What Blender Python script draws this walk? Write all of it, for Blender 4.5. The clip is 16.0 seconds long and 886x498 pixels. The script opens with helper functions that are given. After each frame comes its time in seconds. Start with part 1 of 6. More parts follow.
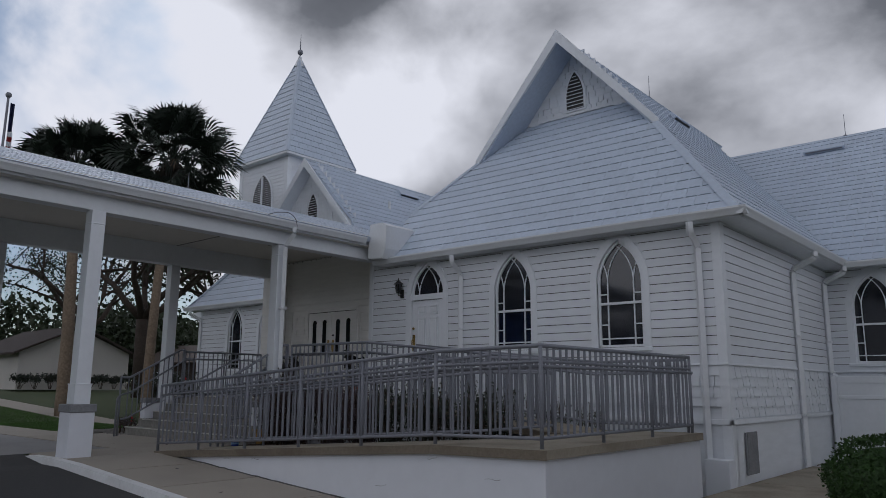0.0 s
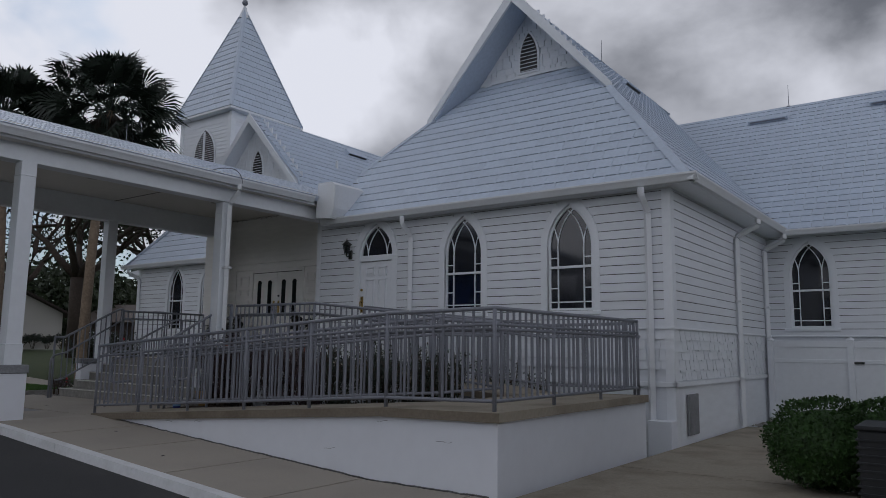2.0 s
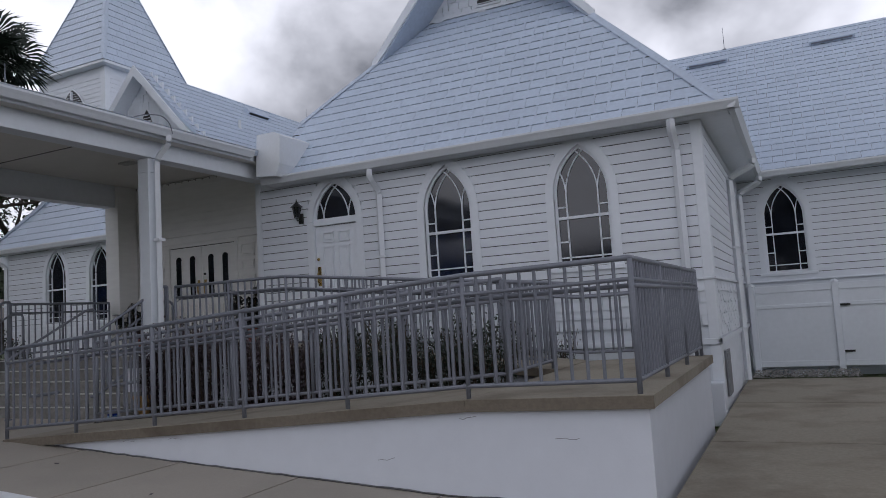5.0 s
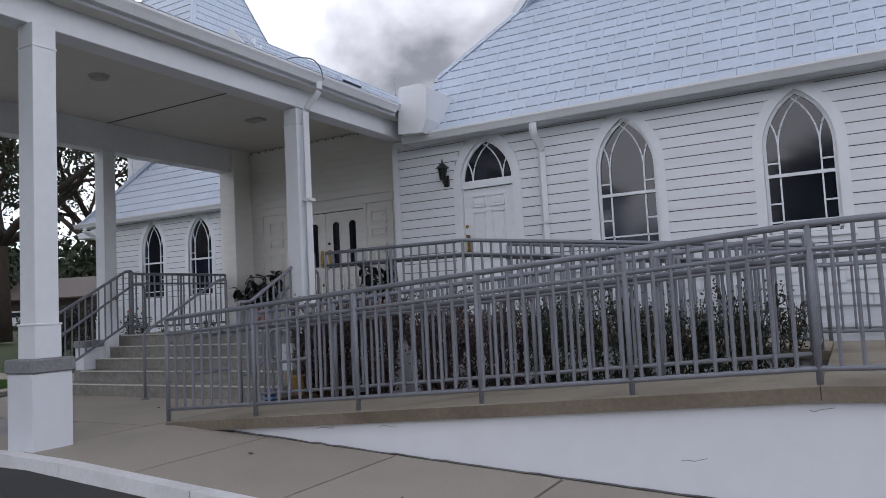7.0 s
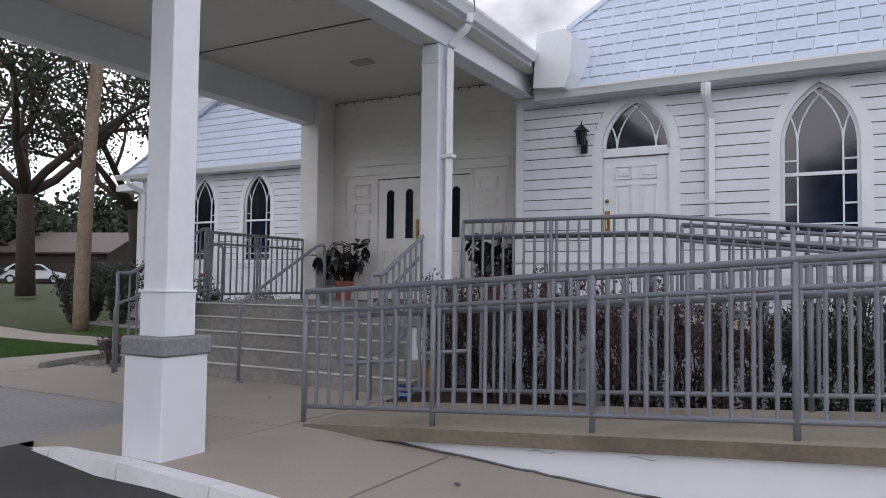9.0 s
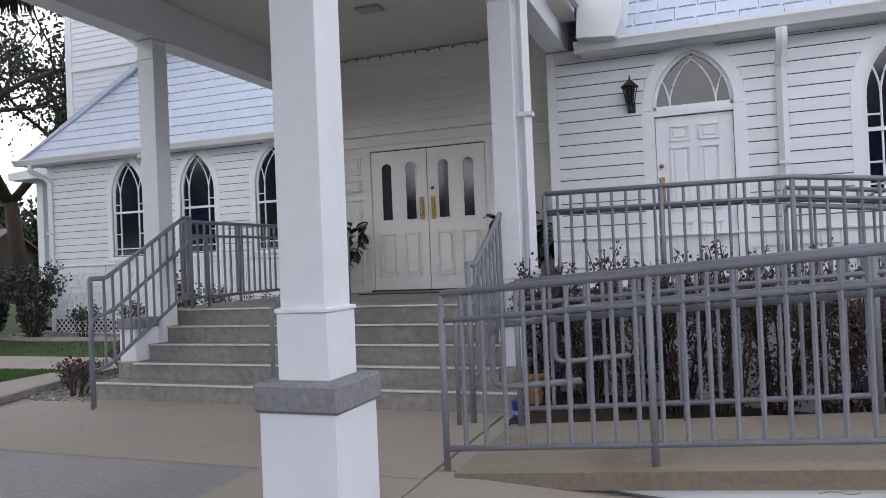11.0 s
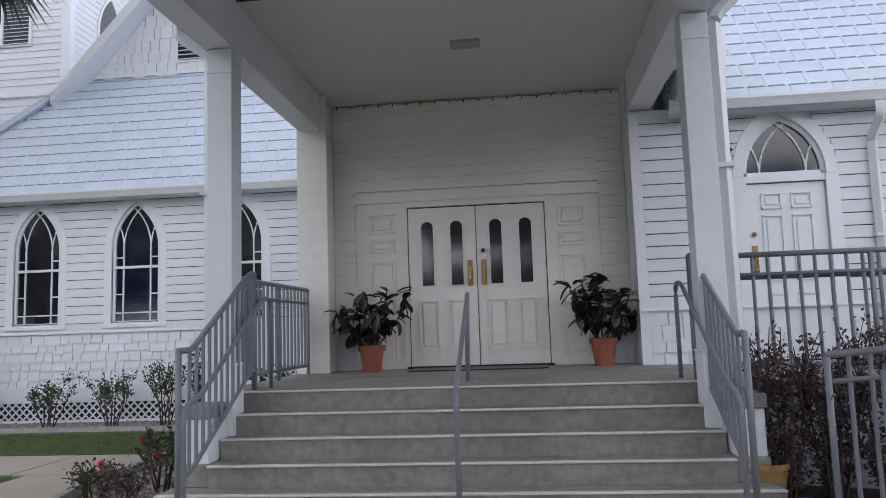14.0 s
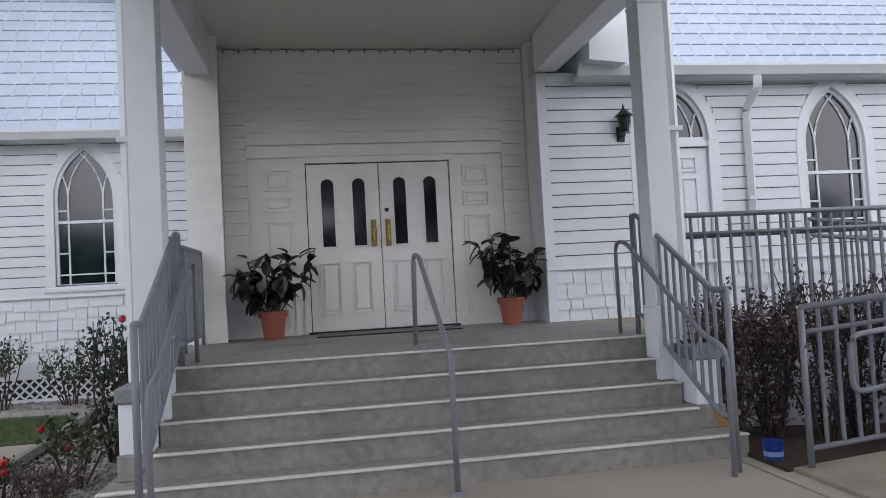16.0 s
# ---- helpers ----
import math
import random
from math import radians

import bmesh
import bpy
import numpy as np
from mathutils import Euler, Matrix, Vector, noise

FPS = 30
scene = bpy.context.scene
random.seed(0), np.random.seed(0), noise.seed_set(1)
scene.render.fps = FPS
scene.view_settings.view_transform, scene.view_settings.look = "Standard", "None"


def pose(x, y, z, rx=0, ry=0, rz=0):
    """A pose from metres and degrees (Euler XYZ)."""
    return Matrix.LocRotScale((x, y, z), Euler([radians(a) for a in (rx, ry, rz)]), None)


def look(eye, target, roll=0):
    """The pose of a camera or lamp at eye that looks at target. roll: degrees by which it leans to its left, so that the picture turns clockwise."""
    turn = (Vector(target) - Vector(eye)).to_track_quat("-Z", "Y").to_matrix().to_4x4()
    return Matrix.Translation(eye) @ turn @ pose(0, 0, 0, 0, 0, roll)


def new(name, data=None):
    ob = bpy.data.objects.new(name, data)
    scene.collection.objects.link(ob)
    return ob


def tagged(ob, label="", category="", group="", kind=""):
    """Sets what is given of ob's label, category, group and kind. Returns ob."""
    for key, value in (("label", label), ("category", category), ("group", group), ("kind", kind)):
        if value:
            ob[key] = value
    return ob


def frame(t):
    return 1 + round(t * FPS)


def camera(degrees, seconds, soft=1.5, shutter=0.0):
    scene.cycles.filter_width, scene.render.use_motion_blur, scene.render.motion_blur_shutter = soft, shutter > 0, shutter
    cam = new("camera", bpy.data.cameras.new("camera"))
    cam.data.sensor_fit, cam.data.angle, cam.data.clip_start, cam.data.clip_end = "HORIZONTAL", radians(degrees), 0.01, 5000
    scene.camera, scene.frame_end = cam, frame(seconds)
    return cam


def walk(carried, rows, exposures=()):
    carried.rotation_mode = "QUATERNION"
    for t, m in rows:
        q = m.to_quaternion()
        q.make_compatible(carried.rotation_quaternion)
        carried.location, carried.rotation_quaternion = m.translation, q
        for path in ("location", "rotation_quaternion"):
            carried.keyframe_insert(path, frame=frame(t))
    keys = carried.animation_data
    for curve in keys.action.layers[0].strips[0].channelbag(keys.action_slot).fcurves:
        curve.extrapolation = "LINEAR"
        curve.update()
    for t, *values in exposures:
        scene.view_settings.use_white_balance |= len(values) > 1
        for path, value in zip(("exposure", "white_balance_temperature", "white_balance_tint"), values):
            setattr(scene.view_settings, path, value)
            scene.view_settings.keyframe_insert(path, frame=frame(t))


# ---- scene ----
cam = camera(62.3, 16.0, soft=0.7)
PATH = [
    (0, (14.456, -12.49, 1.201), (13.175, -10.998, 1.567), 0.4),
    (0.5, (14.468, -12.551, 1.198), (13.19, -11.054, 1.556), 0.1),
    (1, (14.442, -12.538, 1.186), (13.165, -11.04, 1.544), -0.7),
    (1.5, (14.354, -12.472, 1.13), (13.113, -10.937, 1.454), 0.0),
    (2, (14.257, -12.402, 1.211), (13.084, -10.805, 1.477), 0.7),
    (2.5, (13.967, -12.256, 1.177), (13.033, -10.526, 1.546), -0.0),
    (3, (13.429, -12.249, 1.141), (12.532, -10.512, 1.565), -0.5),
    (3.2, (13.213, -12.284, 1.177), (12.288, -10.55, 1.546), -1.0),
    (5.3, (10.945, -11.63, 1.257), (10.083, -9.834, 1.435), -3.6),
    (5.5, (10.688, -11.579, 1.243), (9.745, -9.824, 1.419), -1.9),
    (6, (10.131, -11.485, 1.233), (9.147, -9.749, 1.368), -2.4),
    (6.2, (9.899, -11.418, 1.222), (8.938, -9.671, 1.38), -2.9),
    (6.5, (9.513, -11.321, 1.186), (8.526, -9.585, 1.293), -3.3),
    (7, (8.879, -11.334, 1.193), (7.909, -9.591, 1.339), -2.9),
    (7.5, (8.367, -11.249, 1.182), (7.35, -9.536, 1.358), -2.1),
    (8, (7.661, -11.011, 1.219), (6.632, -9.304, 1.379), -1.0),
    (8.5, (7.029, -10.917, 1.261), (6.003, -9.205, 1.393), -2.5),
    (9, (6.416, -10.73, 1.273), (5.438, -8.988, 1.36), 0.7),
    (9.2, (6.118, -10.701, 1.204), (5.217, -8.921, 1.339), -2.4),
    (11.3, (3.552, -10.105, 1.395), (2.886, -8.219, 1.413), -2.0),
    (11.5, (3.277, -10.112, 1.321), (2.628, -8.223, 1.42), -1.6),
    (12, (2.752, -9.978, 1.401), (2.107, -8.085, 1.436), -2.7),
    (12.5, (2.176, -9.848, 1.389), (1.586, -7.938, 1.433), -1.2),
    (13, (1.653, -9.839, 1.396), (1.2, -7.892, 1.431), -2.6),
    (13.5, (1.221, -9.704, 1.366), (0.837, -7.749, 1.545), -2.9),
    (14, (0.597, -9.639, 1.426), (0.383, -7.662, 1.643), -1.9),
    (14.5, (0.265, -9.601, 1.434), (0.167, -7.609, 1.585), -2.0),
    (15, (-0.127, -9.448, 1.44), (-0.06, -7.457, 1.616), -3.9),
    (15.2, (-0.269, -9.405, 1.479), (-0.166, -7.414, 1.638), -2.6),
    (15.5, (-0.534, -9.387, 1.375), (-0.368, -7.4, 1.539), -1.9),
    (16, (-0.76, -9.297, 1.502), (-0.432, -7.326, 1.588), -3.1),
]
EXPOSURES = [(0.0, -2.04, 5800, 13), (2.0, -2.06, 5800, 13), (3.2, -1.90, 5850, 13), (5.3, -1.50, 5780, 15), (7.0, -1.02, 5850, 15), (9.0, -0.64, 6000, 16), (12.0, -0.38, 5950, 16), (14.0, -0.46, 5950, 15), (15.5, -0.48, 5950, 15), (16.0, -0.36, 5950, 15)]
walk(cam, [(t, look(eye, target, roll)) for t, eye, target, roll in PATH], EXPOSURES)

# ---------------------------------------------------------------- light
SUN_AZ, SUN_EL = radians(-60), radians(28)
world = bpy.data.worlds.new("sky")
scene.world = world
world.use_nodes = True


def build_sky():
    """A broken evening overcast: a clear sky behind clouds, paler towards the horizon and in the west, dark grey above."""
    nt = world.node_tree
    nt.nodes.clear()
    add, link = nt.nodes.new, nt.links.new
    out, bg, sky = add("ShaderNodeOutputWorld"), add("ShaderNodeBackground"), add("ShaderNodeTexSky")
    sky.sky_type, sky.sun_disc = "NISHITA", False
    sky.sun_elevation, sky.sun_rotation = SUN_EL, SUN_AZ
    tc, mp, sep = add("ShaderNodeTexCoord"), add("ShaderNodeMapping"), add("ShaderNodeSeparateXYZ")
    mp.inputs["Scale"].default_value = (1.0, 1.0, 1.35)
    mp.inputs["Location"].default_value = (0.35, 0.1, 0.25)
    link(tc.outputs["Generated"], mp.inputs["Vector"])
    link(tc.outputs["Generated"], sep.inputs["Vector"])

    def math_(op, a, b):
        n = add("ShaderNodeMath")
        n.operation = op
        for k, v in enumerate((a, b)):
            if isinstance(v, float):
                n.inputs[k].default_value = v
            else:
                link(v, n.inputs[k])
        return n.outputs[0]

    def ranged(v, lo, hi, a, b):
        n = add("ShaderNodeMapRange")
        n.interpolation_type = "SMOOTHSTEP"
        for key, val in (("From Min", lo), ("From Max", hi), ("To Min", a), ("To Max", b)):
            n.inputs[key].default_value = val
        link(v, n.inputs["Value"])
        return n.outputs["Result"]

    def clouds(scale, rough, warp):
        n = add("ShaderNodeTexNoise")
        n.inputs["Scale"].default_value, n.inputs["Detail"].default_value, n.inputs["Roughness"].default_value = scale, 9.0, rough
        n.inputs["Distortion"].default_value = warp
        link(mp.outputs["Vector"], n.inputs["Vector"])
        return n.outputs["Fac"]

    low = ranged(sep.outputs["Z"], 0.34, 0.64, 1.0, 0.0)
    high = ranged(sep.outputs["Z"], 0.60, 0.95, 0.0, 1.0)
    west = ranged(sep.outputs["X"], -0.9, -0.55, 1.0, 0.0)
    south = ranged(sep.outputs["Y"], -0.7, 0.1, 1.0, 0.0)
    pale = math_("ADD", math_("MULTIPLY", low, 0.18), math_("ADD", math_("MULTIPLY", west, 0.16), math_("ADD", math_("MULTIPLY", south, 0.10), math_("MULTIPLY", high, 0.03))))
    tone_in = math_("SUBTRACT", clouds(2.1, 0.50, 0.12), pale)
    tone = add("ShaderNodeValToRGB")
    el = tone.color_ramp.elements
    el[0].position, el[0].color = 0.28, (27.0, 26.2, 25.4, 1)
    el[1].position, el[1].color = 0.64, (2.0, 2.05, 2.2, 1)
    mid = el.new(0.46)
    mid.color = (5.4, 5.45, 5.6, 1)
    link(tone_in, tone.inputs["Fac"])
    far_west = ranged(sep.outputs["X"], -0.90, -0.72, 1.0, 0.0)
    cover_in = math_("SUBTRACT", clouds(1.9, 0.52, 0.3), math_("MULTIPLY", far_west, 0.16))
    cover = ranged(cover_in, 0.31, 0.40, 0.0, 1.0)
    mix = add("ShaderNodeMix")
    mix.data_type = "RGBA"
    link(cover, mix.inputs["Factor"])
    lift = add("ShaderNodeMix")
    lift.data_type, lift.blend_type = "RGBA", "MULTIPLY"
    lift.inputs["Factor"].default_value = 1.0
    lift.inputs["B"].default_value = (0.85, 1.08, 1.35, 1)
    link(sky.outputs["Color"], lift.inputs["A"])
    link(lift.outputs["Result"], mix.inputs["A"])
    link(tone.outputs["Color"], mix.inputs["B"])
    link(mix.outputs["Result"], bg.inputs["Color"])
    bg.inputs["Strength"].default_value = 0.12
    link(bg.outputs["Background"], out.inputs["Surface"])


build_sky()
sun_data = bpy.data.lights.new("sun", "SUN")
sun_data.energy, sun_data.angle, sun_data.color = 0.6, radians(25), (1.0, 0.95, 0.88)
sun = new("sun", sun_data)
sun.matrix_world = look((0, 0, 30), (30 * math.sin(SUN_AZ) * -math.cos(SUN_EL), 30 * -math.cos(SUN_AZ) * math.cos(SUN_EL), 30 - 30 * math.sin(SUN_EL)))


# ---------------------------------------------------------------- materials
def material(name, colour, rough=0.6, metal=0.0, grain=20.0, vary=0.08, stain=0.0, stain_scale=0.6, bump=0.1, bump_scale=60.0,
             stain_colour=None, piece=0.0, spec=0.5, stretch=(1, 1, 1)):
    """A surface with fine grain, larger blotches, relief and, for pieces, a tone of their own."""
    m = bpy.data.materials.new(name)
    m.use_nodes = True
    nt = m.node_tree
    b = nt.nodes["Principled BSDF"]
    b.inputs["Roughness"].default_value, b.inputs["Metallic"].default_value = rough, metal
    b.inputs["Specular IOR Level"].default_value = spec
    tc = nt.nodes.new("ShaderNodeTexCoord")
    mp = nt.nodes.new("ShaderNodeMapping")
    mp.inputs["Scale"].default_value = stretch
    geo = nt.nodes.new("ShaderNodeNewGeometry")
    nt.links.new(geo.outputs["Position"], mp.inputs["Vector"])

    def tex(scale, detail=5.0):
        n = nt.nodes.new("ShaderNodeTexNoise")
        n.inputs["Scale"].default_value, n.inputs["Detail"].default_value = scale, detail
        nt.links.new(mp.outputs["Vector"], n.inputs["Vector"])
        return n.outputs["Fac"]

    def mixed(a, bcol, fac):
        x = nt.nodes.new("ShaderNodeMix")
        x.data_type = "RGBA"
        for key, v in (("Factor", fac), ("A", a), ("B", bcol)):
            if isinstance(v, (tuple, float)):
                x.inputs[key].default_value = (*v, 1) if isinstance(v, tuple) else v
            else:
                nt.links.new(v, x.inputs[key])
        return x.outputs["Result"]

    def ramp(fac, lo, hi):
        r = nt.nodes.new("ShaderNodeMapRange")
        r.inputs["From Min"].default_value, r.inputs["From Max"].default_value = lo, hi
        nt.links.new(fac, r.inputs["Value"])
        return r.outputs["Result"]

    dark = tuple(max(0.0, c * (1 - vary * 2)) for c in colour)
    light = tuple(min(1.0, c * (1 + vary)) for c in colour)
    col = mixed(dark, light, ramp(tex(grain), 0.25, 0.75))
    if stain:
        sc = stain_colour or tuple(c * 0.6 for c in colour)
        x = nt.nodes.new("ShaderNodeMath")
        x.operation = "MULTIPLY"
        x.inputs[1].default_value = stain
        nt.links.new(ramp(tex(stain_scale, 7.0), 0.48, 0.72), x.inputs[0])
        col = mixed(col, sc, x.outputs[0])
    if piece:
        oi = nt.nodes.new("ShaderNodeObjectInfo")
        isl = geo.outputs["Random Per Island"]
        ad = nt.nodes.new("ShaderNodeMath")
        ad.operation = "ADD"
        nt.links.new(oi.outputs["Random"], ad.inputs[0])
        nt.links.new(isl, ad.inputs[1])
        h = nt.nodes.new("ShaderNodeHueSaturation")
        mr = nt.nodes.new("ShaderNodeMapRange")
        mr.inputs["From Max"].default_value = 2.0
        mr.inputs["To Min"].default_value, mr.inputs["To Max"].default_value = 1 - piece, 1 + piece
        nt.links.new(ad.outputs[0], mr.inputs["Value"])
        nt.links.new(mr.outputs["Result"], h.inputs["Value"])
        nt.links.new(col, h.inputs["Color"])
        col = h.outputs["Color"]
    nt.links.new(col, b.inputs["Base Color"])
    rr = nt.nodes.new("ShaderNodeMapRange")
    rr.inputs["To Min"].default_value, rr.inputs["To Max"].default_value = max(0.02, rough - 0.1), min(1, rough + 0.1)
    nt.links.new(tex(grain * 0.4), rr.inputs["Value"])
    nt.links.new(rr.outputs["Result"], b.inputs["Roughness"])
    if bump:
        bp = nt.nodes.new("ShaderNodeBump")
        bp.inputs["Strength"].default_value, bp.inputs["Distance"].default_value = bump, 0.01
        nt.links.new(tex(bump_scale, 8.0), bp.inputs["Height"])
        nt.links.new(bp.outputs["Normal"], b.inputs["Normal"])
    return m


WHITE = material("white_paint_wood", (0.735, 0.765, 0.81), 0.55, vary=0.03, grain=8, stain=0.25, stain_scale=0.9, stain_colour=(0.62, 0.62, 0.6), bump=0.12, bump_scale=45, piece=0.04, stretch=(0.3, 0.3, 1.5))
TRIM = material("white_trim_paint", (0.765, 0.795, 0.835), 0.45, vary=0.02, grain=10, stain=0.15, bump=0.06)
CEIL = material("ceiling_paint", (0.68, 0.66, 0.62), 0.7, vary=0.02, grain=4, stain=0.2, stain_scale=0.5, stain_colour=(0.6, 0.6, 0.56), bump=0.05)
# Brighter, warmer copy of the wall white, standing in for stronger porch light.
PORCHW = material("porch_lit_white", (0.83, 0.82, 0.79), 0.5, vary=0.03, grain=8, stain=0.2, stain_scale=0.8, stain_colour=(0.74, 0.72, 0.68), bump=0.1, bump_scale=45, piece=0.02, stretch=(0.3, 0.3, 1.5))
STUCCO = material("white_stucco", (0.73, 0.755, 0.81), 0.7, vary=0.015, grain=5, stain=0.18, stain_scale=0.9, stain_colour=(0.64, 0.65, 0.67), bump=0.10, bump_scale=40)
ROOF = material("painted_metal_shingle", (0.52, 0.59, 0.70), 0.42, metal=0.0, vary=0.05, grain=14, stain=0.35, stain_scale=0.8, stain_colour=(0.43, 0.48, 0.57), bump=0.25, bump_scale=35, piece=0.07)
# Near black, so strips bared between courses draw the laps' shade lines.
ROOF_BASE = material("roof_lap_shade", (0.035, 0.036, 0.04), 0.8)
# Groove shade between boards put into colour; also the wall-foot crack.
JOINT = material("groove_shade_and_crack", (0.13, 0.13, 0.135), 0.9, vary=0.3, grain=6, stain=0.5, stain_scale=2.0, stain_colour=(0.2, 0.2, 0.2))
GUTTER = material("white_gutter_metal", (0.72, 0.745, 0.775), 0.4, vary=0.02, stain=0.25, stain_scale=2.0, stain_colour=(0.6, 0.6, 0.56), bump=0.04)
RAIL = material("grey_painted_steel", (0.205, 0.215, 0.25), 0.42, vary=0.05, grain=40, stain=0.2, stain_scale=3, bump=0.08, bump_scale=90)
CONC = material("concrete", (0.37, 0.335, 0.285), 0.85, vary=0.05, grain=70, stain=0.45, stain_scale=0.8, stain_colour=(0.26, 0.24, 0.21), bump=0.15, bump_scale=120, piece=0.05)
DECK = material("weathered_ramp_concrete", (0.32, 0.285, 0.225), 0.85, vary=0.07, grain=25, stain=0.7, stain_scale=1.4, stain_colour=(0.15, 0.12, 0.09), bump=0.4, bump_scale=60)
SLAB_EDGE = material("brown_slab_edge", (0.195, 0.165, 0.125), 0.85, vary=0.10, grain=25, stain=0.8, stain_scale=1.6, stain_colour=(0.09, 0.07, 0.05), bump=0.5, bump_scale=50)
DRIVE = material("grey_drive_concrete", (0.33, 0.325, 0.325), 0.85, vary=0.10, grain=25, stain=0.6, stain_scale=0.6, stain_colour=(0.2, 0.2, 0.2), bump=0.4, bump_scale=80)
STEP = material("grey_step_concrete", (0.29, 0.28, 0.26), 0.8, vary=0.16, grain=14, stain=0.75, stain_scale=1.1, stain_colour=(0.15, 0.145, 0.14), bump=0.35, bump_scale=60)
NOSE = material("pale_step_edge", (0.66, 0.65, 0.62), 0.8, vary=0.08, grain=30, stain=0.5, stain_scale=2.5, bump=0.3)
CAPM = material("grey_cap_stone", (0.24, 0.245, 0.26), 0.8, vary=0.12, grain=35, stain=0.4, stain_scale=3, bump=0.5, bump_scale=50)
ASPH = material("asphalt", (0.05, 0.05, 0.052), 0.9, vary=0.25, grain=160, stain=0.5, stain_scale=0.5, stain_colour=(0.075, 0.073, 0.07), bump=0.8, bump_scale=160)
KERB = material("white_kerb_paint", (0.76, 0.77, 0.785), 0.7, vary=0.04, grain=18, stain=0.3, stain_scale=2.2, stain_colour=(0.42, 0.41, 0.39), bump=0.3)
GRASS = material("lawn_soil", (0.05, 0.075, 0.016), 0.9, vary=0.3, grain=25, stain=0.5, stain_scale=0.4, stain_colour=(0.08, 0.09, 0.03), bump=0.9, bump_scale=70)
BLADE = material("grass_blade", (0.06, 0.14, 0.02), 0.6, vary=0.2, grain=3, piece=0.3, bump=0)
MULCH = material("mulch", (0.055, 0.035, 0.025), 0.95, vary=0.3, grain=50, stain=0.4, bump=1.0, bump_scale=50)
GRAVEL = material("pale_gravel", (0.31, 0.295, 0.28), 0.85, vary=0.2, grain=30, bump=0.4, piece=0.25)
GLASS = material("dark_stained_glass", (0.012, 0.014, 0.022), 0.05, vary=0.3, grain=3, bump=0.03, bump_scale=4, spec=0.6)
GLASS_BLUE = material("blue_stained_glass", (0.006, 0.011, 0.034), 0.08, vary=0.4, grain=5, bump=0.03, bump_scale=4, spec=0.6)
GLASS_GREEN = material("green_stained_glass", (0.008, 0.022, 0.02), 0.08, vary=0.4, grain=5, bump=0.03, bump_scale=4, spec=0.6)
for glass in (GLASS, GLASS_BLUE, GLASS_GREEN):
    coat = glass.node_tree.nodes["Principled BSDF"]
    coat.inputs["Specular IOR Level"].default_value = 0.8
    coat.inputs["Coat Weight"].default_value, coat.inputs["Coat Roughness"].default_value = 0.08, 0.02
FITTING = material("grey_metal_fitting", (0.40, 0.39, 0.37), 0.5, vary=0.05, bump=0.05)
# Also stands for shade in door gaps, vents and behind the lattice.
BLACK = material("black_iron_and_shade", (0.015, 0.015, 0.016), 0.4, bump=0.1)
BRASS = material("brass", (0.42, 0.30, 0.12), 0.28, metal=1.0, vary=0.1, stain=0.3, stain_scale=8, bump=0.02)
TERRA = material("terracotta_plastic", (0.33, 0.10, 0.065), 0.6, vary=0.06, stain=0.3, stain_scale=5, bump=0.1)
LEAF_DARK = material("dark_glossy_leaf", (0.012, 0.014, 0.013), 0.35, vary=0.3, grain=9, piece=0.3, bump=0.05)
LEAF_SHRUB = material("shrub_leaf", (0.04, 0.055, 0.04), 0.42, vary=0.3, grain=9, piece=0.4, bump=0.05)
LEAF_ROSE = material("rose_leaf", (0.05, 0.075, 0.035), 0.55, vary=0.3, grain=9, piece=0.4, bump=0.05)
LEAF_RED = material("reddish_shrub_leaf", (0.085, 0.062, 0.072), 0.42, vary=0.3, grain=9, piece=0.4, bump=0.05)
LEAF_TREE = material("oak_leaf", (0.03, 0.045, 0.018), 0.6, vary=0.3, grain=5, piece=0.4, bump=0)
LEAF_PALM = material("palm_leaf", (0.018, 0.03, 0.018), 0.5, vary=0.3, grain=5, piece=0.3, bump=0)
THATCH = material("dry_palm_skirt", (0.05, 0.04, 0.03), 0.9, vary=0.3, grain=20, piece=0.3, bump=0.4)
BARK = material("palm_trunk_bark", (0.25, 0.19, 0.135), 0.9, vary=0.2, grain=14, stain=0.5, stain_scale=3, bump=0.8, bump_scale=18)
OAKBARK = material("oak_bark", (0.06, 0.045, 0.035), 0.9, vary=0.2, grain=14, stain=0.5, stain_scale=3, bump=0.8, bump_scale=18)
WOOD = material("twig", (0.07, 0.05, 0.035), 0.9, bump=0.2)


# ---------------------------------------------------------------- helpers for shapes
def mesh_of(bm, name, mat):
    me = bpy.data.meshes.new(name)
    bm.to_mesh(me)
    bm.free()
    me.materials.append(mat)
    return me


def part(name, bm, mat, parent=None, label="", smooth=False):
    me = mesh_of(bm, name, mat)
    if smooth:
        for p in me.polygons:
            p.use_smooth = True
    ob = new(name, me)
    if parent is not None:
        ob.parent = parent
    if label:
        ob["label"] = label
    return ob


def empty(name, x=0, y=0, z=0, rz=0):
    ob = new(name)
    ob.matrix_world = pose(x, y, z, 0, 0, rz)
    return ob


def box(bm, x0, x1, y0, y1, z0, z1, m=None, bevel=0.0):
    r = bmesh.ops.create_cube(bm, size=1.0, matrix=Matrix.Translation(((x0 + x1) / 2, (y0 + y1) / 2, (z0 + z1) / 2)) @ Matrix.Diagonal((abs(x1 - x0), abs(y1 - y0), abs(z1 - z0), 1)))
    if bevel:
        edges = list({e for v in r["verts"] for e in v.link_edges})
        verts = bmesh.ops.bevel(bm, geom=edges, offset=bevel, segments=1, affect="EDGES")["verts"]
        vs = list(set(verts))
    else:
        vs = r["verts"]
    if m is not None:
        bmesh.ops.transform(bm, matrix=m, verts=[v for v in vs if v.is_valid])
    return bm


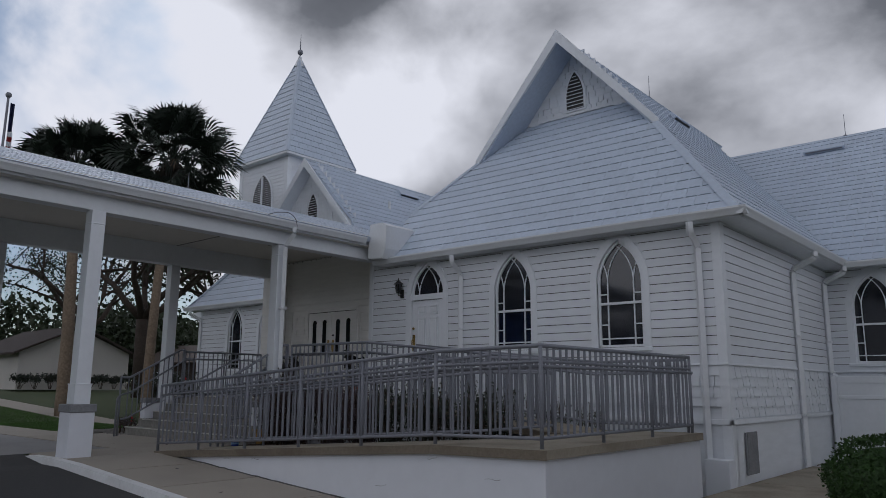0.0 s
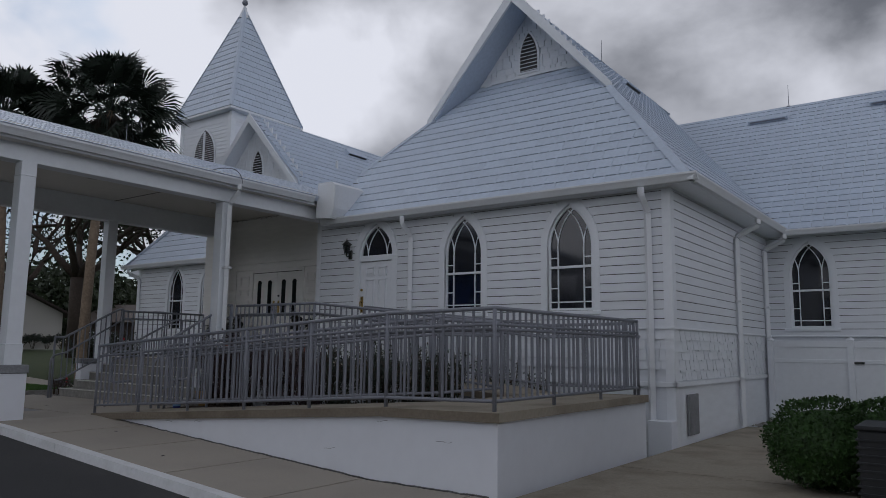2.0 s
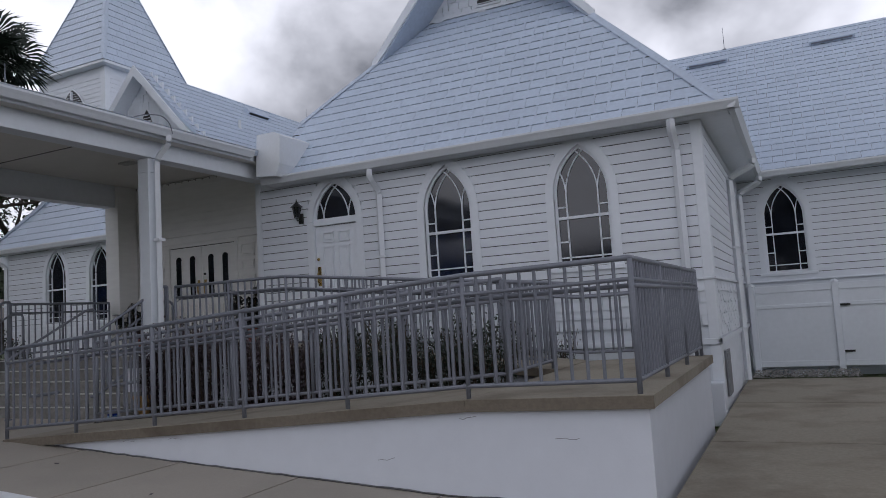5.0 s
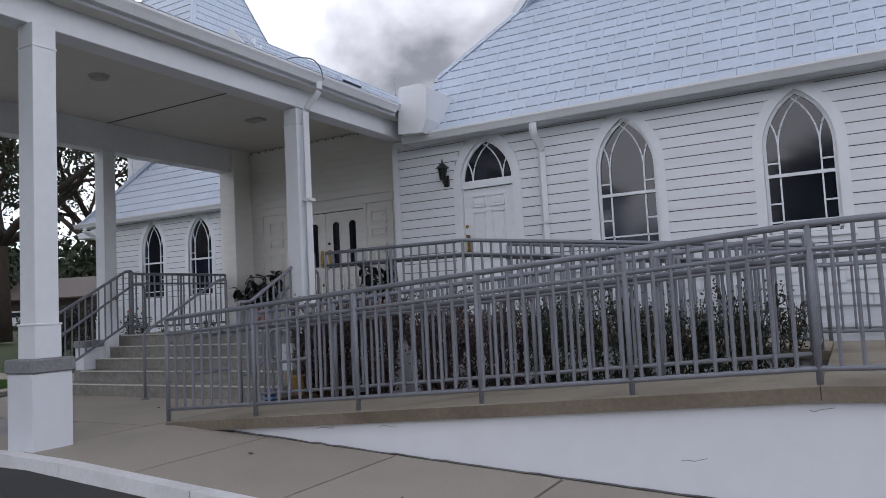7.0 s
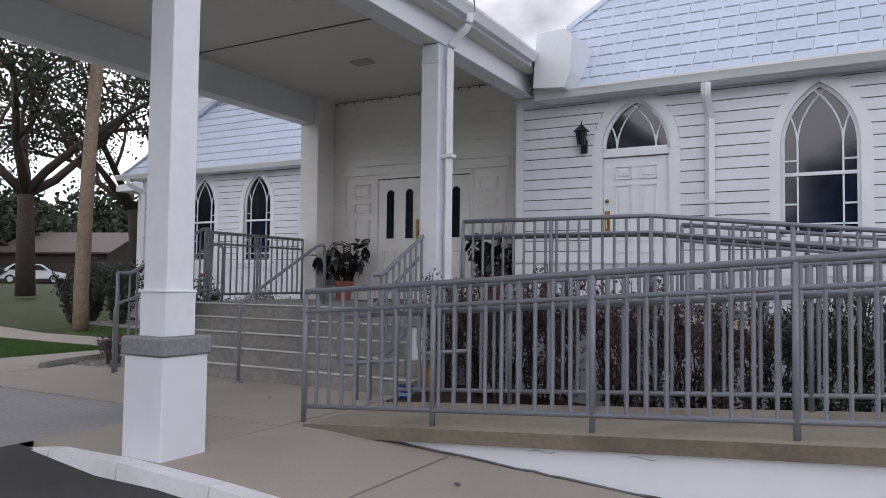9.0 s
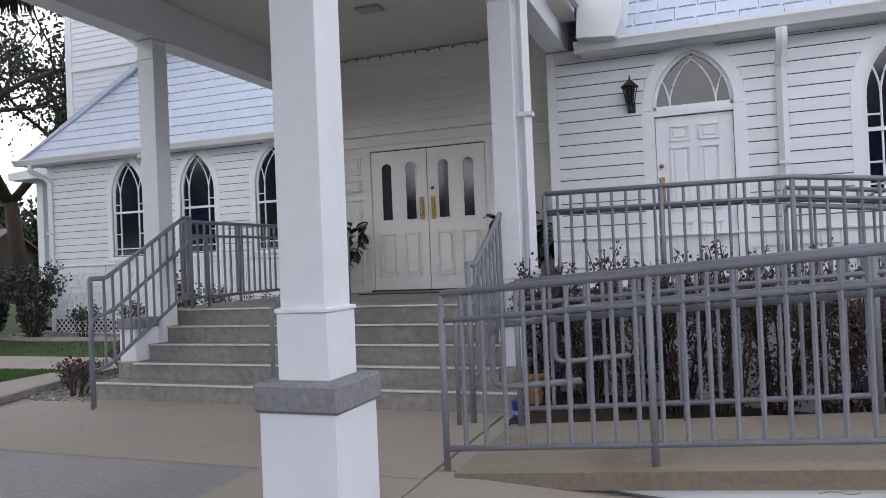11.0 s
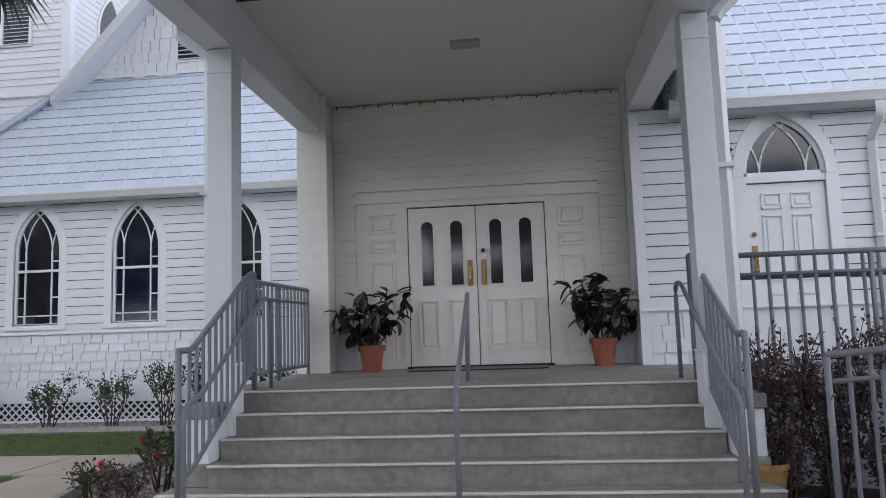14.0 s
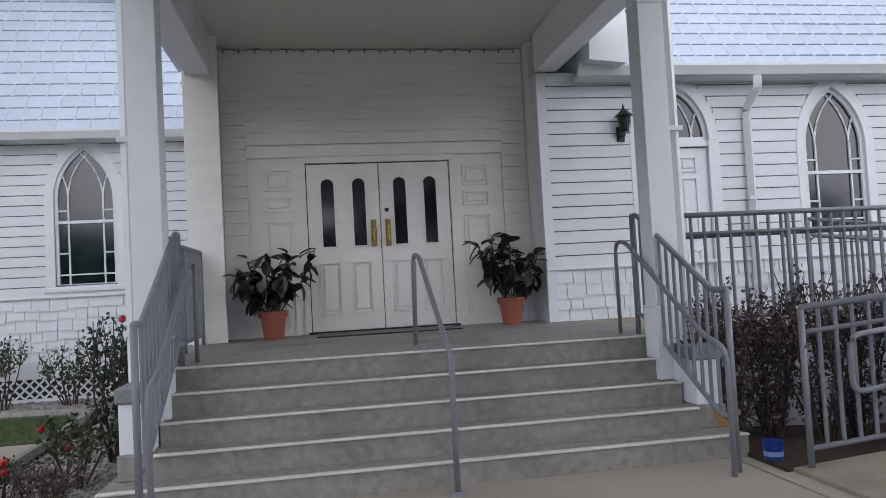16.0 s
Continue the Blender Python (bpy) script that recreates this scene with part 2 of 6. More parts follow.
def bx(x0, x1, y0, y1, z0, z1, bevel=0.0):
    return box(bmesh.new(), x0, x1, y0, y1, z0, z1, bevel=bevel)


def prism(bm, pts, off):
    """The solid swept from the flat outline pts by the vector off."""
    a = [bm.verts.new(p) for p in pts]
    b = [bm.verts.new(Vector(p) + Vector(off)) for p in pts]
    n = len(pts)
    bm.faces.new(a)
    bm.faces.new(b[::-1])
    for i in range(n):
        bm.faces.new((a[i], b[i], b[(i + 1) % n], a[(i + 1) % n]))
    return bm


def solid(pts, off):
    bm = prism(bmesh.new(), pts, off)
    bmesh.ops.recalc_face_normals(bm, faces=bm.faces)
    return bm


def tube(bm, pts, r, n=8, r1=None):
    """A round bar along pts, tapering to r1."""
    pts = [Vector(p) for p in pts]
    rings = []
    for i, p in enumerate(pts):
        d = (pts[min(i + 1, len(pts) - 1)] - pts[max(i - 1, 0)]).normalized()
        up = Vector((0, 0, 1)) if abs(d.z) < 0.95 else Vector((1, 0, 0))
        u = d.cross(up).normalized()
        w = u.cross(d)
        rr = r if r1 is None else r + (r1 - r) * i / (len(pts) - 1)
        rings.append([bm.verts.new(p + (u * math.cos(2 * math.pi * k / n) + w * math.sin(2 * math.pi * k / n)) * rr) for k in range(n)])
    for a, b in zip(rings, rings[1:]):
        for k in range(n):
            bm.faces.new((a[k], b[k], b[(k + 1) % n], a[(k + 1) % n]))
    bm.faces.new(rings[0])
    bm.faces.new(rings[-1][::-1])
    return bm


def pipe(pts, r, n=8, r1=None):
    bm = tube(bmesh.new(), pts, r, n, r1)
    bmesh.ops.recalc_face_normals(bm, faces=bm.faces)
    return bm


def bend(pts, r=0.08, n=4):
    """Rounds the corners of a line of points."""
    out = [Vector(pts[0])]
    for a, b, c in zip(pts, pts[1:], pts[2:]):
        a, b, c = Vector(a), Vector(b), Vector(c)
        k = min(r, (a - b).length / 2.1, (c - b).length / 2.1)
        p, q = b + (a - b).normalized() * k, b + (c - b).normalized() * k
        for i in range(n + 1):
            t = i / n
            out.append(p * (1 - t) ** 2 + b * 2 * t * (1 - t) + q * t * t)
    out.append(Vector(pts[-1]))
    return out


def clip(poly, keep):
    """The part of a 2D outline inside the convex outline keep (anticlockwise)."""
    for (ax, ay), (bx_, by_) in zip(keep, keep[1:] + keep[:1]):
        res = []
        side = [(bx_ - ax) * (y - ay) - (by_ - ay) * (x - ax) for x, y in poly]
        for i, p in enumerate(poly):
            q, s, t = poly[(i + 1) % len(poly)], side[i], side[(i + 1) % len(poly)]
            if s >= 0:
                res.append(p)
            if s * t < 0:
                k = s / (s - t)
                res.append((p[0] + (q[0] - p[0]) * k, p[1] + (q[1] - p[1]) * k))
        poly = res
        if len(poly) < 3:
            return []
    return poly


def area(poly):
    return abs(sum(p[0] * q[1] - q[0] * p[1] for p, q in zip(poly, poly[1:] + poly[:1]))) / 2


# ---------------------------------------------------------------- levels
PORCH = 0.92
EAVE = 3.99
FY, LY = -0.56, 2.41          # front walls of the two wings
RX0, RX1 = 1.97, 10.2          # right wing
LX0, LX1 = -10.2, -2.2        # left wing
WALL_TOP = 4.02
BELT = 1.55


def gz(x):
    """The height of the paved ground, which falls away to one side."""
    return 0.05 - 0.062 * min(max(x - 2.6, 0.0), 5.8) + 0.05 * min(max(-9.0 - x, 0.0), 17.0)


XS = [-70, -40, -26, -20, -12, -9, -6, -2.4, 0, 1.5, 2.6, 5, 7, 8.4, 12, 16, 25, 60]


def sheet(bm, x0, x1, y0, y1, off, thick=0.0):
    """A ground surface between x0 and x1 that follows the fall of the ground; y0, y1: numbers, or functions of x."""
    xs = sorted({x0, x1, *[x for x in XS if x0 < x < x1]})
    f0 = y0 if callable(y0) else (lambda x: y0)
    f1 = y1 if callable(y1) else (lambda x: y1)
    lo = [bm.verts.new((x, f0(x), gz(x) + off)) for x in xs]
    hi = [bm.verts.new((x, f1(x), gz(x) + off)) for x in xs]
    for i in range(len(xs) - 1):
        bm.faces.new((lo[i], lo[i + 1], hi[i + 1], hi[i]))
    if thick:
        lo2 = [bm.verts.new(v.co - Vector((0, 0, thick))) for v in lo]
        hi2 = [bm.verts.new(v.co - Vector((0, 0, thick))) for v in hi]
        for i in range(len(xs) - 1):
            bm.faces.new((lo2[i], lo2[i + 1], lo[i + 1], lo[i]))
            bm.faces.new((hi[i], hi[i + 1], hi2[i + 1], hi2[i]))
        bm.faces.new((lo[0], hi[0], hi2[0], lo2[0]))
        bm.faces.new((lo[-1], lo2[-1], hi2[-1], hi[-1]))
    return bm


# ---------------------------------------------------------------- ground
def build_ground():
    xs = [-700, -300, -150, -70, -40, -26, -20, -12, -9, -6, -2.4, 0, 1.5, 2.6, 5, 7, 8.4, 12, 16, 25, 60, 200, 700]
    ys = [-700, -200, -60, -30, -16, -8, -2, 4, 12, 30, 80, 250, 700]
    bm = bmesh.new()

    def h(x, y):
        return gz(x) - 0.2 + 0.004 * min(max(0.0, -40 - x), 100)

    grid = [[bm.verts.new((x, y, h(x, y))) for x in xs] for y in ys]
    for j in range(len(ys) - 1):
        for i in range(len(xs) - 1):
            bm.faces.new((grid[j][i], grid[j][i + 1], grid[j + 1][i + 1], grid[j + 1][i]))
    tagged(part("ground", bm, GRASS), "wide grassy ground reaching to the horizon", "ground", kind="structure")

    # asphalt drive, level with the paving where there is no kerb
    road = sheet(bmesh.new(), 2.0, 30, -14.5, -7.5, -0.1)
    lip = [road.verts.new(p) for p in ((1.05, -14.5, gz(1.05) - 0.009), (2.0, -14.5, gz(2.0) - 0.1), (2.0, -7.5, gz(2.0) - 0.1), (1.05, -7.5, gz(1.05) - 0.009))]
    road.faces.new(lip)
    tagged(part("road", road, ASPH), "dark worn asphalt drive along a white kerb", "road", kind="structure")
    drive = sheet(bmesh.new(), -45, 1.05, -14.5, -6.0, -0.008)
    tagged(part("driveway", drive, DRIVE), "grey concrete driveway under the porte-cochere", "driveway", kind="structure")


build_ground()


def slab(parent, x0, x1, y0, y1, off=0.0, thick=0.2, g=0.013, mat=CONC):
    bm = sheet(bmesh.new(), x0 + g, x1 - g, y0 + g if not callable(y0) else y0, y1 - g if not callable(y1) else y1, off, thick)
    return part("slab", bm, mat, parent)


pavement = tagged(empty("pavement"), "stained pale concrete paving with dark joints", "pavement", kind="structure")


def kerb_y(x):
    return -7.56 - 0.012 * (x - 1.7)


def ramp_y(x):
    return -5.92


# walkway along the ramp
cuts = [2.23, 3.78, 5.27, 6.8, 8.33, 9.86, 11.4, 12.9, 14.5, 17.0]
for a, b in zip(cuts, cuts[1:]):
    slab(pavement, a, b, lambda x: kerb_y(x) + 0.16, lambda x: ramp_y(min(x, 9.85)) + 0.1)
# forecourt before the steps
slab(pavement, -3.0, 2.23, -6.0, -4.05)
slab(pavement, 1.05, 2.23, lambda x: kerb_y(x) + 0.16, -6.0, g=0.002)
slab(pavement, 2.23, 2.45, -5.8, -4.1)
# path beside the building
for a, b in ((-5.8, -3.0), (-3.0, 0.2), (0.2, 3.6)):
    slab(pavement, 10.25, 13.6, a, b, mat=DECK)
# walks across the side lawn
slab(pavement, -30.0, -3.0, -6.0, -4.75)
for a, b in ((-4.9, -3.5), (-6.6, -4.9), (-8.4, -6.6), (-12.0, -8.4), (-20.0, -12.0)):
    slab(pavement, a, b, -2.25, -1.0, off=-0.01)
slab(pavement, -4.69, -3.45, -4.74, -2.26, off=-0.008)


def build_kerb():
    kerb = tagged(empty("kerb"), "white painted concrete kerb with chips and joints", "kerb", kind="structure")
    line = [(0.75, kerb_y(0.75), 0.0), (1.45, kerb_y(1.45), 0.09)] + [(x, kerb_y(x), 0.10) for x in (2.2, 3.05, 4.6, 6.4, 8.2, 10.0, 12.0, 14.0)]
    for (xa, ya, ha), (xb, yb, hb) in zip(line, line[1:]):
        d = Vector((xb - xa, yb - ya, 0)).normalized()
        n = Vector((-d.y, d.x, 0)) * 0.16
        g = d * 0.006
        bm = bmesh.new()
        lo = [Vector((xa, ya, gz(xa) - 0.22)) + g, Vector((xb, yb, gz(xb) - 0.22)) - g]
        top = [Vector((xa, ya, gz(xa) - 0.09 + ha)) + g, Vector((xb, yb, gz(xb) - 0.09 + hb)) - g]
        ring = [(lo[0], top[0] + n * 0.18 , top[0] + n, lo[0] + n), (lo[1], top[1] + n * 0.18, top[1] + n, lo[1] + n)]
        va = [bm.verts.new(p) for p in ring[0]]
        vb = [bm.verts.new(p) for p in ring[1]]
        bm.faces.new(va)
        bm.faces.new(vb[::-1])
        for i in range(4):
            bm.faces.new((va[i], vb[i], vb[(i + 1) % 4], va[(i + 1) % 4]))
        bmesh.ops.recalc_face_normals(bm, faces=bm.faces)
        part("kerb_stone", bm, KERB, kerb)


build_kerb()

# lawns and planting beds
tagged(part("mulch_bed", sheet(bmesh.new(), 2.35, 8.65, -4.6, -3.22, 0.03, 0.2), MULCH), "dark bark mulch bed inside the ramp", "planting bed", kind="structure")
tagged(part("lawn", sheet(bmesh.new(), -30.0, -4.7, -4.7, -2.3, -0.012, 0.15), GRASS), "mown green lawn between the walk and the drive", "lawn", kind="structure")
tagged(part("lawn", sheet(bmesh.new(), -30.0, -3.7, -0.95, 0.95, -0.012, 0.15), GRASS), "mown green lawn along the church wall", "lawn", kind="structure")
tagged(part("gravel_bed", sheet(bmesh.new(), -10.6, -2.2, 1.0, 2.5, -0.005, 0.15), GRAVEL), "pale gravel strip at the foot of the wall", "gravel", kind="structure")
tagged(part("gravel_bed", sheet(bmesh.new(), -3.44, -2.2, -4.73, 0.99, -0.004, 0.15), GRAVEL), "pale gravel bed beside the steps", "gravel", kind="structure")


def edging(pts, label):
    """A low concrete edging along a bed."""
    th = tagged(part("bed_edging", pipe(bend(pts, 0.05, 6), 0.07, 6), STEP), label, "edging", kind="structure")
    return th


edging([(-3.1, -4.72, 0.05), (-3.16, -4.6, 0.06), (-3.33, -4.02, 0.065), (-3.5, -3.2, 0.07), (-3.55, -1.2, 0.07), (-3.7, 0.7, 0.07), (-5.0, 0.98, 0.07), (-10.5, 0.98, 0.07)], "low dark concrete edging round the gravel bed")


# ---------------------------------------------------------------- walls
def arch(xc, w, zs, zt, n=8):
    """The outline of a pointed arch from its left spring over the apex to its right spring."""
    a, h = w / 2, zt - zs
    r = (a * a + h * h) / (2 * a)
    end = math.asin(min(1.0, h / r))
    left = [(xc - a + r - r * math.cos(end * i / n), zs + r * math.sin(end * i / n)) for i in range(n + 1)]
    return left + [(2 * xc - x, z) for x, z in left[-2::-1]]


def arch_half(w, zs, zt, z):
    """Half the width of the arch at height z."""
    a, h = w / 2, zt - zs
    if z <= zs:
        return a
    r = (a * a + h * h) / (2 * a)
    return max(0.0, a - r + math.sqrt(max(0.0, r * r - (z - zs) ** 2)))


CASE = 0.13


def opened_wall(name, label, x0, x1, y, z0, z1, holes, thick=0.25):
    """A wall along x, its outer face at y, with pointed or square holes (xc, w, zb, zs, zt)."""
    w = tagged(part(name, bx(x0, x0 + 0.01, y + 0.02, y + thick, z0, z1), WHITE), label, "wall", kind="structure")
    bm = bmesh.new()
    edge = x0
    for xc, hw, zb, zs, zt in sorted(holes):
        box(bm, edge, xc - hw / 2, y, y + thick, z0, z1)
        if zb > z0 + 0.01:
            box(bm, xc - hw / 2, xc + hw / 2, y, y + thick, z0, zb)
        pts = [(px, y, pz) for px, pz in (arch(xc, hw, zs, zt) if zt > zs else [(xc - hw / 2, zs), (xc + hw / 2, zs)])]
        prism(bm, pts + [(xc + hw / 2, y, z1), (xc - hw / 2, y, z1)], (0, thick, 0))
        edge = xc + hw / 2
    box(bm, edge, x1, y, y + thick, z0, z1)
    bmesh.ops.recalc_face_normals(bm, faces=bm.faces)
    old = w.data
    w.data = mesh_of(bm, name, WHITE)
    bpy.data.meshes.remove(old)
    return w


def gothic_window(name, label, xc, w, zb, zs, zt, y, meet, glass_low, sill=True, door=False):
    """A pointed church window: casing, sash frame, meeting rail, curved bars, panes."""
    win = tagged(empty(name, xc, y, zb), label, "window", kind="structure")
    m = Matrix.Translation((-xc, -y, -zb))

    def add(nm, bm, mat, lab=""):
        bmesh.ops.recalc_face_normals(bm, faces=bm.faces)
        bmesh.ops.transform(bm, matrix=m, verts=bm.verts)
        return part(nm, bm, mat, win, lab)

    def band(outer, inner, y0, y1):
        """The strip between two outlines of equal length."""
        bm = bmesh.new()
        rows = [[bm.verts.new((px, yy, pz)) for px, pz in line] for line, yy in ((outer, y0), (inner, y0), (inner, y1), (outer, y1))]
        n = len(outer)
        for a, b in zip(rows, rows[1:] + rows[:1]):
            for i in range(n - 1):
                bm.faces.new((a[i], a[i + 1], b[i + 1], b[i]))
        bm.faces.new([r[0] for r in rows])
        bm.faces.new([r[-1] for r in rows][::-1])
        return bm

    def outline(grow, bottom=None):
        line = arch(xc, w + 2 * grow, zs, zt + grow * 1.25, 10)
        return [(xc - w / 2 - grow, zb if bottom is None else bottom)] + line + [(xc + w / 2 + grow, zb if bottom is None else bottom)]

    add("casing", band(outline(CASE), outline(0.0), y - 0.035, y + 0.06), TRIM)
    add("window_frame", band(outline(0.004), outline(-0.045), y + 0.02, y + 0.09), TRIM)
    if sill:
        add("sill", bx(xc - w / 2 - CASE - 0.02, xc + w / 2 + CASE + 0.02, y - 0.06, y + 0.09, zb - 0.07, zb, 0.006), TRIM)
    add("bottom_rail", bx(xc - w / 2, xc + w / 2, y + 0.02, y + 0.085, zb, zb + 0.05), TRIM)
    yb = y + 0.03
    rail_z = meet
    if not door:
        add("meeting_rail", bx(xc - w / 2 + 0.04, xc + w / 2 - 0.04, y + 0.015, y + 0.08, rail_z - 0.025, rail_z + 0.02), TRIM)
    bar = 0.011
    side = w * 0.215
    if not door:
        for s in (-1, 1):
            add("bar", bx(xc + s * (w / 2 - side) - bar, xc + s * (w / 2 - side) + bar, yb, yb + 0.03, zb + 0.05, zs + 0.02), TRIM)
            for z in (zb + (rail_z - zb) * 0.52, rail_z + 0.17):
                add("bar", bx(xc + s * (w / 2 - side), xc + s * (w / 2 - 0.04), yb, yb + 0.03, z - bar, z + bar), TRIM)
        z = zb + 0.05 + (rail_z - zb) * 0.14
        add("bar", bx(xc - w / 2 + 0.04, xc + w / 2 - 0.04, yb, yb + 0.03, z - bar, z + bar), TRIM)
    # intersecting bars in the head: the arch's own arcs, set over to each mullion
    half, rise = w / 2, zt - zs
    rad = (half * half + rise * rise) / (2 * half)
    for s in (-1, 1):
        for t in (1, -1):
            shift = side if t == s else w - side
            pts = []
            for i in range(25):
                pz = zs + rise * i / 24
                px = xc + t * (half - rad + math.sqrt(rad * rad - (pz - zs) ** 2)) - t * shift
                if abs(px - xc) <= arch_half(w - 0.05, zs, zt - 0.03, pz) + 0.012:
                    pts.append((px, yb + 0.015, pz))
                elif pts:
                    break
            if len(pts) > 1:
                add("curved_bar", pipe(pts, 0.0125, 6), TRIM)
    # panes
    yg = y + 0.055
    low = bx(xc - w / 2 + 0.03, xc + w / 2 - 0.03, yg, yg + 0.008, zb + 0.03, rail_z)
    add("pane", low, glass_low)
    top = [(px, yg, pz) for px, pz in arch(xc, w - 0.05, zs, zt - 0.03)]
    up = prism(bmesh.new(), [(xc - w / 2 + 0.025, yg, rail_z)] + top + [(xc + w / 2 - 0.025, yg, rail_z)] if not door else top, (0, 0.008, 0))
    add("pane", up, GLASS)
    return win


def siding(parent, x0, x1, y, z0, z1, holes=(), step=0.152, axis="x", sign=1, gap=0.013, joint=True, mat=WHITE):
    """Lapped boards; holes as in opened_wall. axis y: the wall runs along y at x = y argument and faces sign."""
    z, back = z0, bmesh.new()
    while z < z1 - 0.03:
        top = min(z + step - gap, z1)
        mid = (z + top) / 2
        gaps = sorted((xc - arch_half(w, zs, zt, z) - CASE + 0.03, xc + arch_half(w, zs, zt, z) + CASE - 0.03) for xc, w, zb, zs, zt in holes if zb - 0.05 < mid < zt + CASE * 0.9)
        edge, runs = x0, []
        for a, b in gaps:
            if a > edge:
                runs.append((edge, a))
            edge = max(edge, b)
        if edge < x1:
            runs.append((edge, x1))
        for a, b in runs:
            if b - a < 0.05:
                continue
            if axis == "x":
                prof = [(a, y, z), (a, y - 0.029, z), (a, y - 0.026, top), (a, y, top)]
                off = (b - a, 0, 0)
            else:
                prof = [(y, a, z), (y + sign * 0.029, a, z), (y + sign * 0.026, a, top), (y, a, top)]
                off = (0, b - a, 0)
            part("board", solid(prof, off), mat, parent)
            # A dark strip in each groove paints the shade under the board.
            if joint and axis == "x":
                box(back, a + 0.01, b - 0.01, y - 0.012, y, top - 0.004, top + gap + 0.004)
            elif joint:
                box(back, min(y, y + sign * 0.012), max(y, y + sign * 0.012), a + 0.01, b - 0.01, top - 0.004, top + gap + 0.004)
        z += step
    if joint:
        part("board_joint", back, JOINT, parent, "dark strip standing for the groove shade between boards")
    else:
        back.free()


def wall_shingles(parent, x0, x1, y, z0, z1, rows=4, axis="x", sign=-1, seed=1, holes=()):
    """Square-cut shingles of uneven width and drop."""
    rnd = random.Random(seed)
    h = (z1 - z0) / rows
    for r in range(rows):
        x = x0 - rnd.random() * 0.1
        while x < x1:
            w = rnd.choice((0.16, 0.21, 0.25, 0.29))
            a, b = max(x, x0), min(x + w - 0.014, x1)
            x += w
            drop = rnd.choice((0.0, 0.0, 0.022, 0.035))
            za, zb_ = z0 + r * h - (drop if r else 0.0), z0 + (r + 1) * h + 0.02
            if b - a < 0.03 or any(q0 < (a + b) / 2 < q1 for q0, q1 in holes):
                continue
            t = 0.028 + 0.012 * rnd.random()
            if axis == "x":
                prof, off = [(a, y, za), (a, y + sign * t, za), (a, y + sign * 0.008, zb_), (a, y, zb_)], (b - a, 0, 0)
            else:
                prof, off = [(y, a, za), (y + sign * t, a, za), (y + sign * 0.008, a, zb_), (y, a, zb_)], (0, b - a, 0)
            part("shingle", solid(prof, off), WHITE, parent)


LIP = 0.018


def roof_plane(thing, corners, cw, ch, pieces, name="roof_slope", seed=3, thick=0.1, split=False, lip=LIP, lap=0.004):
    """A roof slope through the corners (the eave first), with staggered metal shingles laid on it in courses."""
    c = [Vector(p) for p in corners]
    o, u = c[0], (c[1] - c[0]).normalized()
    n = u.cross(c[2] - c[0]).normalized()
    if n.z < 0:
        n = -n
    v = n.cross(u)
    if v.z < 0:
        v = -v
    flat = [((p - o).dot(u), (p - o).dot(v)) for p in c]
    if sum(p[0] * q[1] - q[0] * p[1] for p, q in zip(flat, flat[1:] + flat[:1])) < 0:
        flat = flat[::-1]
    areas = [flat]
    if split:
        whole = [((p - o).dot(u), (p - o).dot(v)) for p in c]
        areas = [[whole[0], whole[1], whole[-1]], whole[1:]]
        areas = [a if sum(p[0] * q[1] - q[0] * p[1] for p, q in zip(a, a[1:] + a[:1])) > 0 else a[::-1] for a in areas]
    base = part(name, solid([o + u * a + v * b for a, b in flat], -n * thick), ROOF, thing)
    if pieces is None:
        return base
    # This sheet's colour carries the shade under each course.
    part("underlay", solid([o + u * a + v * b for a, b in flat], n * 0.0008), ROOF_BASE, base, "near-black underlay drawing the shade under the laps")
    lo, hi = min(p[0] for p in flat), max(p[0] for p in flat)
    top = max(p[1] for p in flat)
    rnd = random.Random(seed)
    joined = bmesh.new()
    rows = int(math.ceil(top / ch))
    for r in range(rows):
        x = lo - cw * (0.5 if r % 2 else 0.0) - cw * 0.1 * rnd.random()
        while x < hi:
            g = 0.0025
            tabs = [x + cw * k for k in (0.03, 0.05, 0.44, 0.46, 0.53, 0.55, 0.94, 0.96)]
            cell = [(x + g, r * ch)] + [(k, r * ch) for k in tabs] + [(x + cw - g, r * ch), (x + cw - g, (r + 1) * ch - lap), (x + g, (r + 1) * ch - lap)]
            x += cw
            for keep in areas:
                poly = clip(cell, keep)
                if len(poly) < 3 or area(poly) < 0.002:
                    continue
                bm = bmesh.new() if pieces else joined
                y0 = r * ch
                lift = [0.008 + (lip if b - y0 < 0.001 and (tabs[1] - 0.005 < a < tabs[2] + 0.005 or tabs[5] - 0.005 < a < tabs[6] + 0.005) else 0.0) + 0.001 * rnd.random() for a, b in poly]
                up = [bm.verts.new(o + u * a + v * b + n * k) for (a, b), k in zip(poly, lift)]
                dn = [bm.verts.new(o + u * a + v * b + n * 0.001) for a, b in poly]
                bm.faces.new(up)
                for i in range(len(poly)):
                    j = (i + 1) % len(poly)
                    if abs(poly[i][1] - y0) < 0.001 and abs(poly[j][1] - y0) < 0.001:
                        continue
                    bm.faces.new((up[i], dn[i], dn[j], up[j]))
                if pieces:
                    part("shingle", bm, ROOF, base)
    if not pieces:
        ob = part("shingles", joined, ROOF, base)
        ob["kind"] = "stuff"
    else:
        joined.free()
    return base


def gutter(thing, a, b, out, name="gutter"):
    """A moulded eaves gutter from a to b, its front towards out."""
    a, b, out = Vector(a), Vector(b), Vector(out)
    up = Vector((0, 0, 1))
    prof = [out * 0.0, out * 0.08 - up * 0.0, out * 0.11 + up * 0.06, out * 0.135 + up * 0.10, out * 0.135 + up * 0.13, out * 0.12 + up * 0.13, out * 0.095 + up * 0.07, out * 0.0 + up * 0.03]
    return part(name, solid([a + p for p in prof], b - a), GUTTER, thing)


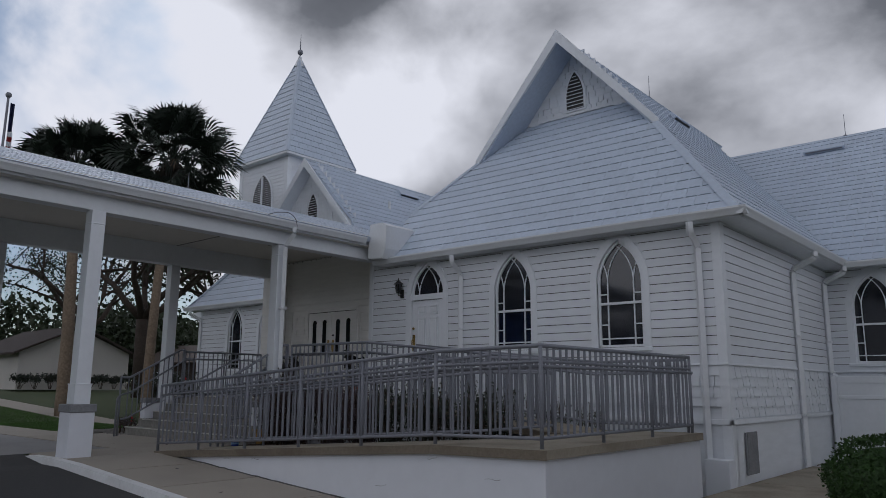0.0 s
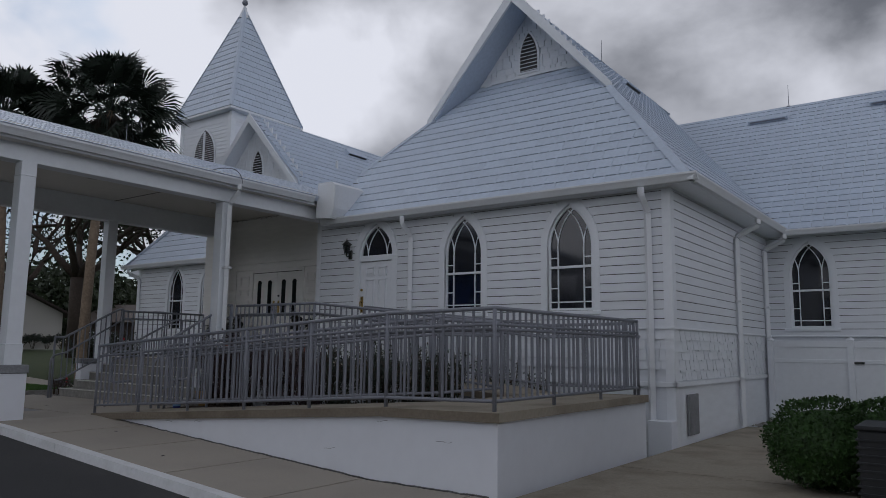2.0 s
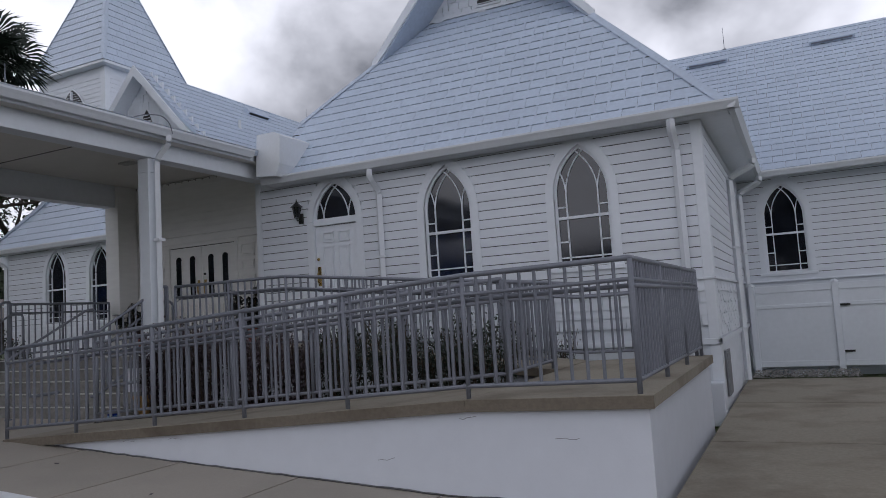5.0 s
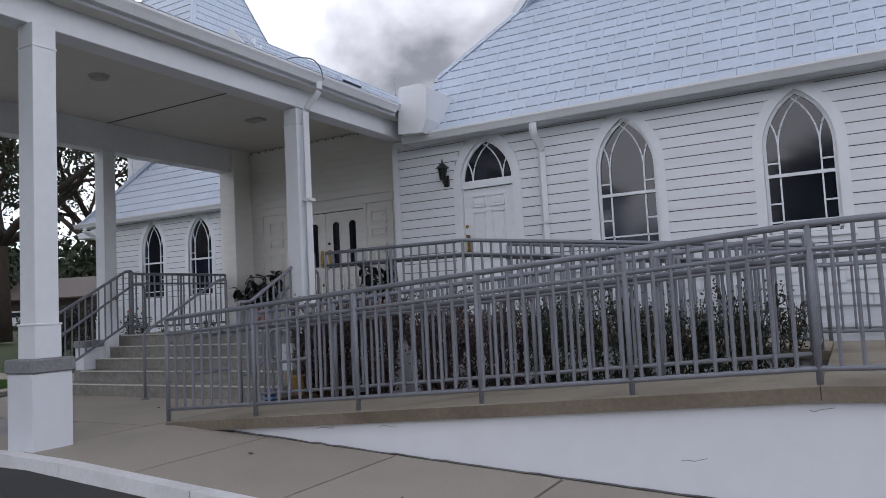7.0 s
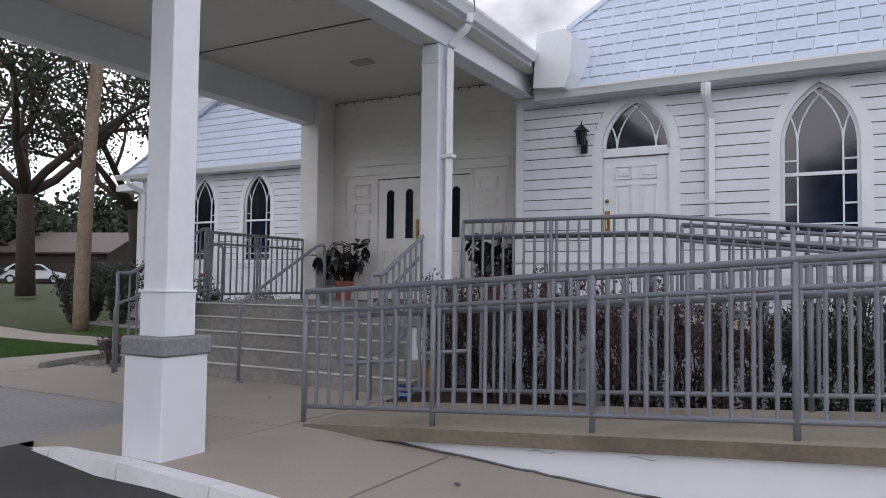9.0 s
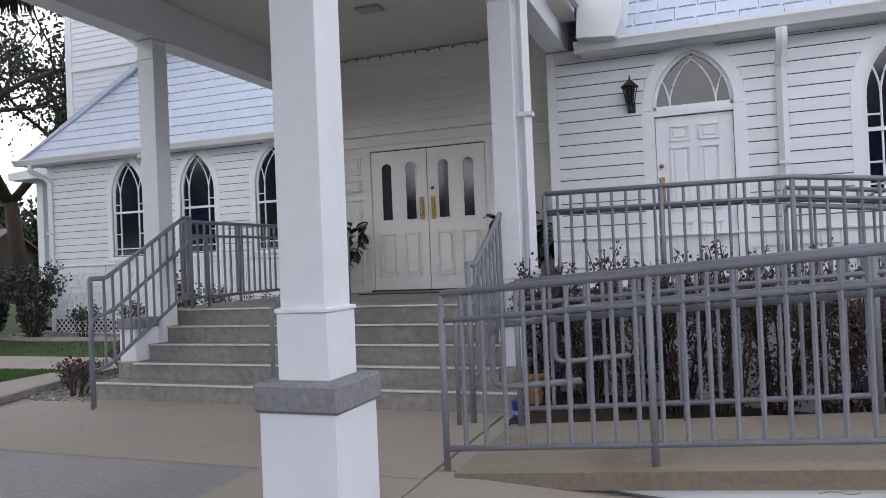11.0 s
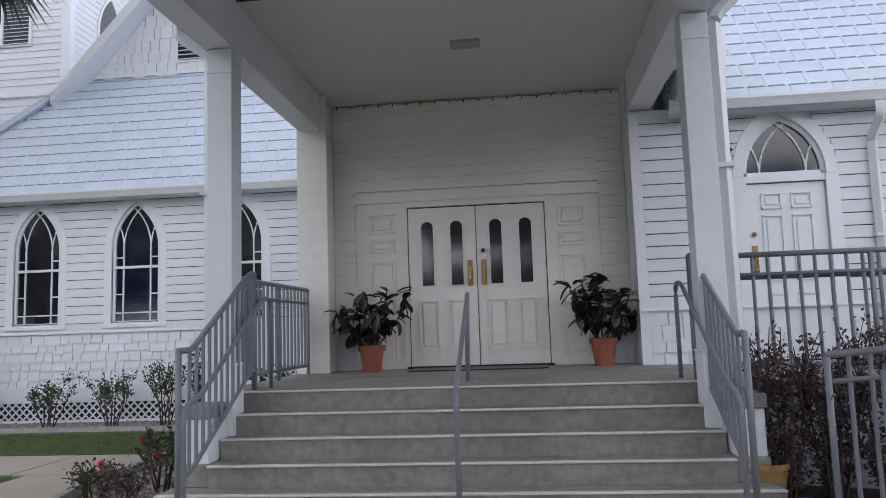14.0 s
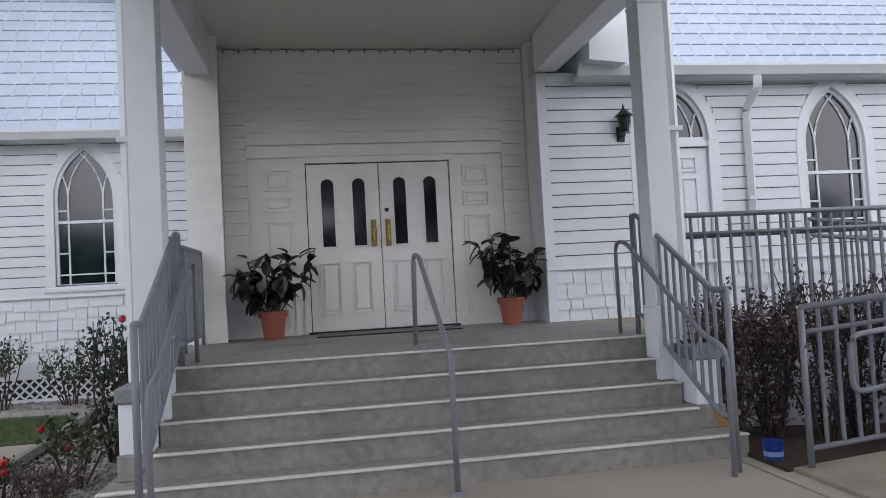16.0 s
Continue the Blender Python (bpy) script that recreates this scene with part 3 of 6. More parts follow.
def downspout(pts, label, w=0.1):
    sp = tagged(empty("downspout", *pts[0]), label, "downspout")
    o = Vector(pts[0])
    bm = tube(bmesh.new(), [Vector(p) - o for p in bend(pts, 0.1)], w * 0.62, 4)
    bmesh.ops.recalc_face_normals(bm, faces=bm.faces)
    part("pipe", bm, GUTTER, sp)
    for z in (0.35, 0.75):
        p = Vector(pts[-2]).lerp(Vector(pts[-1]), z) - o
        part("strap", bx(p.x - 0.07, p.x + 0.07, p.y - 0.062, p.y + 0.062, p.z - 0.02, p.z + 0.02), GUTTER, sp)
    return sp


WIN_R = [(6.06, 0.89, 1.88, 3.04, 3.81), (8.38, 0.89, 1.88, 3.04, 3.81)]
DOOR_R = (3.77, 0.96, PORCH, 3.16, 3.87)
WIN_L = [(-7.93, 0.87, 1.70, 3.02, 3.82), (-6.09, 0.87, 1.70, 3.02, 3.82), (-4.23, 0.87, 1.70, 3.02, 3.82)]
WIN_D = [(11.12, 0.86, 1.75, 3.02, 3.75)]

wall_r = opened_wall("wall_front_right", "white lapped board wall over square shingles", RX0, RX1, FY, -0.6, WALL_TOP, WIN_R + [DOOR_R])
wall_l = opened_wall("wall_front_left", "white lapped board wall over square shingles", LX0, LX1, LY, 0.40, WALL_TOP, WIN_L)
wall_d = opened_wall("wall_rear_right", "white lapped board wall with a pointed window", RX1 - 0.2, 18.0, 6.2, -0.6, WALL_TOP, WIN_D)
wall_s = tagged(part("wall_side_right", bx(RX1 - 0.25, RX1, FY + 0.001, 6.2, -0.6, WALL_TOP), WHITE), "white lapped board side wall over fancy shingles", "wall", kind="structure")
wall_ls = tagged(part("wall_side_left", bx(LX0, LX0 + 0.25, LY + 0.25, 13.9, -0.2, WALL_TOP), WHITE), "white lapped board end wall", "wall", kind="structure")
wall_b = tagged(part("wall_back", bx(LX0, 18.0, 14.0, 14.25, -0.6, WALL_TOP), WHITE), "plain white rear wall", "wall", kind="structure")
tagged(part("wall_end", bx(17.75, 18.0, 6.45, 14.0, -0.6, WALL_TOP), WHITE), "plain white end wall", "wall", kind="structure")

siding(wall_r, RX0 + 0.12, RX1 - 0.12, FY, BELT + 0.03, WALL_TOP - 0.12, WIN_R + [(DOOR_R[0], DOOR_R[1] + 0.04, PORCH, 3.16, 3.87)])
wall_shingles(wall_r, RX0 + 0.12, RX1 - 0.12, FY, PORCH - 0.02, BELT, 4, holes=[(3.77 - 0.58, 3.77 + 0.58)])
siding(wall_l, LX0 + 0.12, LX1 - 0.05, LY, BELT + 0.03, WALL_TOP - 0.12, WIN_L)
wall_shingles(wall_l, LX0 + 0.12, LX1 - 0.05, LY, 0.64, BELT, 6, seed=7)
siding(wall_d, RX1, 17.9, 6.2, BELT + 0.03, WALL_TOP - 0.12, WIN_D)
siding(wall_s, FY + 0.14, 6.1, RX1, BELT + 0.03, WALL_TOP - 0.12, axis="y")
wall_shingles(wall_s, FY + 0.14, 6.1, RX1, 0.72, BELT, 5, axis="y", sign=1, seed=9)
# belts, corner boards and friezes
for par, args in ((wall_r, (RX0, RX1 + 0.03, FY - 0.05, FY, BELT, BELT + 0.035)), (wall_l, (LX0, LX1, LY - 0.05, LY, BELT, BELT + 0.035)),
                  (wall_s, (RX1, RX1 + 0.05, FY - 0.05, 6.15, BELT, BELT + 0.035)), (wall_d, (RX1, 18, 6.15, 6.2, BELT, BELT + 0.035)),
                  (wall_s, (RX1, RX1 + 0.055, FY - 0.055, 6.15, 0.62, 0.70)), (wall_r, (4.7, RX1 + 0.055, FY - 0.055, FY, 0.62, 0.70)),
                  (wall_l, (LX0, LX1, LY - 0.04, LY, 0.44, 0.64)),
                  (wall_r, (RX1 - 0.12, RX1 + 0.032, FY - 0.032, FY, -0.5, WALL_TOP)), (wall_s, (RX1, RX1 + 0.032, FY + 0.001, FY + 0.14, -0.5, WALL_TOP)),
                  (wall_r, (RX0 - 0.002, RX0 + 0.12, FY - 0.032, FY, PORCH, WALL_TOP)), (wall_l, (LX0, LX0 + 0.12, LY - 0.032, LY, 0.5, WALL_TOP)),
                  (wall_r, (RX0 + 0.12, RX1 - 0.12, FY - 0.034, FY, WALL_TOP - 0.12, WALL_TOP)), (wall_l, (LX0 + 0.12, LX1, LY - 0.034, LY, WALL_TOP - 0.12, WALL_TOP)),
                  (wall_s, (RX1, RX1 + 0.034, FY + 0.14, 6.15, WALL_TOP - 0.12, WALL_TOP)), (wall_d, (RX1 + 0.03, 18, 6.166, 6.2, WALL_TOP - 0.12, WALL_TOP))):
    part("trim_board", bx(*args, bevel=0.004), TRIM, par)

for i, (xc, w, zb, zs, zt) in enumerate(WIN_R):
    gothic_window(f"window_{i + 1}", "tall pointed window with white bars and dark reflecting glass", xc, w, zb, zs, zt, FY, 2.67, GLASS_BLUE if i == 0 else GLASS)
for i, (xc, w, zb, zs, zt) in enumerate(WIN_L):
    gothic_window(f"window_{i + 3}", "tall pointed window with white bars and coloured glass", xc, w, zb, zs, zt, LY, 2.68, (GLASS, GLASS_BLUE, GLASS_GREEN)[i])
gothic_window("window_6", "tall pointed window with white bars and dark glass", *WIN_D[0], 6.2, 2.62, GLASS)


# ---------------------------------------------------------------- roofs
def build_right_roof():
    th = tagged(empty("roof_right_wing"), "steep pale metal-shingled roof with a small front gable", "roof", kind="structure")
    ex, ey, rx, apex = 10.66, -0.86, 5.97, 9.38
    k = (apex - EAVE) / (ex - rx)
    wy, top = 2.3, EAVE + (2.3 - ey) * k          # gable wall
    lx = 2 * rx - ex
    ov = 1.465                                      # front of the gable's overhang
    hx = ex - (top - EAVE) / k
    hl = 2 * rx - hx
    cl = 2.45                                       # the canopy cuts the slope off here
    roof_plane(th, [(cl, ey, EAVE), (ex, ey, EAVE), (hx, wy, top), (hl, wy, top), (cl, ey + cl - lx, EAVE + (cl - lx) * k)], 0.48, 0.27, True, seed=11)
    hip_cap(th, (cl, ey + cl - lx, EAVE + (cl - lx) * k), (hl, wy, top))
    zo = EAVE + (ov - ey) * k
    xo = ex - (zo - EAVE) / k
    vy = 5.69
    roof_plane(th, [(ex, ey, EAVE), (ex, vy, EAVE), (rx, vy + (ex - rx) * 1.06, apex), (rx, ov, apex), (xo, ov, zo)], 0.48, 0.27, False, seed=12, split=True)
    roof_plane(th, [(lx, 0.45, EAVE), (lx, 8.0, EAVE), (rx, 12.0, apex), (rx, ov, apex), (2 * rx - xo, ov, zo), (2.45, 0.45, EAVE + (2.45 - lx) * k)], 0.46, 0.30, None)
    # gable wall with shingles, vent and rake boards
    gw = part("gable_wall", solid([(hl, wy, top), (hx, wy, top), (rx, wy, apex - 0.05)], (0, 0.15, 0)), WHITE, th)
    rnd = random.Random(5)
    rows, hh = 11, (apex - top) / 11
    for r in range(rows):
        z = top + r * hh
        half = (hx - rx) * (1 - r / rows)
        x = rx - half
        while x < rx + half - 0.04:
            w = min(rnd.choice((0.14, 0.19, 0.24)), rx + half - x)
            part("shingle", bx(x + 0.007, x + w - 0.007, wy - 0.03 - 0.02 * rnd.random(), wy, z - rnd.choice((-0.012, 0, 0.03)), min(z + hh + 0.01, apex - 0.1)), WHITE, gw)
            x += w
    gable_vent(th, rx, wy - 0.035, top + 0.08, 0.46, 0.68, 1.0)
    for s in (-1, 1):
        a, b = Vector((rx, ov, apex + 0.12)), Vector((rx + s * (xo - rx + 0.04), ov, apex + 0.12 - k * (xo - rx + 0.04)))
        dn = Vector((0, 0, -0.24))
        part("rake_board", solid([p - Vector((0, 0.04, 0)) for p in (a, b, b + dn * 0.8, a + dn * 1.35)], (0, 0.07, 0)), TRIM, th)
        dn2 = Vector((0, 0, -0.16))
        part("soffit", solid([a + dn2, b + dn2, b + dn2 * 1.3, a + dn2 * 1.3], (0, wy - ov, 0)), TRIM, th)
    part("base_trim", bx(hl, hx, wy - 0.05, wy, top, top + 0.07), TRIM, th)
    hip_cap(th, (ex, ey, EAVE), (xo, ov, zo))
    # soffits and gutters
    part("soffit", bx(2.45, ex - 0.03, ey + 0.02, FY, EAVE - 0.1, EAVE - 0.04), TRIM, th)
    part("soffit", bx(RX1, ex - 0.02, FY, 6.2, EAVE - 0.1, EAVE - 0.04), TRIM, th)
    gutter(th, (2.4, ey + 0.02, EAVE - 0.095), (ex + 0.13, ey + 0.02, EAVE - 0.095), (0, -1, 0))
    rv = part("roof_vent", bx(-0.09, 0.09, -0.52, 0.52, 0, 0.12, 0.01), ROOF, th, "flat pale roof vent near the ridge")
    rv.matrix_world = pose(6.8, 6.45, apex - (6.8 - rx) * k, 0, 49, 0)
    part("shadow_gap", bx(0.088, 0.095, -0.48, 0.48, 0.02, 0.08), BLACK, rv)
    gutter(th, (ex - 0.02, ey - 0.1, EAVE - 0.095), (ex - 0.02, vy + 0.13, EAVE - 0.095), (1, 0, 0))
    rod(5.95, 6.5, apex)


def hip_cap(th, a, b, w=0.11):
    a, b = Vector(a), Vector(b)
    d = (b - a).normalized()
    side = d.cross(Vector((0, 0, 1))).normalized()
    bm = bmesh.new()
    r = [(-side * w - Vector((0, 0, 0.045))), Vector((0, 0, 0.045)), side * w - Vector((0, 0, 0.045)), Vector((0, 0, 0.0))]
    va, vb = [bm.verts.new(a + p) for p in r], [bm.verts.new(b + p) for p in r]
    for i in range(4):
        bm.faces.new((va[i], vb[i], vb[(i + 1) % 4], va[(i + 1) % 4]))
    bm.faces.new(va)
    bm.faces.new(vb[::-1])
    bmesh.ops.recalc_face_normals(bm, faces=bm.faces)
    return part("hip_cap", bm, ROOF, th)


def gable_vent(th, xc, y, z, w, hs, ht, axis="y"):
    """A pointed louvred vent on a wall that faces -y (axis y) or +x (axis x)."""
    m = Matrix.Translation((xc, y, z)) if axis == "y" else Matrix.Translation((y, xc, z)) @ Matrix.Rotation(math.pi / 2, 4, "Z")
    vent = part("vent", solid([m @ Vector((px, 0.0, pz)) for px, pz in [(-w / 2 - 0.06, 0)] + arch(0, w + 0.12, hs * 0.55, ht + 0.07, 6) + [(w / 2 + 0.06, 0)]], m.to_3x3() @ Vector((0, -0.03, 0))), TRIM, th, "white pointed louvred vent")
    # Flat black sheet paints the vent's dark inside; the board is closed.
    part("opening", solid([m @ Vector((px, -0.032, pz)) for px, pz in [(-w / 2, 0.05)] + arch(0, w, hs * 0.55, ht, 6) + [(w / 2, 0.05)]], m.to_3x3() @ Vector((0, -0.004, 0))), BLACK, vent)
    n = int(ht / 0.09)
    for i in range(n):
        zz = 0.07 + i * 0.09
        half = arch_half(w, hs * 0.55, ht, zz + 0.05)
        if half < 0.03:
            continue
        bm = bmesh.new()
        box(bm, -half, half, -0.075, -0.02, -0.006, 0.006, m @ Matrix.Translation((0, 0, zz + 0.03)) @ Matrix.Rotation(radians(38), 4, "X"))
        part("louvre", bm, TRIM, vent)
    return vent


def rod(x, y, z, h=0.7):
    r = tagged(empty("lightning_rod", x, y, z - 0.03), "thin metal lightning rod on the roof ridge", "lightning rod")
    part("rod", pipe([(0, 0, 0), (0, 0, h)], 0.012, 6, 0.006), RAIL, r)
    part("foot", bx(-0.05, 0.05, -0.05, 0.05, 0, 0.04, 0.006), RAIL, r)


def build_left_roof():
    th = tagged(empty("roof_left_wing"), "pale metal-shingled roof with a small front gable", "roof", kind="structure")
    ex0, ex1, ey = -10.75, -1.0, 2.08
    rx, apex, wy, ov, half = -5.85, 9.2, 4.0, 3.5, 2.25
    top = 6.7
    roof_plane(th, [(ex0, ey, EAVE - 0.03), (ex1, ey, EAVE - 0.03), (rx + half, wy, top), (rx - half, wy, top)], 0.48, 0.27, True, seed=21)
    roof_plane(th, [(ex1, ey, EAVE - 0.03), (ex1, 14.0, EAVE - 0.03), (rx, 14.0, apex), (rx, ov, apex), (rx + half, ov + 0.3, top)], 0.48, 0.27, False, seed=22, split=True)
    roof_plane(th, [(ex0, ey, EAVE - 0.03), (ex0, 14.0, EAVE - 0.03), (rx, 14.0, apex), (rx, ov, apex), (rx - half, ov + 0.3, top)], 0.48, 0.27, False, seed=23, split=True)
    gw = part("gable_wall", solid([(rx - half, wy, top), (rx + half, wy, top), (rx, wy, apex - 0.05)], (0, 0.15, 0)), WHITE, th)
    rnd = random.Random(6)
    rows, hh = 10, (apex - top) / 10
    for r in range(rows):
        z, hw = top + r * hh, half * (1 - r / rows)
        x = rx - hw
        while x < rx + hw - 0.04:
            w = min(rnd.choice((0.14, 0.19, 0.24)), rx + hw - x)
            part("shingle", bx(x + 0.007, x + w - 0.007, wy - 0.03 - 0.02 * rnd.random(), wy, z - rnd.choice((-0.012, 0, 0.03)), min(z + hh + 0.01, apex - 0.1)), WHITE, gw)
            x += w
    gable_vent(th, rx, wy - 0.035, top + 0.22, 0.50, 0.66, 1.05)
    k = (apex - top) / half
    for s in (-1, 1):
        a, b = Vector((rx, ov, apex + 0.02)), Vector((rx + s * (half + 0.4), ov, apex + 0.02 - k * (half + 0.4)))
        dn = Vector((0, 0, -0.24))
        part("rake_board", solid([p - Vector((0, 0.04, 0)) for p in (a, b, b + dn * 0.8, a + dn * 1.35)], (0, 0.07, 0)), TRIM, th)
        dn2 = Vector((0, 0, -0.16))
        part("soffit", solid([a + dn2, b + dn2, b + dn2 * 1.3, a + dn2 * 1.3], (0, wy - ov, 0)), TRIM, th)
    part("base_trim", bx(rx - half, rx + half, wy - 0.05, wy, top, top + 0.07), TRIM, th)
    hip_cap(th, (ex0, ey, EAVE - 0.03), (rx - half, wy, top))
    part("soffit", bx(ex0 + 0.03, ex1 - 0.4, ey + 0.02, LY, EAVE - 0.13, EAVE - 0.07), TRIM, th)
    gutter(th, (ex0 - 0.05, ey + 0.02, EAVE - 0.13), (-2.35, ey + 0.02, EAVE - 0.13), (0, -1, 0))
    rv = part("roof_vent", bx(-0.13, 0.13, -0.55, 0.55, 0, 0.12, 0.01), ROOF, th, "flat pale roof vent near the ridge")
    rv.matrix_world = pose(-5.4, 8.4, apex - 0.45 * (apex - EAVE) / (rx - ex1) * -1, 0, 47, 0)
    part("shadow_gap", bx(0.128, 0.136, -0.5, 0.5, 0.02, 0.09), BLACK, rv)
    part("vent_pipe", pipe([(-4.44, 6.42, 7.6), (-4.44, 6.42, 7.95)], 0.05, 8), GUTTER, th)
    rod(-5.85, 12.0, apex)


def build_rear_roof():
    th = tagged(empty("roof_rear_wing"), "long pale metal-shingled roof with ridge vents", "roof", kind="structure")
    roof_plane(th, [(10.66, 5.69, EAVE), (18.4, 5.69, EAVE), (15.6, 11.2, 8.63), (6.0, 11.2, 8.63)], 0.48, 0.27, False, seed=31)
    roof_plane(th, [(18.4, 16.7, EAVE), (6.0, 16.7, EAVE), (6.0, 11.2, 8.63), (15.6, 11.2, 8.63)], 0.46, 0.30, None)
    roof_plane(th, [(18.4, 5.69, EAVE), (18.4, 16.7, EAVE), (15.6, 11.2, 8.63)], 0.46, 0.30, None)
    roof_plane(th, [(6.0, 16.7, EAVE), (-9.0, 16.7, EAVE), (-9.0, 11.2, 8.63), (6.0, 11.2, 8.63)], 0.46, 0.30, None)
    roof_plane(th, [(-9.0, 5.7, EAVE), (6.0, 5.7, EAVE), (6.0, 11.2, 8.63), (-9.0, 11.2, 8.63)], 0.46, 0.30, None)
    part("soffit", bx(RX1 + 0.46, 18.3, 5.71, 6.2, EAVE - 0.1, EAVE - 0.04), TRIM, th)
    gutter(th, (10.7, 5.71, EAVE - 0.14), (18.4, 5.71, EAVE - 0.14), (0, -1, 0))
    for x in (9.5, 12.7):
        sl = part("roof_vent", bx(-0.55, 0.55, -0.09, 0.09, 0, 0.1, 0.01), ROOF, th, "flat pale roof vent near the ridge")
        sl.matrix_world = pose(x, 10.45, 8.06, 40, 0, 0)
        part("shadow_gap", bx(-0.5, 0.5, -0.095, -0.088, 0.02, 0.07), RAIL, sl)
    rod(9.95, 11.2, 8.63)
    rod(15.3, 11.2, 8.63)


build_right_roof()
build_left_roof()
build_rear_roof()


def build_tower():
    t = tagged(empty("bell_tower", -11.1, 7.1, 0), "white boarded church tower with a tall pale spire", "tower")
    hw, ev, top = 1.6, 10.55, 16.0
    body = part("body", bx(-hw, hw, -hw, hw, -0.1, ev), WHITE, t)
    z = 5.2
    while z < ev - 0.3:
        for s in range(2):
            prof = [(-hw, -hw, z), (-hw, -hw - 0.026, z), (-hw, -hw - 0.008, z + 0.17), (-hw, -hw, z + 0.17)] if s == 0 else [(hw, -hw, z), (hw + 0.026, -hw, z), (hw + 0.008, -hw, z + 0.17), (hw, -hw, z + 0.17)]
            part("board", solid(prof, (2 * hw, 0, 0) if s == 0 else (0, 2 * hw, 0)), WHITE, body)
        z += 0.16
    for x, y in ((-hw, -hw), (hw, -hw), (hw, hw)):
        part("corner_board", bx(x - 0.16, x + 0.05, y - 0.05, y + 0.16, 4, ev), TRIM, t)
    part("belt", bx(-hw - 0.06, hw + 0.06, -hw - 0.06, hw + 0.06, 7.0, 7.12), TRIM, t)
    gable_vent(t, 0, -hw - 0.03, 8.2, 1.3, 1.2, 1.78)
    part("vent_mullion", bx(-0.04, 0.04, -hw - 0.12, -hw - 0.03, 8.22, 9.9), TRIM, t)
    gable_vent(t, 0, hw + 0.03, 8.25, 0.95, 1.25, 1.7, axis="x")
    e = hw + 0.32
    part("eave", bx(-e, e, -e, e, ev, ev + 0.1, 0.01), TRIM, t)
    for a, b in (((-e, -e), (e, -e)), ((e, -e), (e, e)), ((e, e), (-e, e)), ((-e, e), (-e, -e))):
        base = [(*a, ev + 0.1), (*b, ev + 0.1), (0, 0, top)]
        c = [Vector(p) for p in base]
        spire_face(t, c)
    for sx, sy in ((1, -1), (-1, -1), (1, 1)):
        hip_cap(t, (sx * e, sy * e, ev + 0.12), (0, 0, top), 0.09)
    part("cap", pipe([(0, 0, top - 0.55), (0, 0, top + 0.05)], 0.3, 4, 0.05), GUTTER, t)
    bm = bmesh.new()
    bmesh.ops.create_uvsphere(bm, u_segments=12, v_segments=8, radius=0.13, matrix=Matrix.Translation((0, 0, top + 0.22)))
    part("finial_ball", bm, RAIL, t, smooth=True)
    part("finial", pipe([(0, 0, top), (0, 0, top + 0.7), (0, 0, top + 1.1)], 0.035, 8, 0.008), RAIL, t)


def spire_face(t, c):
    o, u = c[0], (c[1] - c[0]).normalized()
    n = u.cross(c[2] - c[0]).normalized()
    v = n.cross(u)
    face = part("spire_face", solid(c, -n * 0.05), ROOF_BASE, t)
    flat = [((p - o).dot(u), (p - o).dot(v)) for p in c]
    rnd = random.Random(8)
    bm = bmesh.new()
    ch, cw = 0.3, 0.46
    for r in range(int(flat[2][1] / ch) + 1):
        x = -cw * (0.5 if r % 2 else 0)
        while x < flat[1][0]:
            poly = clip([(x + 0.004, r * ch), (x + cw - 0.004, r * ch), (x + cw - 0.004, (r + 1) * ch - 0.012), (x + 0.004, (r + 1) * ch - 0.012)], flat)
            x += cw
            if len(poly) < 3 or area(poly) < 0.003:
                continue
            lift = [0.012 + 0.014 * (1 - min(1, (b - r * ch) / ch)) for a, b in poly]
            up = [bm.verts.new(o + u * a + v * b + n * k) for (a, b), k in zip(poly, lift)]
            dn = [bm.verts.new(o + u * a + v * b) for a, b in poly]
            bm.faces.new(up)
            for i in range(len(poly)):
                j = (i + 1) % len(poly)
                bm.faces.new((up[i], dn[i], dn[j], up[j]))
    ob = part("shingles", bm, ROOF, face)
    ob["kind"] = "stuff"
    return face


build_tower()

# ---------------------------------------------------------------- porch
PX0, PX1, STEP_Y, TREAD = -1.98, 2.11, -4.125, 0.245
RISE = (PORCH - 0.05) / 5


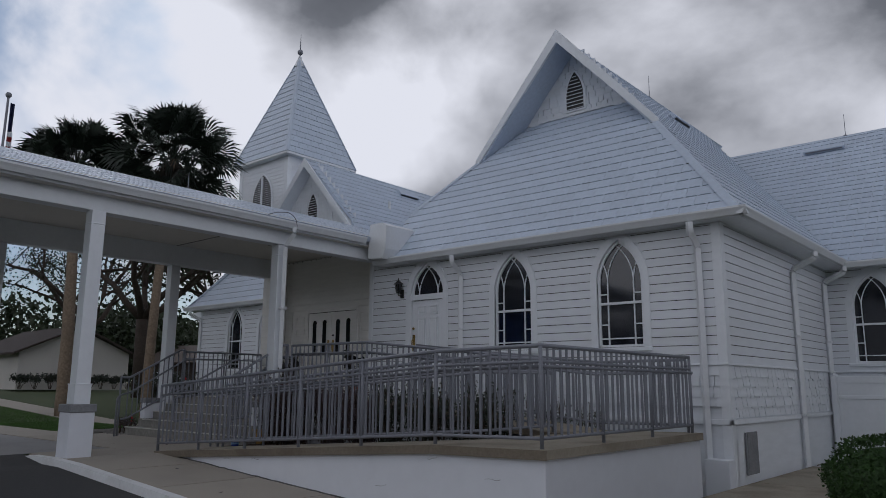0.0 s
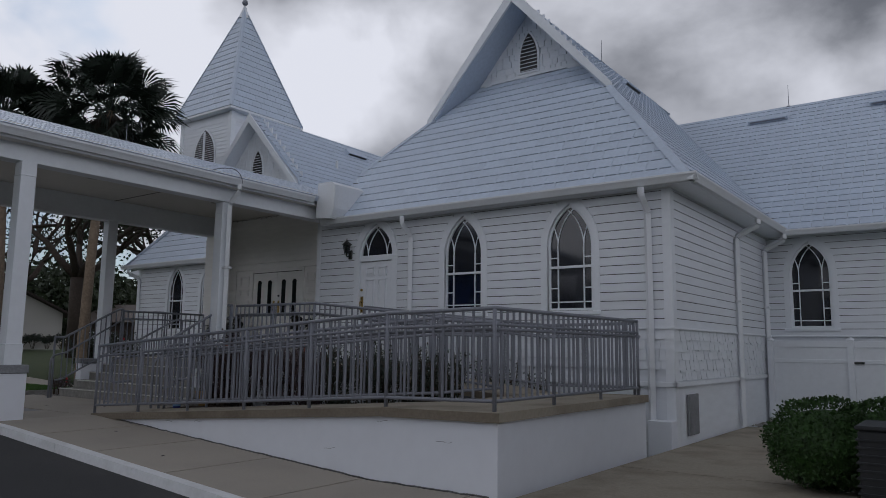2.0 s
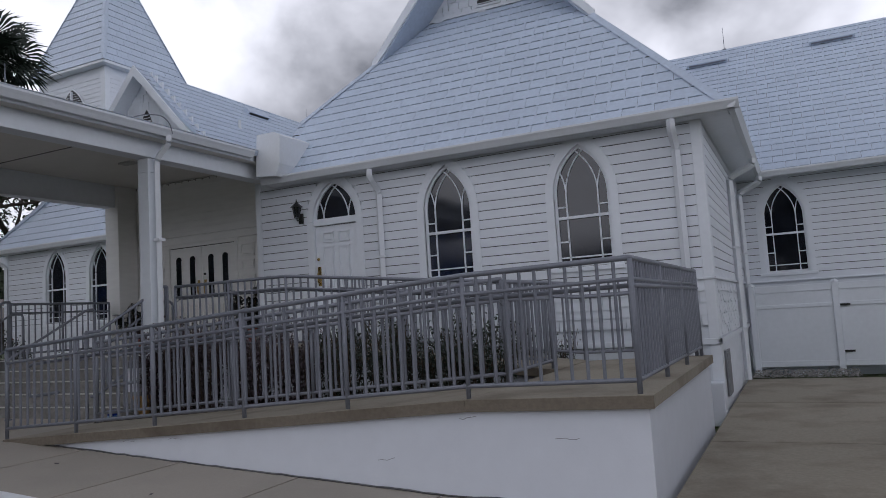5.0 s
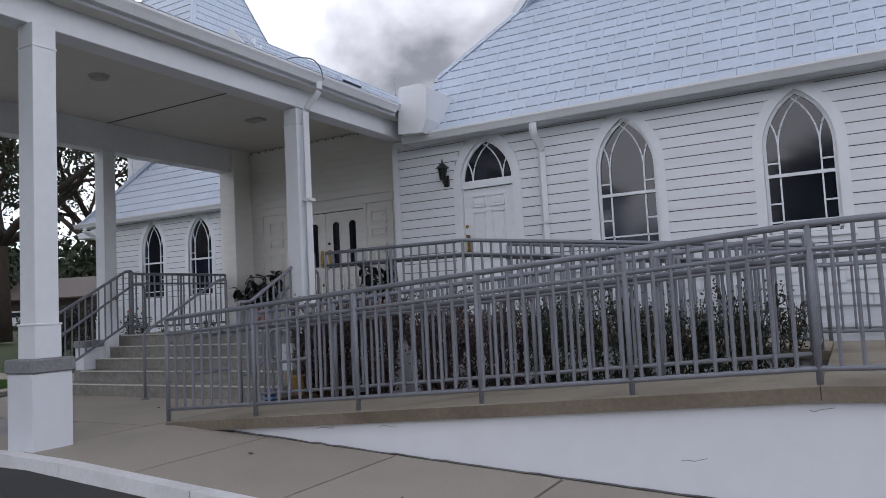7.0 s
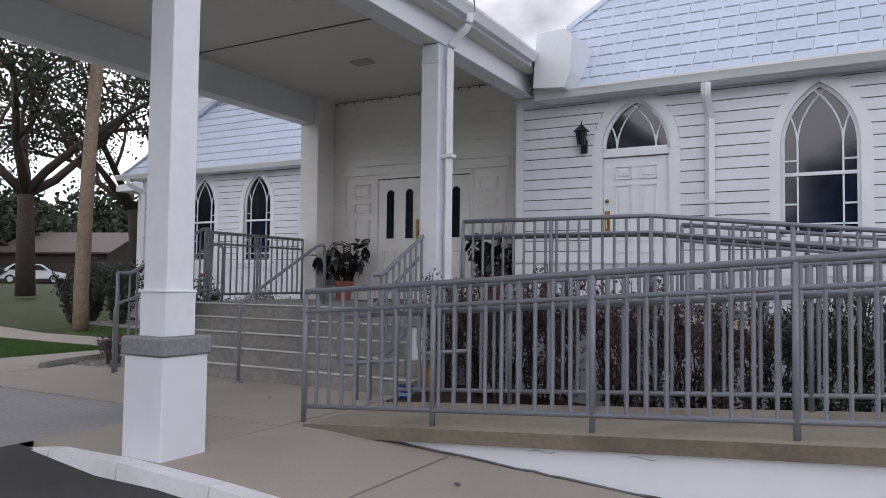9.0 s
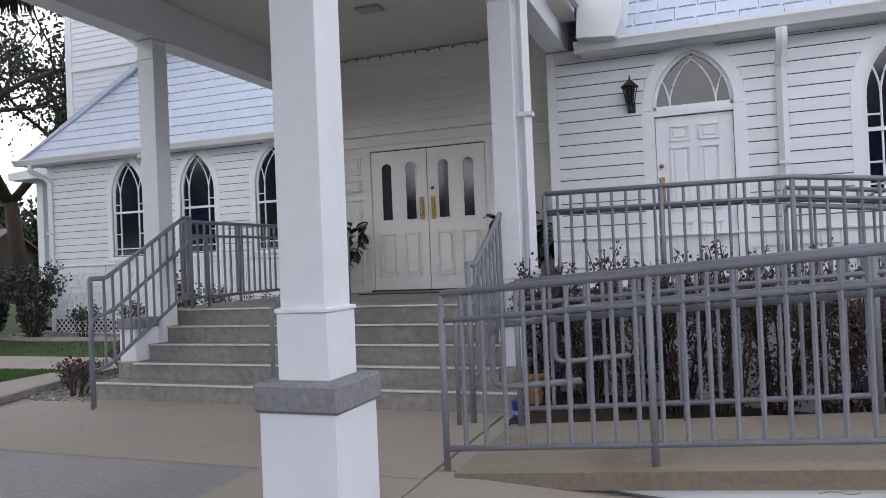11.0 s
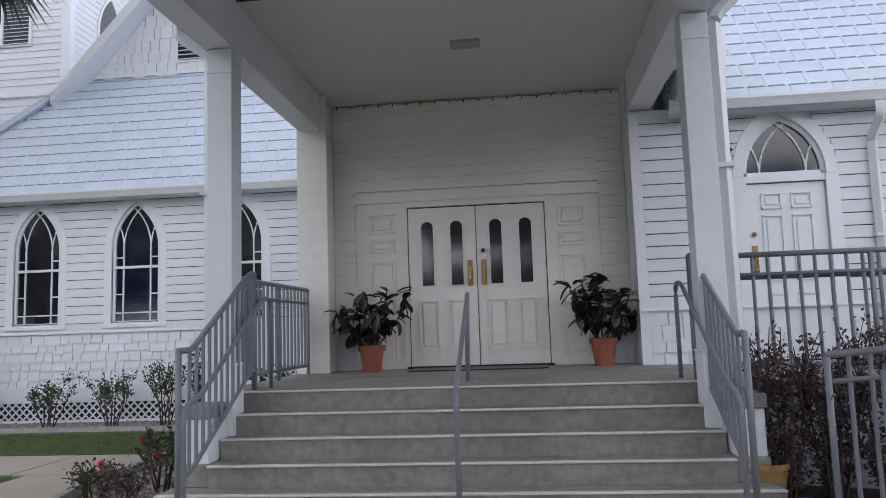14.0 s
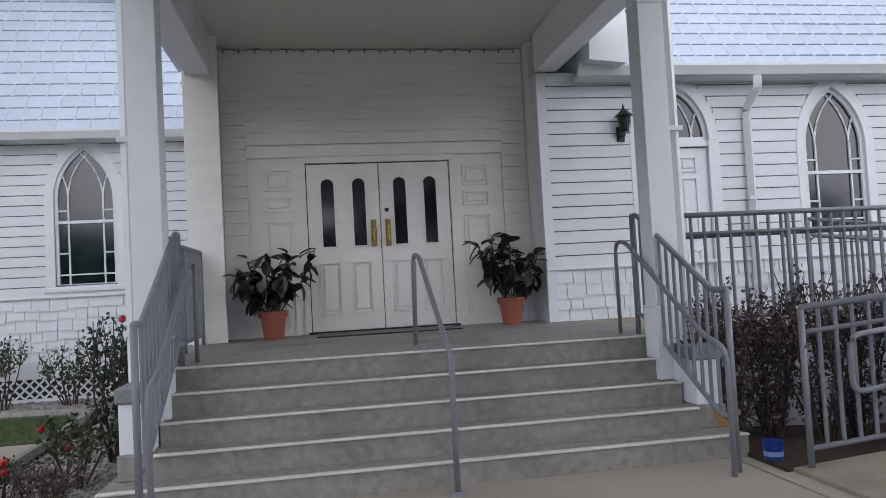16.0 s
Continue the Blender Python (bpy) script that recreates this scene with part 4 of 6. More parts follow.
def build_porch():
    wb = tagged(part("wall_porch", bx(-1.92, RX0, 0.0, 0.25, PORCH - 0.5, 4.7), PORCHW), "white panelled wall behind the entrance doors", "wall", kind="structure")
    wl = tagged(part("wall_porch_left", bx(-2.24, -1.92, FY + 0.05, LY + 0.3, PORCH - 0.5, 4.7), PORCHW), "white side wall of the porch", "wall", kind="structure")
    wr = tagged(part("wall_porch_right", bx(RX0 - 0.001, RX0 + 0.25, FY + 0.25, 0.24, PORCH - 0.5, 4.7), PORCHW), "white side wall of the porch", "wall", kind="structure")
    part("pilaster", bx(-2.26, -1.86, FY, FY + 0.05, PORCH, 4.5, 0.006), PORCHW, wl)
    for a, b in ((-1.91, -1.62), (1.62, 1.96)):
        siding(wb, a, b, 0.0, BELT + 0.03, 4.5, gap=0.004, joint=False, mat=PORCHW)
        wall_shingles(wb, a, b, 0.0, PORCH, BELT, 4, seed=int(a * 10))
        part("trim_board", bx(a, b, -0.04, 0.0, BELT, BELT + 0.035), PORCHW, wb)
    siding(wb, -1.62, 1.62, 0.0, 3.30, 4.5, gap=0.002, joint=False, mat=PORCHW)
    fl = tagged(part("floor_porch", bx(-2.3, 2.3, STEP_Y + 4 * TREAD, 0.0, PORCH - 0.35, PORCH), STEP), "grey concrete porch floor", "floor", kind="structure")
    part("edge", bx(PX0 + 0.02, PX1 - 0.02, STEP_Y + 4 * TREAD - 0.022, STEP_Y + 4 * TREAD + 0.03, PORCH - 0.014, PORCH + 0.004, 0.006), NOSE, fl)
    st = tagged(empty("stairs", 0.0, STEP_Y, 0), "five worn grey concrete steps with pale nosings", "stairs", kind="structure")
    for i in range(4):
        y, z = STEP_Y + TREAD * i, 0.05 + RISE * (i + 1)
        xa, xb = (PX0 - 0.31, PX1 + 0.26) if i == 0 else (PX0, PX1)
        s = part("step", bx(xa, xb, y - STEP_Y, 1.3, -0.05 if i == 0 else z - RISE - 0.01, z, 0.008), STEP, st)
        part("nosing", bx(xa, xb, y - STEP_Y - 0.022, y - STEP_Y + 0.035, z - 0.014, z + 0.004, 0.006), NOSE, s, "pale worn step edge")
    return wb


wall_porch = build_porch()


def panel_rects(bm, rects, y, d=0.02):
    """Raised panels with a sunk border."""
    for x0, x1, z0, z1 in rects:
        for a, b, c, e in ((x0, x1, z0, z0 + 0.016), (x0, x1, z1 - 0.016, z1), (x0, x0 + 0.016, z0, z1), (x1 - 0.016, x1, z0, z1)):
            box(bm, a, b, y - d, y + 0.01, c, e)
        box(bm, x0 + 0.045, x1 - 0.045, y - d * 0.7, y, z0 + 0.045, z1 - 0.045, bevel=0.008)


def build_doors():
    fr = tagged(empty("door_1", 0, 0, PORCH), "white double entrance doors with narrow arched lights, closed", "door", kind="structure")
    for x in (-0.985, 0.915):
        part("jamb", bx(x, x + 0.07, -0.05, 0.0, 0, 2.14), PORCHW, fr)
    part("head", bx(-1.62, 1.62, -0.06, 0.0, 2.21, 2.36, 0.005), PORCHW, fr)
    part("head", bx(-0.985, 0.985, -0.05, 0.0, 2.135, 2.21), PORCHW, fr)
    part("threshold", bx(-0.95, 0.95, -0.09, 0.0, 0, 0.03), BLACK, fr)
    for s, x0, x1 in ((-1, -0.903, -0.006), (1, 0.006, 0.903)):
        leaf = part("door_leaf", bx(x0, x1, -0.03, -0.004, 0.03, 2.118, 0.003), PORCHW, fr)
        # Black backing plate paints the shadow line round the leaf.
        part("gap", bx(x0 - (0.011 if s < 0 else 0.005), x1 + (0.005 if s < 0 else 0.011), -0.003, -0.001, 0.03, 2.134), BLACK, leaf)
        cx = (x0 + x1) / 2
        for k in (-1, 1):
            lx = cx + k * 0.195
            zz0, zz1 = 1.08, 1.93
            part("pane", solid([(lx + 0.08 * math.cos(a), -0.0375, zz1 - 0.08 + 0.08 * math.sin(a)) for a in [math.pi * i / 10 for i in range(11)]] + [(lx - 0.08, -0.0375, zz0), (lx + 0.08, -0.0375, zz0)], (0, 0.002, 0)), GLASS, leaf, "dark narrow arched glass")
            for part_x in (lx - 0.09, lx + 0.078):
                part("bead", bx(part_x, part_x + 0.012, -0.045, -0.036, zz0 - 0.01, zz1 - 0.08), PORCHW, leaf)
            part("bead", bx(lx - 0.09, lx + 0.09, -0.045, -0.036, zz0 - 0.014, zz0), PORCHW, leaf)
            bm = bmesh.new()
            panel_rects(bm, [(lx - 0.13, lx + 0.13, 0.24, 0.88)], -0.036)
            part("panel", bm, PORCHW, leaf)
        hx = x1 - 0.085 if s < 0 else x0 + 0.085
        plate = part("push_plate", bx(hx - 0.035, hx + 0.035, -0.041, -0.036, 1.06, 1.40, 0.001), BRASS, leaf, "brass push plate")
        part("pull", pipe(bend([(hx, -0.04, 1.12), (hx, -0.085, 1.12), (hx, -0.085, 1.34), (hx, -0.04, 1.34)], 0.03), 0.009, 6), BRASS, plate)
    bm = bmesh.new()
    bmesh.ops.create_cone(bm, cap_ends=True, segments=12, radius1=0.028, radius2=0.024, depth=0.02, matrix=Matrix.Translation((0.085, -0.045, 1.52)) @ Matrix.Rotation(math.pi / 2, 4, "X"))
    part("lock", bm, BLACK, fr)
    # fixed side panels
    for s in (-1, 1):
        pn = part("side_panel", bx(min(s * 0.985, s * 1.56), max(s * 0.985, s * 1.56), -0.025, 0.0, 0, 2.21), PORCHW, fr)
        bm = bmesh.new()
        c = s * 1.25
        panel_rects(bm, [(c - 0.17, c + 0.17, 0.12, 0.62), (c - 0.17, c + 0.17, 0.74, 1.42), (c - 0.17, c + 0.17, 1.54, 1.72), (c - 0.17, c + 0.17, 1.80, 2.06)], -0.026)
        part("panel", bm, PORCHW, pn)
    mat = tagged(part("door_mat", bx(-0.85, 0.85, -0.75, -0.12, 0, 0.014, 0.004), BLACK), "dark flat door mat on the porch floor", "door mat")
    mat.location.z = PORCH

    d2 = tagged(empty("door_2", DOOR_R[0], FY, PORCH), "white six-panel side door under a pointed fanlight, closed", "door", kind="structure")
    leaf = part("door_leaf", bx(-0.455, 0.455, 0.02, 0.06, 0.02, 2.12, 0.003), TRIM, d2)
    bm = bmesh.new()
    panel_rects(bm, [(a, b, z0, z1) for a, b in ((-0.29, -0.055), (0.055, 0.29)) for z0, z1 in ((0.2, 0.8), (0.95, 1.735), (1.81, 2.0))], 0.02)
    part("panel", bm, TRIM, leaf)
    bm = bmesh.new()
    bmesh.ops.create_uvsphere(bm, u_segments=10, v_segments=6, radius=0.03, matrix=Matrix.Translation((-0.40, -0.005, 1.51)))
    part("lock", bm, BRASS, leaf, smooth=True)
    pl = part("handle_plate", bx(-0.435, -0.365, 0.008, 0.02, 1.02, 1.37), BRASS, leaf, "tarnished brass handle plate")
    part("handle", pipe(bend([(-0.40, 0.01, 1.06), (-0.40, -0.05, 1.08), (-0.40, -0.05, 1.26), (-0.40, 0.01, 1.28)], 0.03), 0.01, 6), BRASS, pl)
    for x in (-0.61, 0.462):
        part("jamb", bx(x, x + 0.148, -0.035, 0.06, 0, 2.207), TRIM, d2)
    part("head", bx(-0.461, 0.461, -0.02, 0.06, 2.132, 2.21), TRIM, d2)
    # Black backing plate paints the shade behind the side door's edges.
    part("gap", bx(-0.461, 0.461, 0.061, 0.066, 0.0, 2.14), BLACK, d2)
    gothic_window("window_7", "pointed fanlight with crossing white bars over a door", DOOR_R[0], 0.95, 3.13, 3.16, 3.86, FY, 3.16, GLASS, sill=False, door=True)


build_doors()


def build_canopy():
    """The porte-cochere: ceiling, beams, low roof and gutters."""
    c = tagged(empty("canopy"), "long white porte-cochere roof with gutters", "canopy", kind="structure")
    x0, x1, y0 = -2.3, 2.33, -14.2
    tagged(part("ceiling", bx(x0, x1, y0, 0.0, 4.52, 4.6), CEIL), "plain off-white board ceiling of the porch", "ceiling", kind="structure")
    for x in (x0 + 0.08, x1 - 0.36):
        part("beam", bx(x, x + 0.28, y0, FY - 0.002, 4.04, 4.52, 0.006), TRIM, c)
    part("beam", bx(x0, x1, y0, y0 + 0.25, 4.04, 4.52), TRIM, c)
    for x, s in ((x0, -1), (x1, 1)):
        part("fascia", bx(min(x + s * 0.11, x + s * 0.14), max(x + s * 0.11, x + s * 0.14), y0, -1.2, 4.31, 4.50, 0.004), TRIM, c)
        part("soffit", bx(min(x - s * 0.08, x + s * 0.11), max(x - s * 0.08, x + s * 0.11), y0, -0.9, 4.31, 4.335), CEIL, c)
        gutter(c, (x + s * 0.14, y0, 4.345), (x + s * 0.14, -1.3, 4.345), (s, 0, 0))
    xm = (x0 + x1) / 2
    for s, x in ((-1, x0 - 0.22), (1, x1 + 0.22)):
        roof_plane(c, [(x, y0, 4.50), (x, 0.6, 4.50), (xm, 0.6, 5.42), (xm, y0, 5.42)] if s > 0 else [(x, 0.6, 4.50), (x, y0, 4.50), (xm, y0, 5.42), (xm, 0.6, 5.42)], 0.48, 0.27, False, seed=40 + s, lip=0.006, lap=0.004)
    part("gable_end", solid([(x0, y0 + 0.02, 4.5), (x1, y0 + 0.02, 4.5), (xm, y0 + 0.02, 5.32)], (0, 0.1, 0)), TRIM, c)
    # white metal cricket where the canopy meets the wing's eaves
    bm = solid([(2.47, -1.15, 4.02), (2.93, -1.15, 3.98), (3.02, -1.15, 4.2), (3.05, -1.15, 4.72), (2.92, -1.15, 4.80), (2.52, -1.15, 4.80)], (0, 1.7, 0))
    part("cricket", bm, GUTTER, c, "white folded metal box at the eaves")
    for x, y in ((0.08, -1.95), (0.12, -5.0)):
        v = part("ceiling_light", bx(-0.16, 0.16, -0.1, 0.1, -0.035, 0.0, 0.006) if y > -2 else pipe([(0, 0, -0.05), (0, 0, -0.03), (0, 0, 0.0)], 0.1, 20, 0.14), FITTING, None)
        v.location = (x, y, 4.52)
        tagged(v, "small flat white ceiling fitting", "ceiling light", group="ceiling lights")
    part("ceiling_joint", bx(x0 + 0.28, x1 - 0.28, -3.37, -3.345, 4.512, 4.519), BLACK, c)
    rod(xm, -4.3, 5.42, 0.4)
    wire = tagged(empty("cable", 2.6, -3.6, 4.5), "short loop of grey cable over the gutter", "cable")
    part("loop", pipe(bend([(-0.25, -0.35, 0.02), (-0.1, -0.15, 0.12), (0.02, 0.1, 0.14), (0.04, 0.25, 0.04), (0.03, 0.3, -0.12)], 0.1), 0.009, 6), RAIL, wire)
    bulbs = tagged(empty("string_lights", 0, -0.05, 4.49), "thin string of small lights along the wall top", "string lights")
    part("wire", pipe([(-1.9 + 0.096 * i, 0, 0.012 * math.sin(i * 1.7)) for i in range(40)], 0.004, 5), BLACK, bulbs)
    for i in range(20):
        part("bulb", pipe([(-1.85 + 0.195 * i, 0, 0.0), (-1.85 + 0.195 * i, 0, -0.04)], 0.009, 6, 0.005), BLACK, bulbs)


build_canopy()


def column(x, y, z0, label):
    c = tagged(empty("column", x, y, z0), label, "column", group="porch columns")
    part("base", bx(-0.195, 0.195, -0.195, 0.195, -0.12, 0.69, 0.008), STUCCO, c)
    part("cap", bx(-0.215, 0.215, -0.215, 0.215, 0.69, 0.82, 0.014), CAPM, c, "grey rough cap stone")
    part("casing", bx(-0.13, 0.13, -0.13, 0.13, 0.82, 1.12, 0.004), TRIM, c)
    part("bead", bx(-0.137, 0.137, -0.137, 0.137, 1.12, 1.14, 0.004), TRIM, c)
    part("shaft", bx(-0.116, 0.116, -0.116, 0.116, 1.12, 4.03 - z0, 0.004), TRIM, c)
    part("neck", bx(-0.124, 0.124, -0.124, 0.124, 3.80 - z0, 3.82 - z0, 0.004), TRIM, c)
    return c


for x, y in ((2.22, -7.18), (-2.17, -7.18), (2.2, -13.7), (-2.17, -13.7)):
    column(x, y, 0.05, "square white column on a stuccoed pedestal with grey cap")


def step_column(x, s):
    """A column with a low capped pier before it that flanks the steps."""
    c = tagged(empty("column", x, -3.34, 0.05), "square white column with a low grey-capped pier flanking the steps", "column", group="porch columns")
    a, b = (-0.005, 0.215) if s > 0 else (-0.15, 0.07)
    part("plinth", bx(a - 0.015, b + 0.015, -0.51, -0.13, 0.174, 0.355, 0.008), STEP, c, "grey concrete plinth")
    part("pier", bx(a, b, -0.49, -0.13, 0.355, 0.71, 0.006), STUCCO, c)
    part("cap", bx(a - 0.02, b + 0.02, -0.515, -0.13, 0.71, 0.82, 0.012), CAPM, c, "grey rough cap stone")
    part("casing", bx(-0.125, 0.125, -0.125, 0.125, 0.0, 1.12, 0.004), TRIM, c)
    part("bead", bx(-0.134, 0.134, -0.134, 0.134, 1.12, 1.14, 0.004), TRIM, c)
    part("shaft", bx(-0.114, 0.114, -0.114, 0.114, 1.14, 3.98, 0.004), TRIM, c)
    part("neck", bx(-0.122, 0.122, -0.122, 0.122, 3.75, 3.77, 0.004), TRIM, c)


step_column(2.13, 1)
step_column(-2.06, -1)


# ---------------------------------------------------------------- ramp and landing
def build_ramp():
    ramp = tagged(empty("ramp"), "concrete access ramp on white stuccoed walls", "ramp", kind="structure")

    def deck(pts_lo, pts_hi, name="deck"):
        """Decks between two edges given as lists of (x, y, z)."""
        bm = bmesh.new()
        n = len(pts_lo)
        a = [bm.verts.new(p) for p in pts_lo]
        b = [bm.verts.new(p) for p in pts_hi]
        a2 = [bm.verts.new(Vector(p) - Vector((0, 0, 0.10))) for p in pts_lo]
        b2 = [bm.verts.new(Vector(p) - Vector((0, 0, 0.10))) for p in pts_hi]
        for i in range(n - 1):
            bm.faces.new((a[i], a[i + 1], b[i + 1], b[i]))
            bm.faces.new((a2[i], b2[i], b2[i + 1], a2[i + 1]))
            bm.faces.new((a[i], a2[i], a2[i + 1], a[i + 1]))
            bm.faces.new((b[i], b[i + 1], b2[i + 1], b2[i]))
        bm.faces.new((a[0], b[0], b2[0], a2[0]))
        bm.faces.new((a[-1], a2[-1], b2[-1], b[-1]))
        bmesh.ops.recalc_face_normals(bm, faces=bm.faces)
        ob = part(name, bm, DECK, ramp, "weathered brown-grey concrete slab")
        for line, side in ((pts_lo, -1), (pts_hi, 1)):
            for p, q in zip(line, line[1:]):
                lip = [Vector(p) + Vector((0, 0, k)) for k in (-0.004, -0.104)]
                far = [Vector(q) + Vector((0, 0, k)) for k in (-0.104, -0.004)]
                part("slab_edge", solid(lip + far, (0, side * 0.006, 0)), SLAB_EDGE, ob, "dark weathered slab edge")
        return ob

    z0, z1 = 0.075, 0.525
    ry, bx1 = ramp_y(0), 10.23
    deck([(2.4, ry, z0), (8.63, ry, z1)], [(2.4, -4.6, z0), (8.63, -4.6, z1)])
    deck([(8.635, ry, z1), (bx1, ry, z1 + 0.03)], [(8.635, -1.78, z1), (bx1, -1.78, z1 + 0.03)])
    deck([(4.6, -3.2, PORCH), (8.625, -3.2, z1 + 0.01)], [(4.6, -1.78, PORCH), (8.625, -1.78, z1 + 0.01)])
    deck([(2.31, -3.2, PORCH), (4.595, -3.2, PORCH)], [(2.31, FY - 0.06, PORCH), (4.595, FY - 0.06, PORCH)])

    def skirt(p, q, zt0, zt1, zb, inset):
        """A stuccoed wall from p to q under the deck."""
        p, q = Vector((*p, 0)), Vector((*q, 0))
        d = (q - p).normalized()
        n = Vector((-d.y, d.x, 0))
        a, b = p + n * inset, q + n * inset
        bm = solid([Vector((a.x, a.y, zb)), Vector((b.x, b.y, zb)), Vector((b.x, b.y, zt1 - 0.095)), Vector((a.x, a.y, zt0 - 0.095))], n * 0.16)
        return part("wall_face", bm, STUCCO, ramp, "white stuccoed ramp wall")

    skirt((2.9, ry), (8.63, ry), z0 + 0.03, z1, -0.9, 0.05)
    skirt((8.63, ry), (bx1 - 0.05, ry), z1, z1 + 0.03, -0.9, 0.05)
    skirt((bx1, ry + 0.06), (bx1, -1.78), z1 + 0.03, z1 + 0.03, -0.9, 0.05)
    skirt((bx1 - 0.05, -1.78), (8.65, -1.78), z1, z1, -0.9, 0.05)
    skirt((4.6, -3.2), (8.63, -3.2), PORCH, z1, -0.9, 0.05)
    skirt((2.31, -3.2), (4.6, -3.2), PORCH, PORCH, -0.9, 0.05)
    skirt((8.63, -1.78), (4.6, -1.78), z1, PORCH, -0.9, 0.05)
    rnd = random.Random(12)
    foot = [(3.0 + 0.12 * i, ry + 0.045 - 0.012 * rnd.random(), gz(3.0 + 0.12 * i) + 0.004 + 0.01 * rnd.random()) for i in range(60)]
    part("wall_foot_crack", pipe(foot, 0.009, 4), JOINT, ramp, "dark crumbling joint at the foot of the wall")
    rnd = random.Random(8)
    for x, z in ((5.1, 0.12), (6.9, 0.30), (8.55, 0.36), (9.4, 0.2), (7.7, -0.02), (4.4, 0.08)):
        pts = [(x, ry + 0.049, z)]
        for k in range(5):
            pts.append((pts[-1][0] + rnd.uniform(0.02, 0.06), ry + 0.049, pts[-1][2] + rnd.uniform(-0.012, 0.014)))
        part("crack", pipe(pts, 0.0022, 4), CAPM, ramp, "fine dark crack in the stucco")
    return ramp


build_ramp()


def railing(name, label, line, post_every=1.25, height=1.05, loop_start=False, hand=None):
    """A welded pipe railing along the points of line (x, y, foot height): posts, two top rails, a bottom rail, thin balusters."""
    pts = [Vector(p) for p in line]
    o = pts[0].copy()
    th = tagged(empty(name, *o), label, "railing", group="grey railings")
    up = Vector((0, 0, 1))
    rel = [p - o for p in pts]
    part("top_rail", pipe(bend([p + up * height for p in rel], 0.05), 0.024, 8), RAIL, th, smooth=True)
    part("mid_rail", pipe(bend([p + up * (height - 0.17) for p in rel], 0.05), 0.018, 8), RAIL, th, smooth=True)
    part("bottom_rail", pipe(bend([p + up * 0.11 for p in rel], 0.05), 0.02, 8), RAIL, th, smooth=True)
    for i, (a, b) in enumerate(zip(rel, rel[1:])):
        flat = Vector((b.x - a.x, b.y - a.y, 0)).length
        n = max(1, round(flat / post_every))
        for k in range(n + 1):
            if k == 0 and i > 0:
                continue
            p = a.lerp(b, k / n)
            part("post", pipe([p - up * 0.02, p + up * (height - 0.01)], 0.0225, 8), RAIL, th, smooth=True)
        m = max(2, round(flat / 0.132))
        for k in range(1, m):
            if abs((k / m * n) - round(k / m * n)) < 0.02:
                continue
            p = a.lerp(b, k / m)
            part("baluster", pipe([p + up * 0.11, p + up * (height - 0.02)], 0.0155, 6), RAIL, th)
    if hand:
        d = Vector(hand)
        along = (rel[1] - rel[0]).normalized() * (0.62 if loop_start else 0.0)
        part("handrail", pipe(bend([p + up * 0.86 + d + (along if i == 0 else Vector()) for i, p in enumerate(rel)], 0.05), 0.02, 8), RAIL, th, smooth=True)
        for a, b in zip(rel, rel[1:]):
            n = max(1, round((b - a).length / post_every))
            for k in range(n + 1):
                p = a.lerp(b, k / n)
                part("bracket", pipe([p + up * 0.80, p + up * 0.84 + d], 0.008, 6), RAIL, th)
    if loop_start:
        d = (rel[1] - rel[0]).normalized()
        s = Vector(hand) if hand else Vector((0, 0, 0))
        part("loop", pipe(bend([rel[0] + d * 0.62 + up * 0.86 + s, rel[0] + d * 0.3 + up * 0.85 + s, rel[0] + d * 0.3 + up * 0.46 + s, rel[0] + d * 0.85 + up * 0.48 + s], 0.09), 0.02, 8), RAIL, th, smooth=True)
    return th


G_LABEL = "grey painted steel railing with thin upright bars"
RY = 0.1
RL = ramp_y(0) + RY
railing("ramp_railing", G_LABEL, [(2.32, RL, 0.085), (8.63, RL, 0.52), (10.11, RL, 0.55), (10.11, -1.86, 0.55)], height=1.08, hand=(0, 0.08, 0), loop_start=True)
railing("ramp_railing", G_LABEL, [(2.5, -4.66, 0.10), (8.55, -4.66, 0.52)], height=1.08, hand=(0, -0.08, 0), loop_start=True)
railing("ramp_railing", G_LABEL, [(2.42, -3.13, PORCH), (4.6, -3.13, PORCH), (8.55, -3.13, 0.53), (8.55, -4.66, 0.52)], hand=(0, 0.08, 0))
railing("ramp_railing", G_LABEL, [(4.65, -1.85, PORCH), (8.6, -1.85, 0.53), (10.05, -1.85, 0.55)], hand=(0, -0.08, 0))


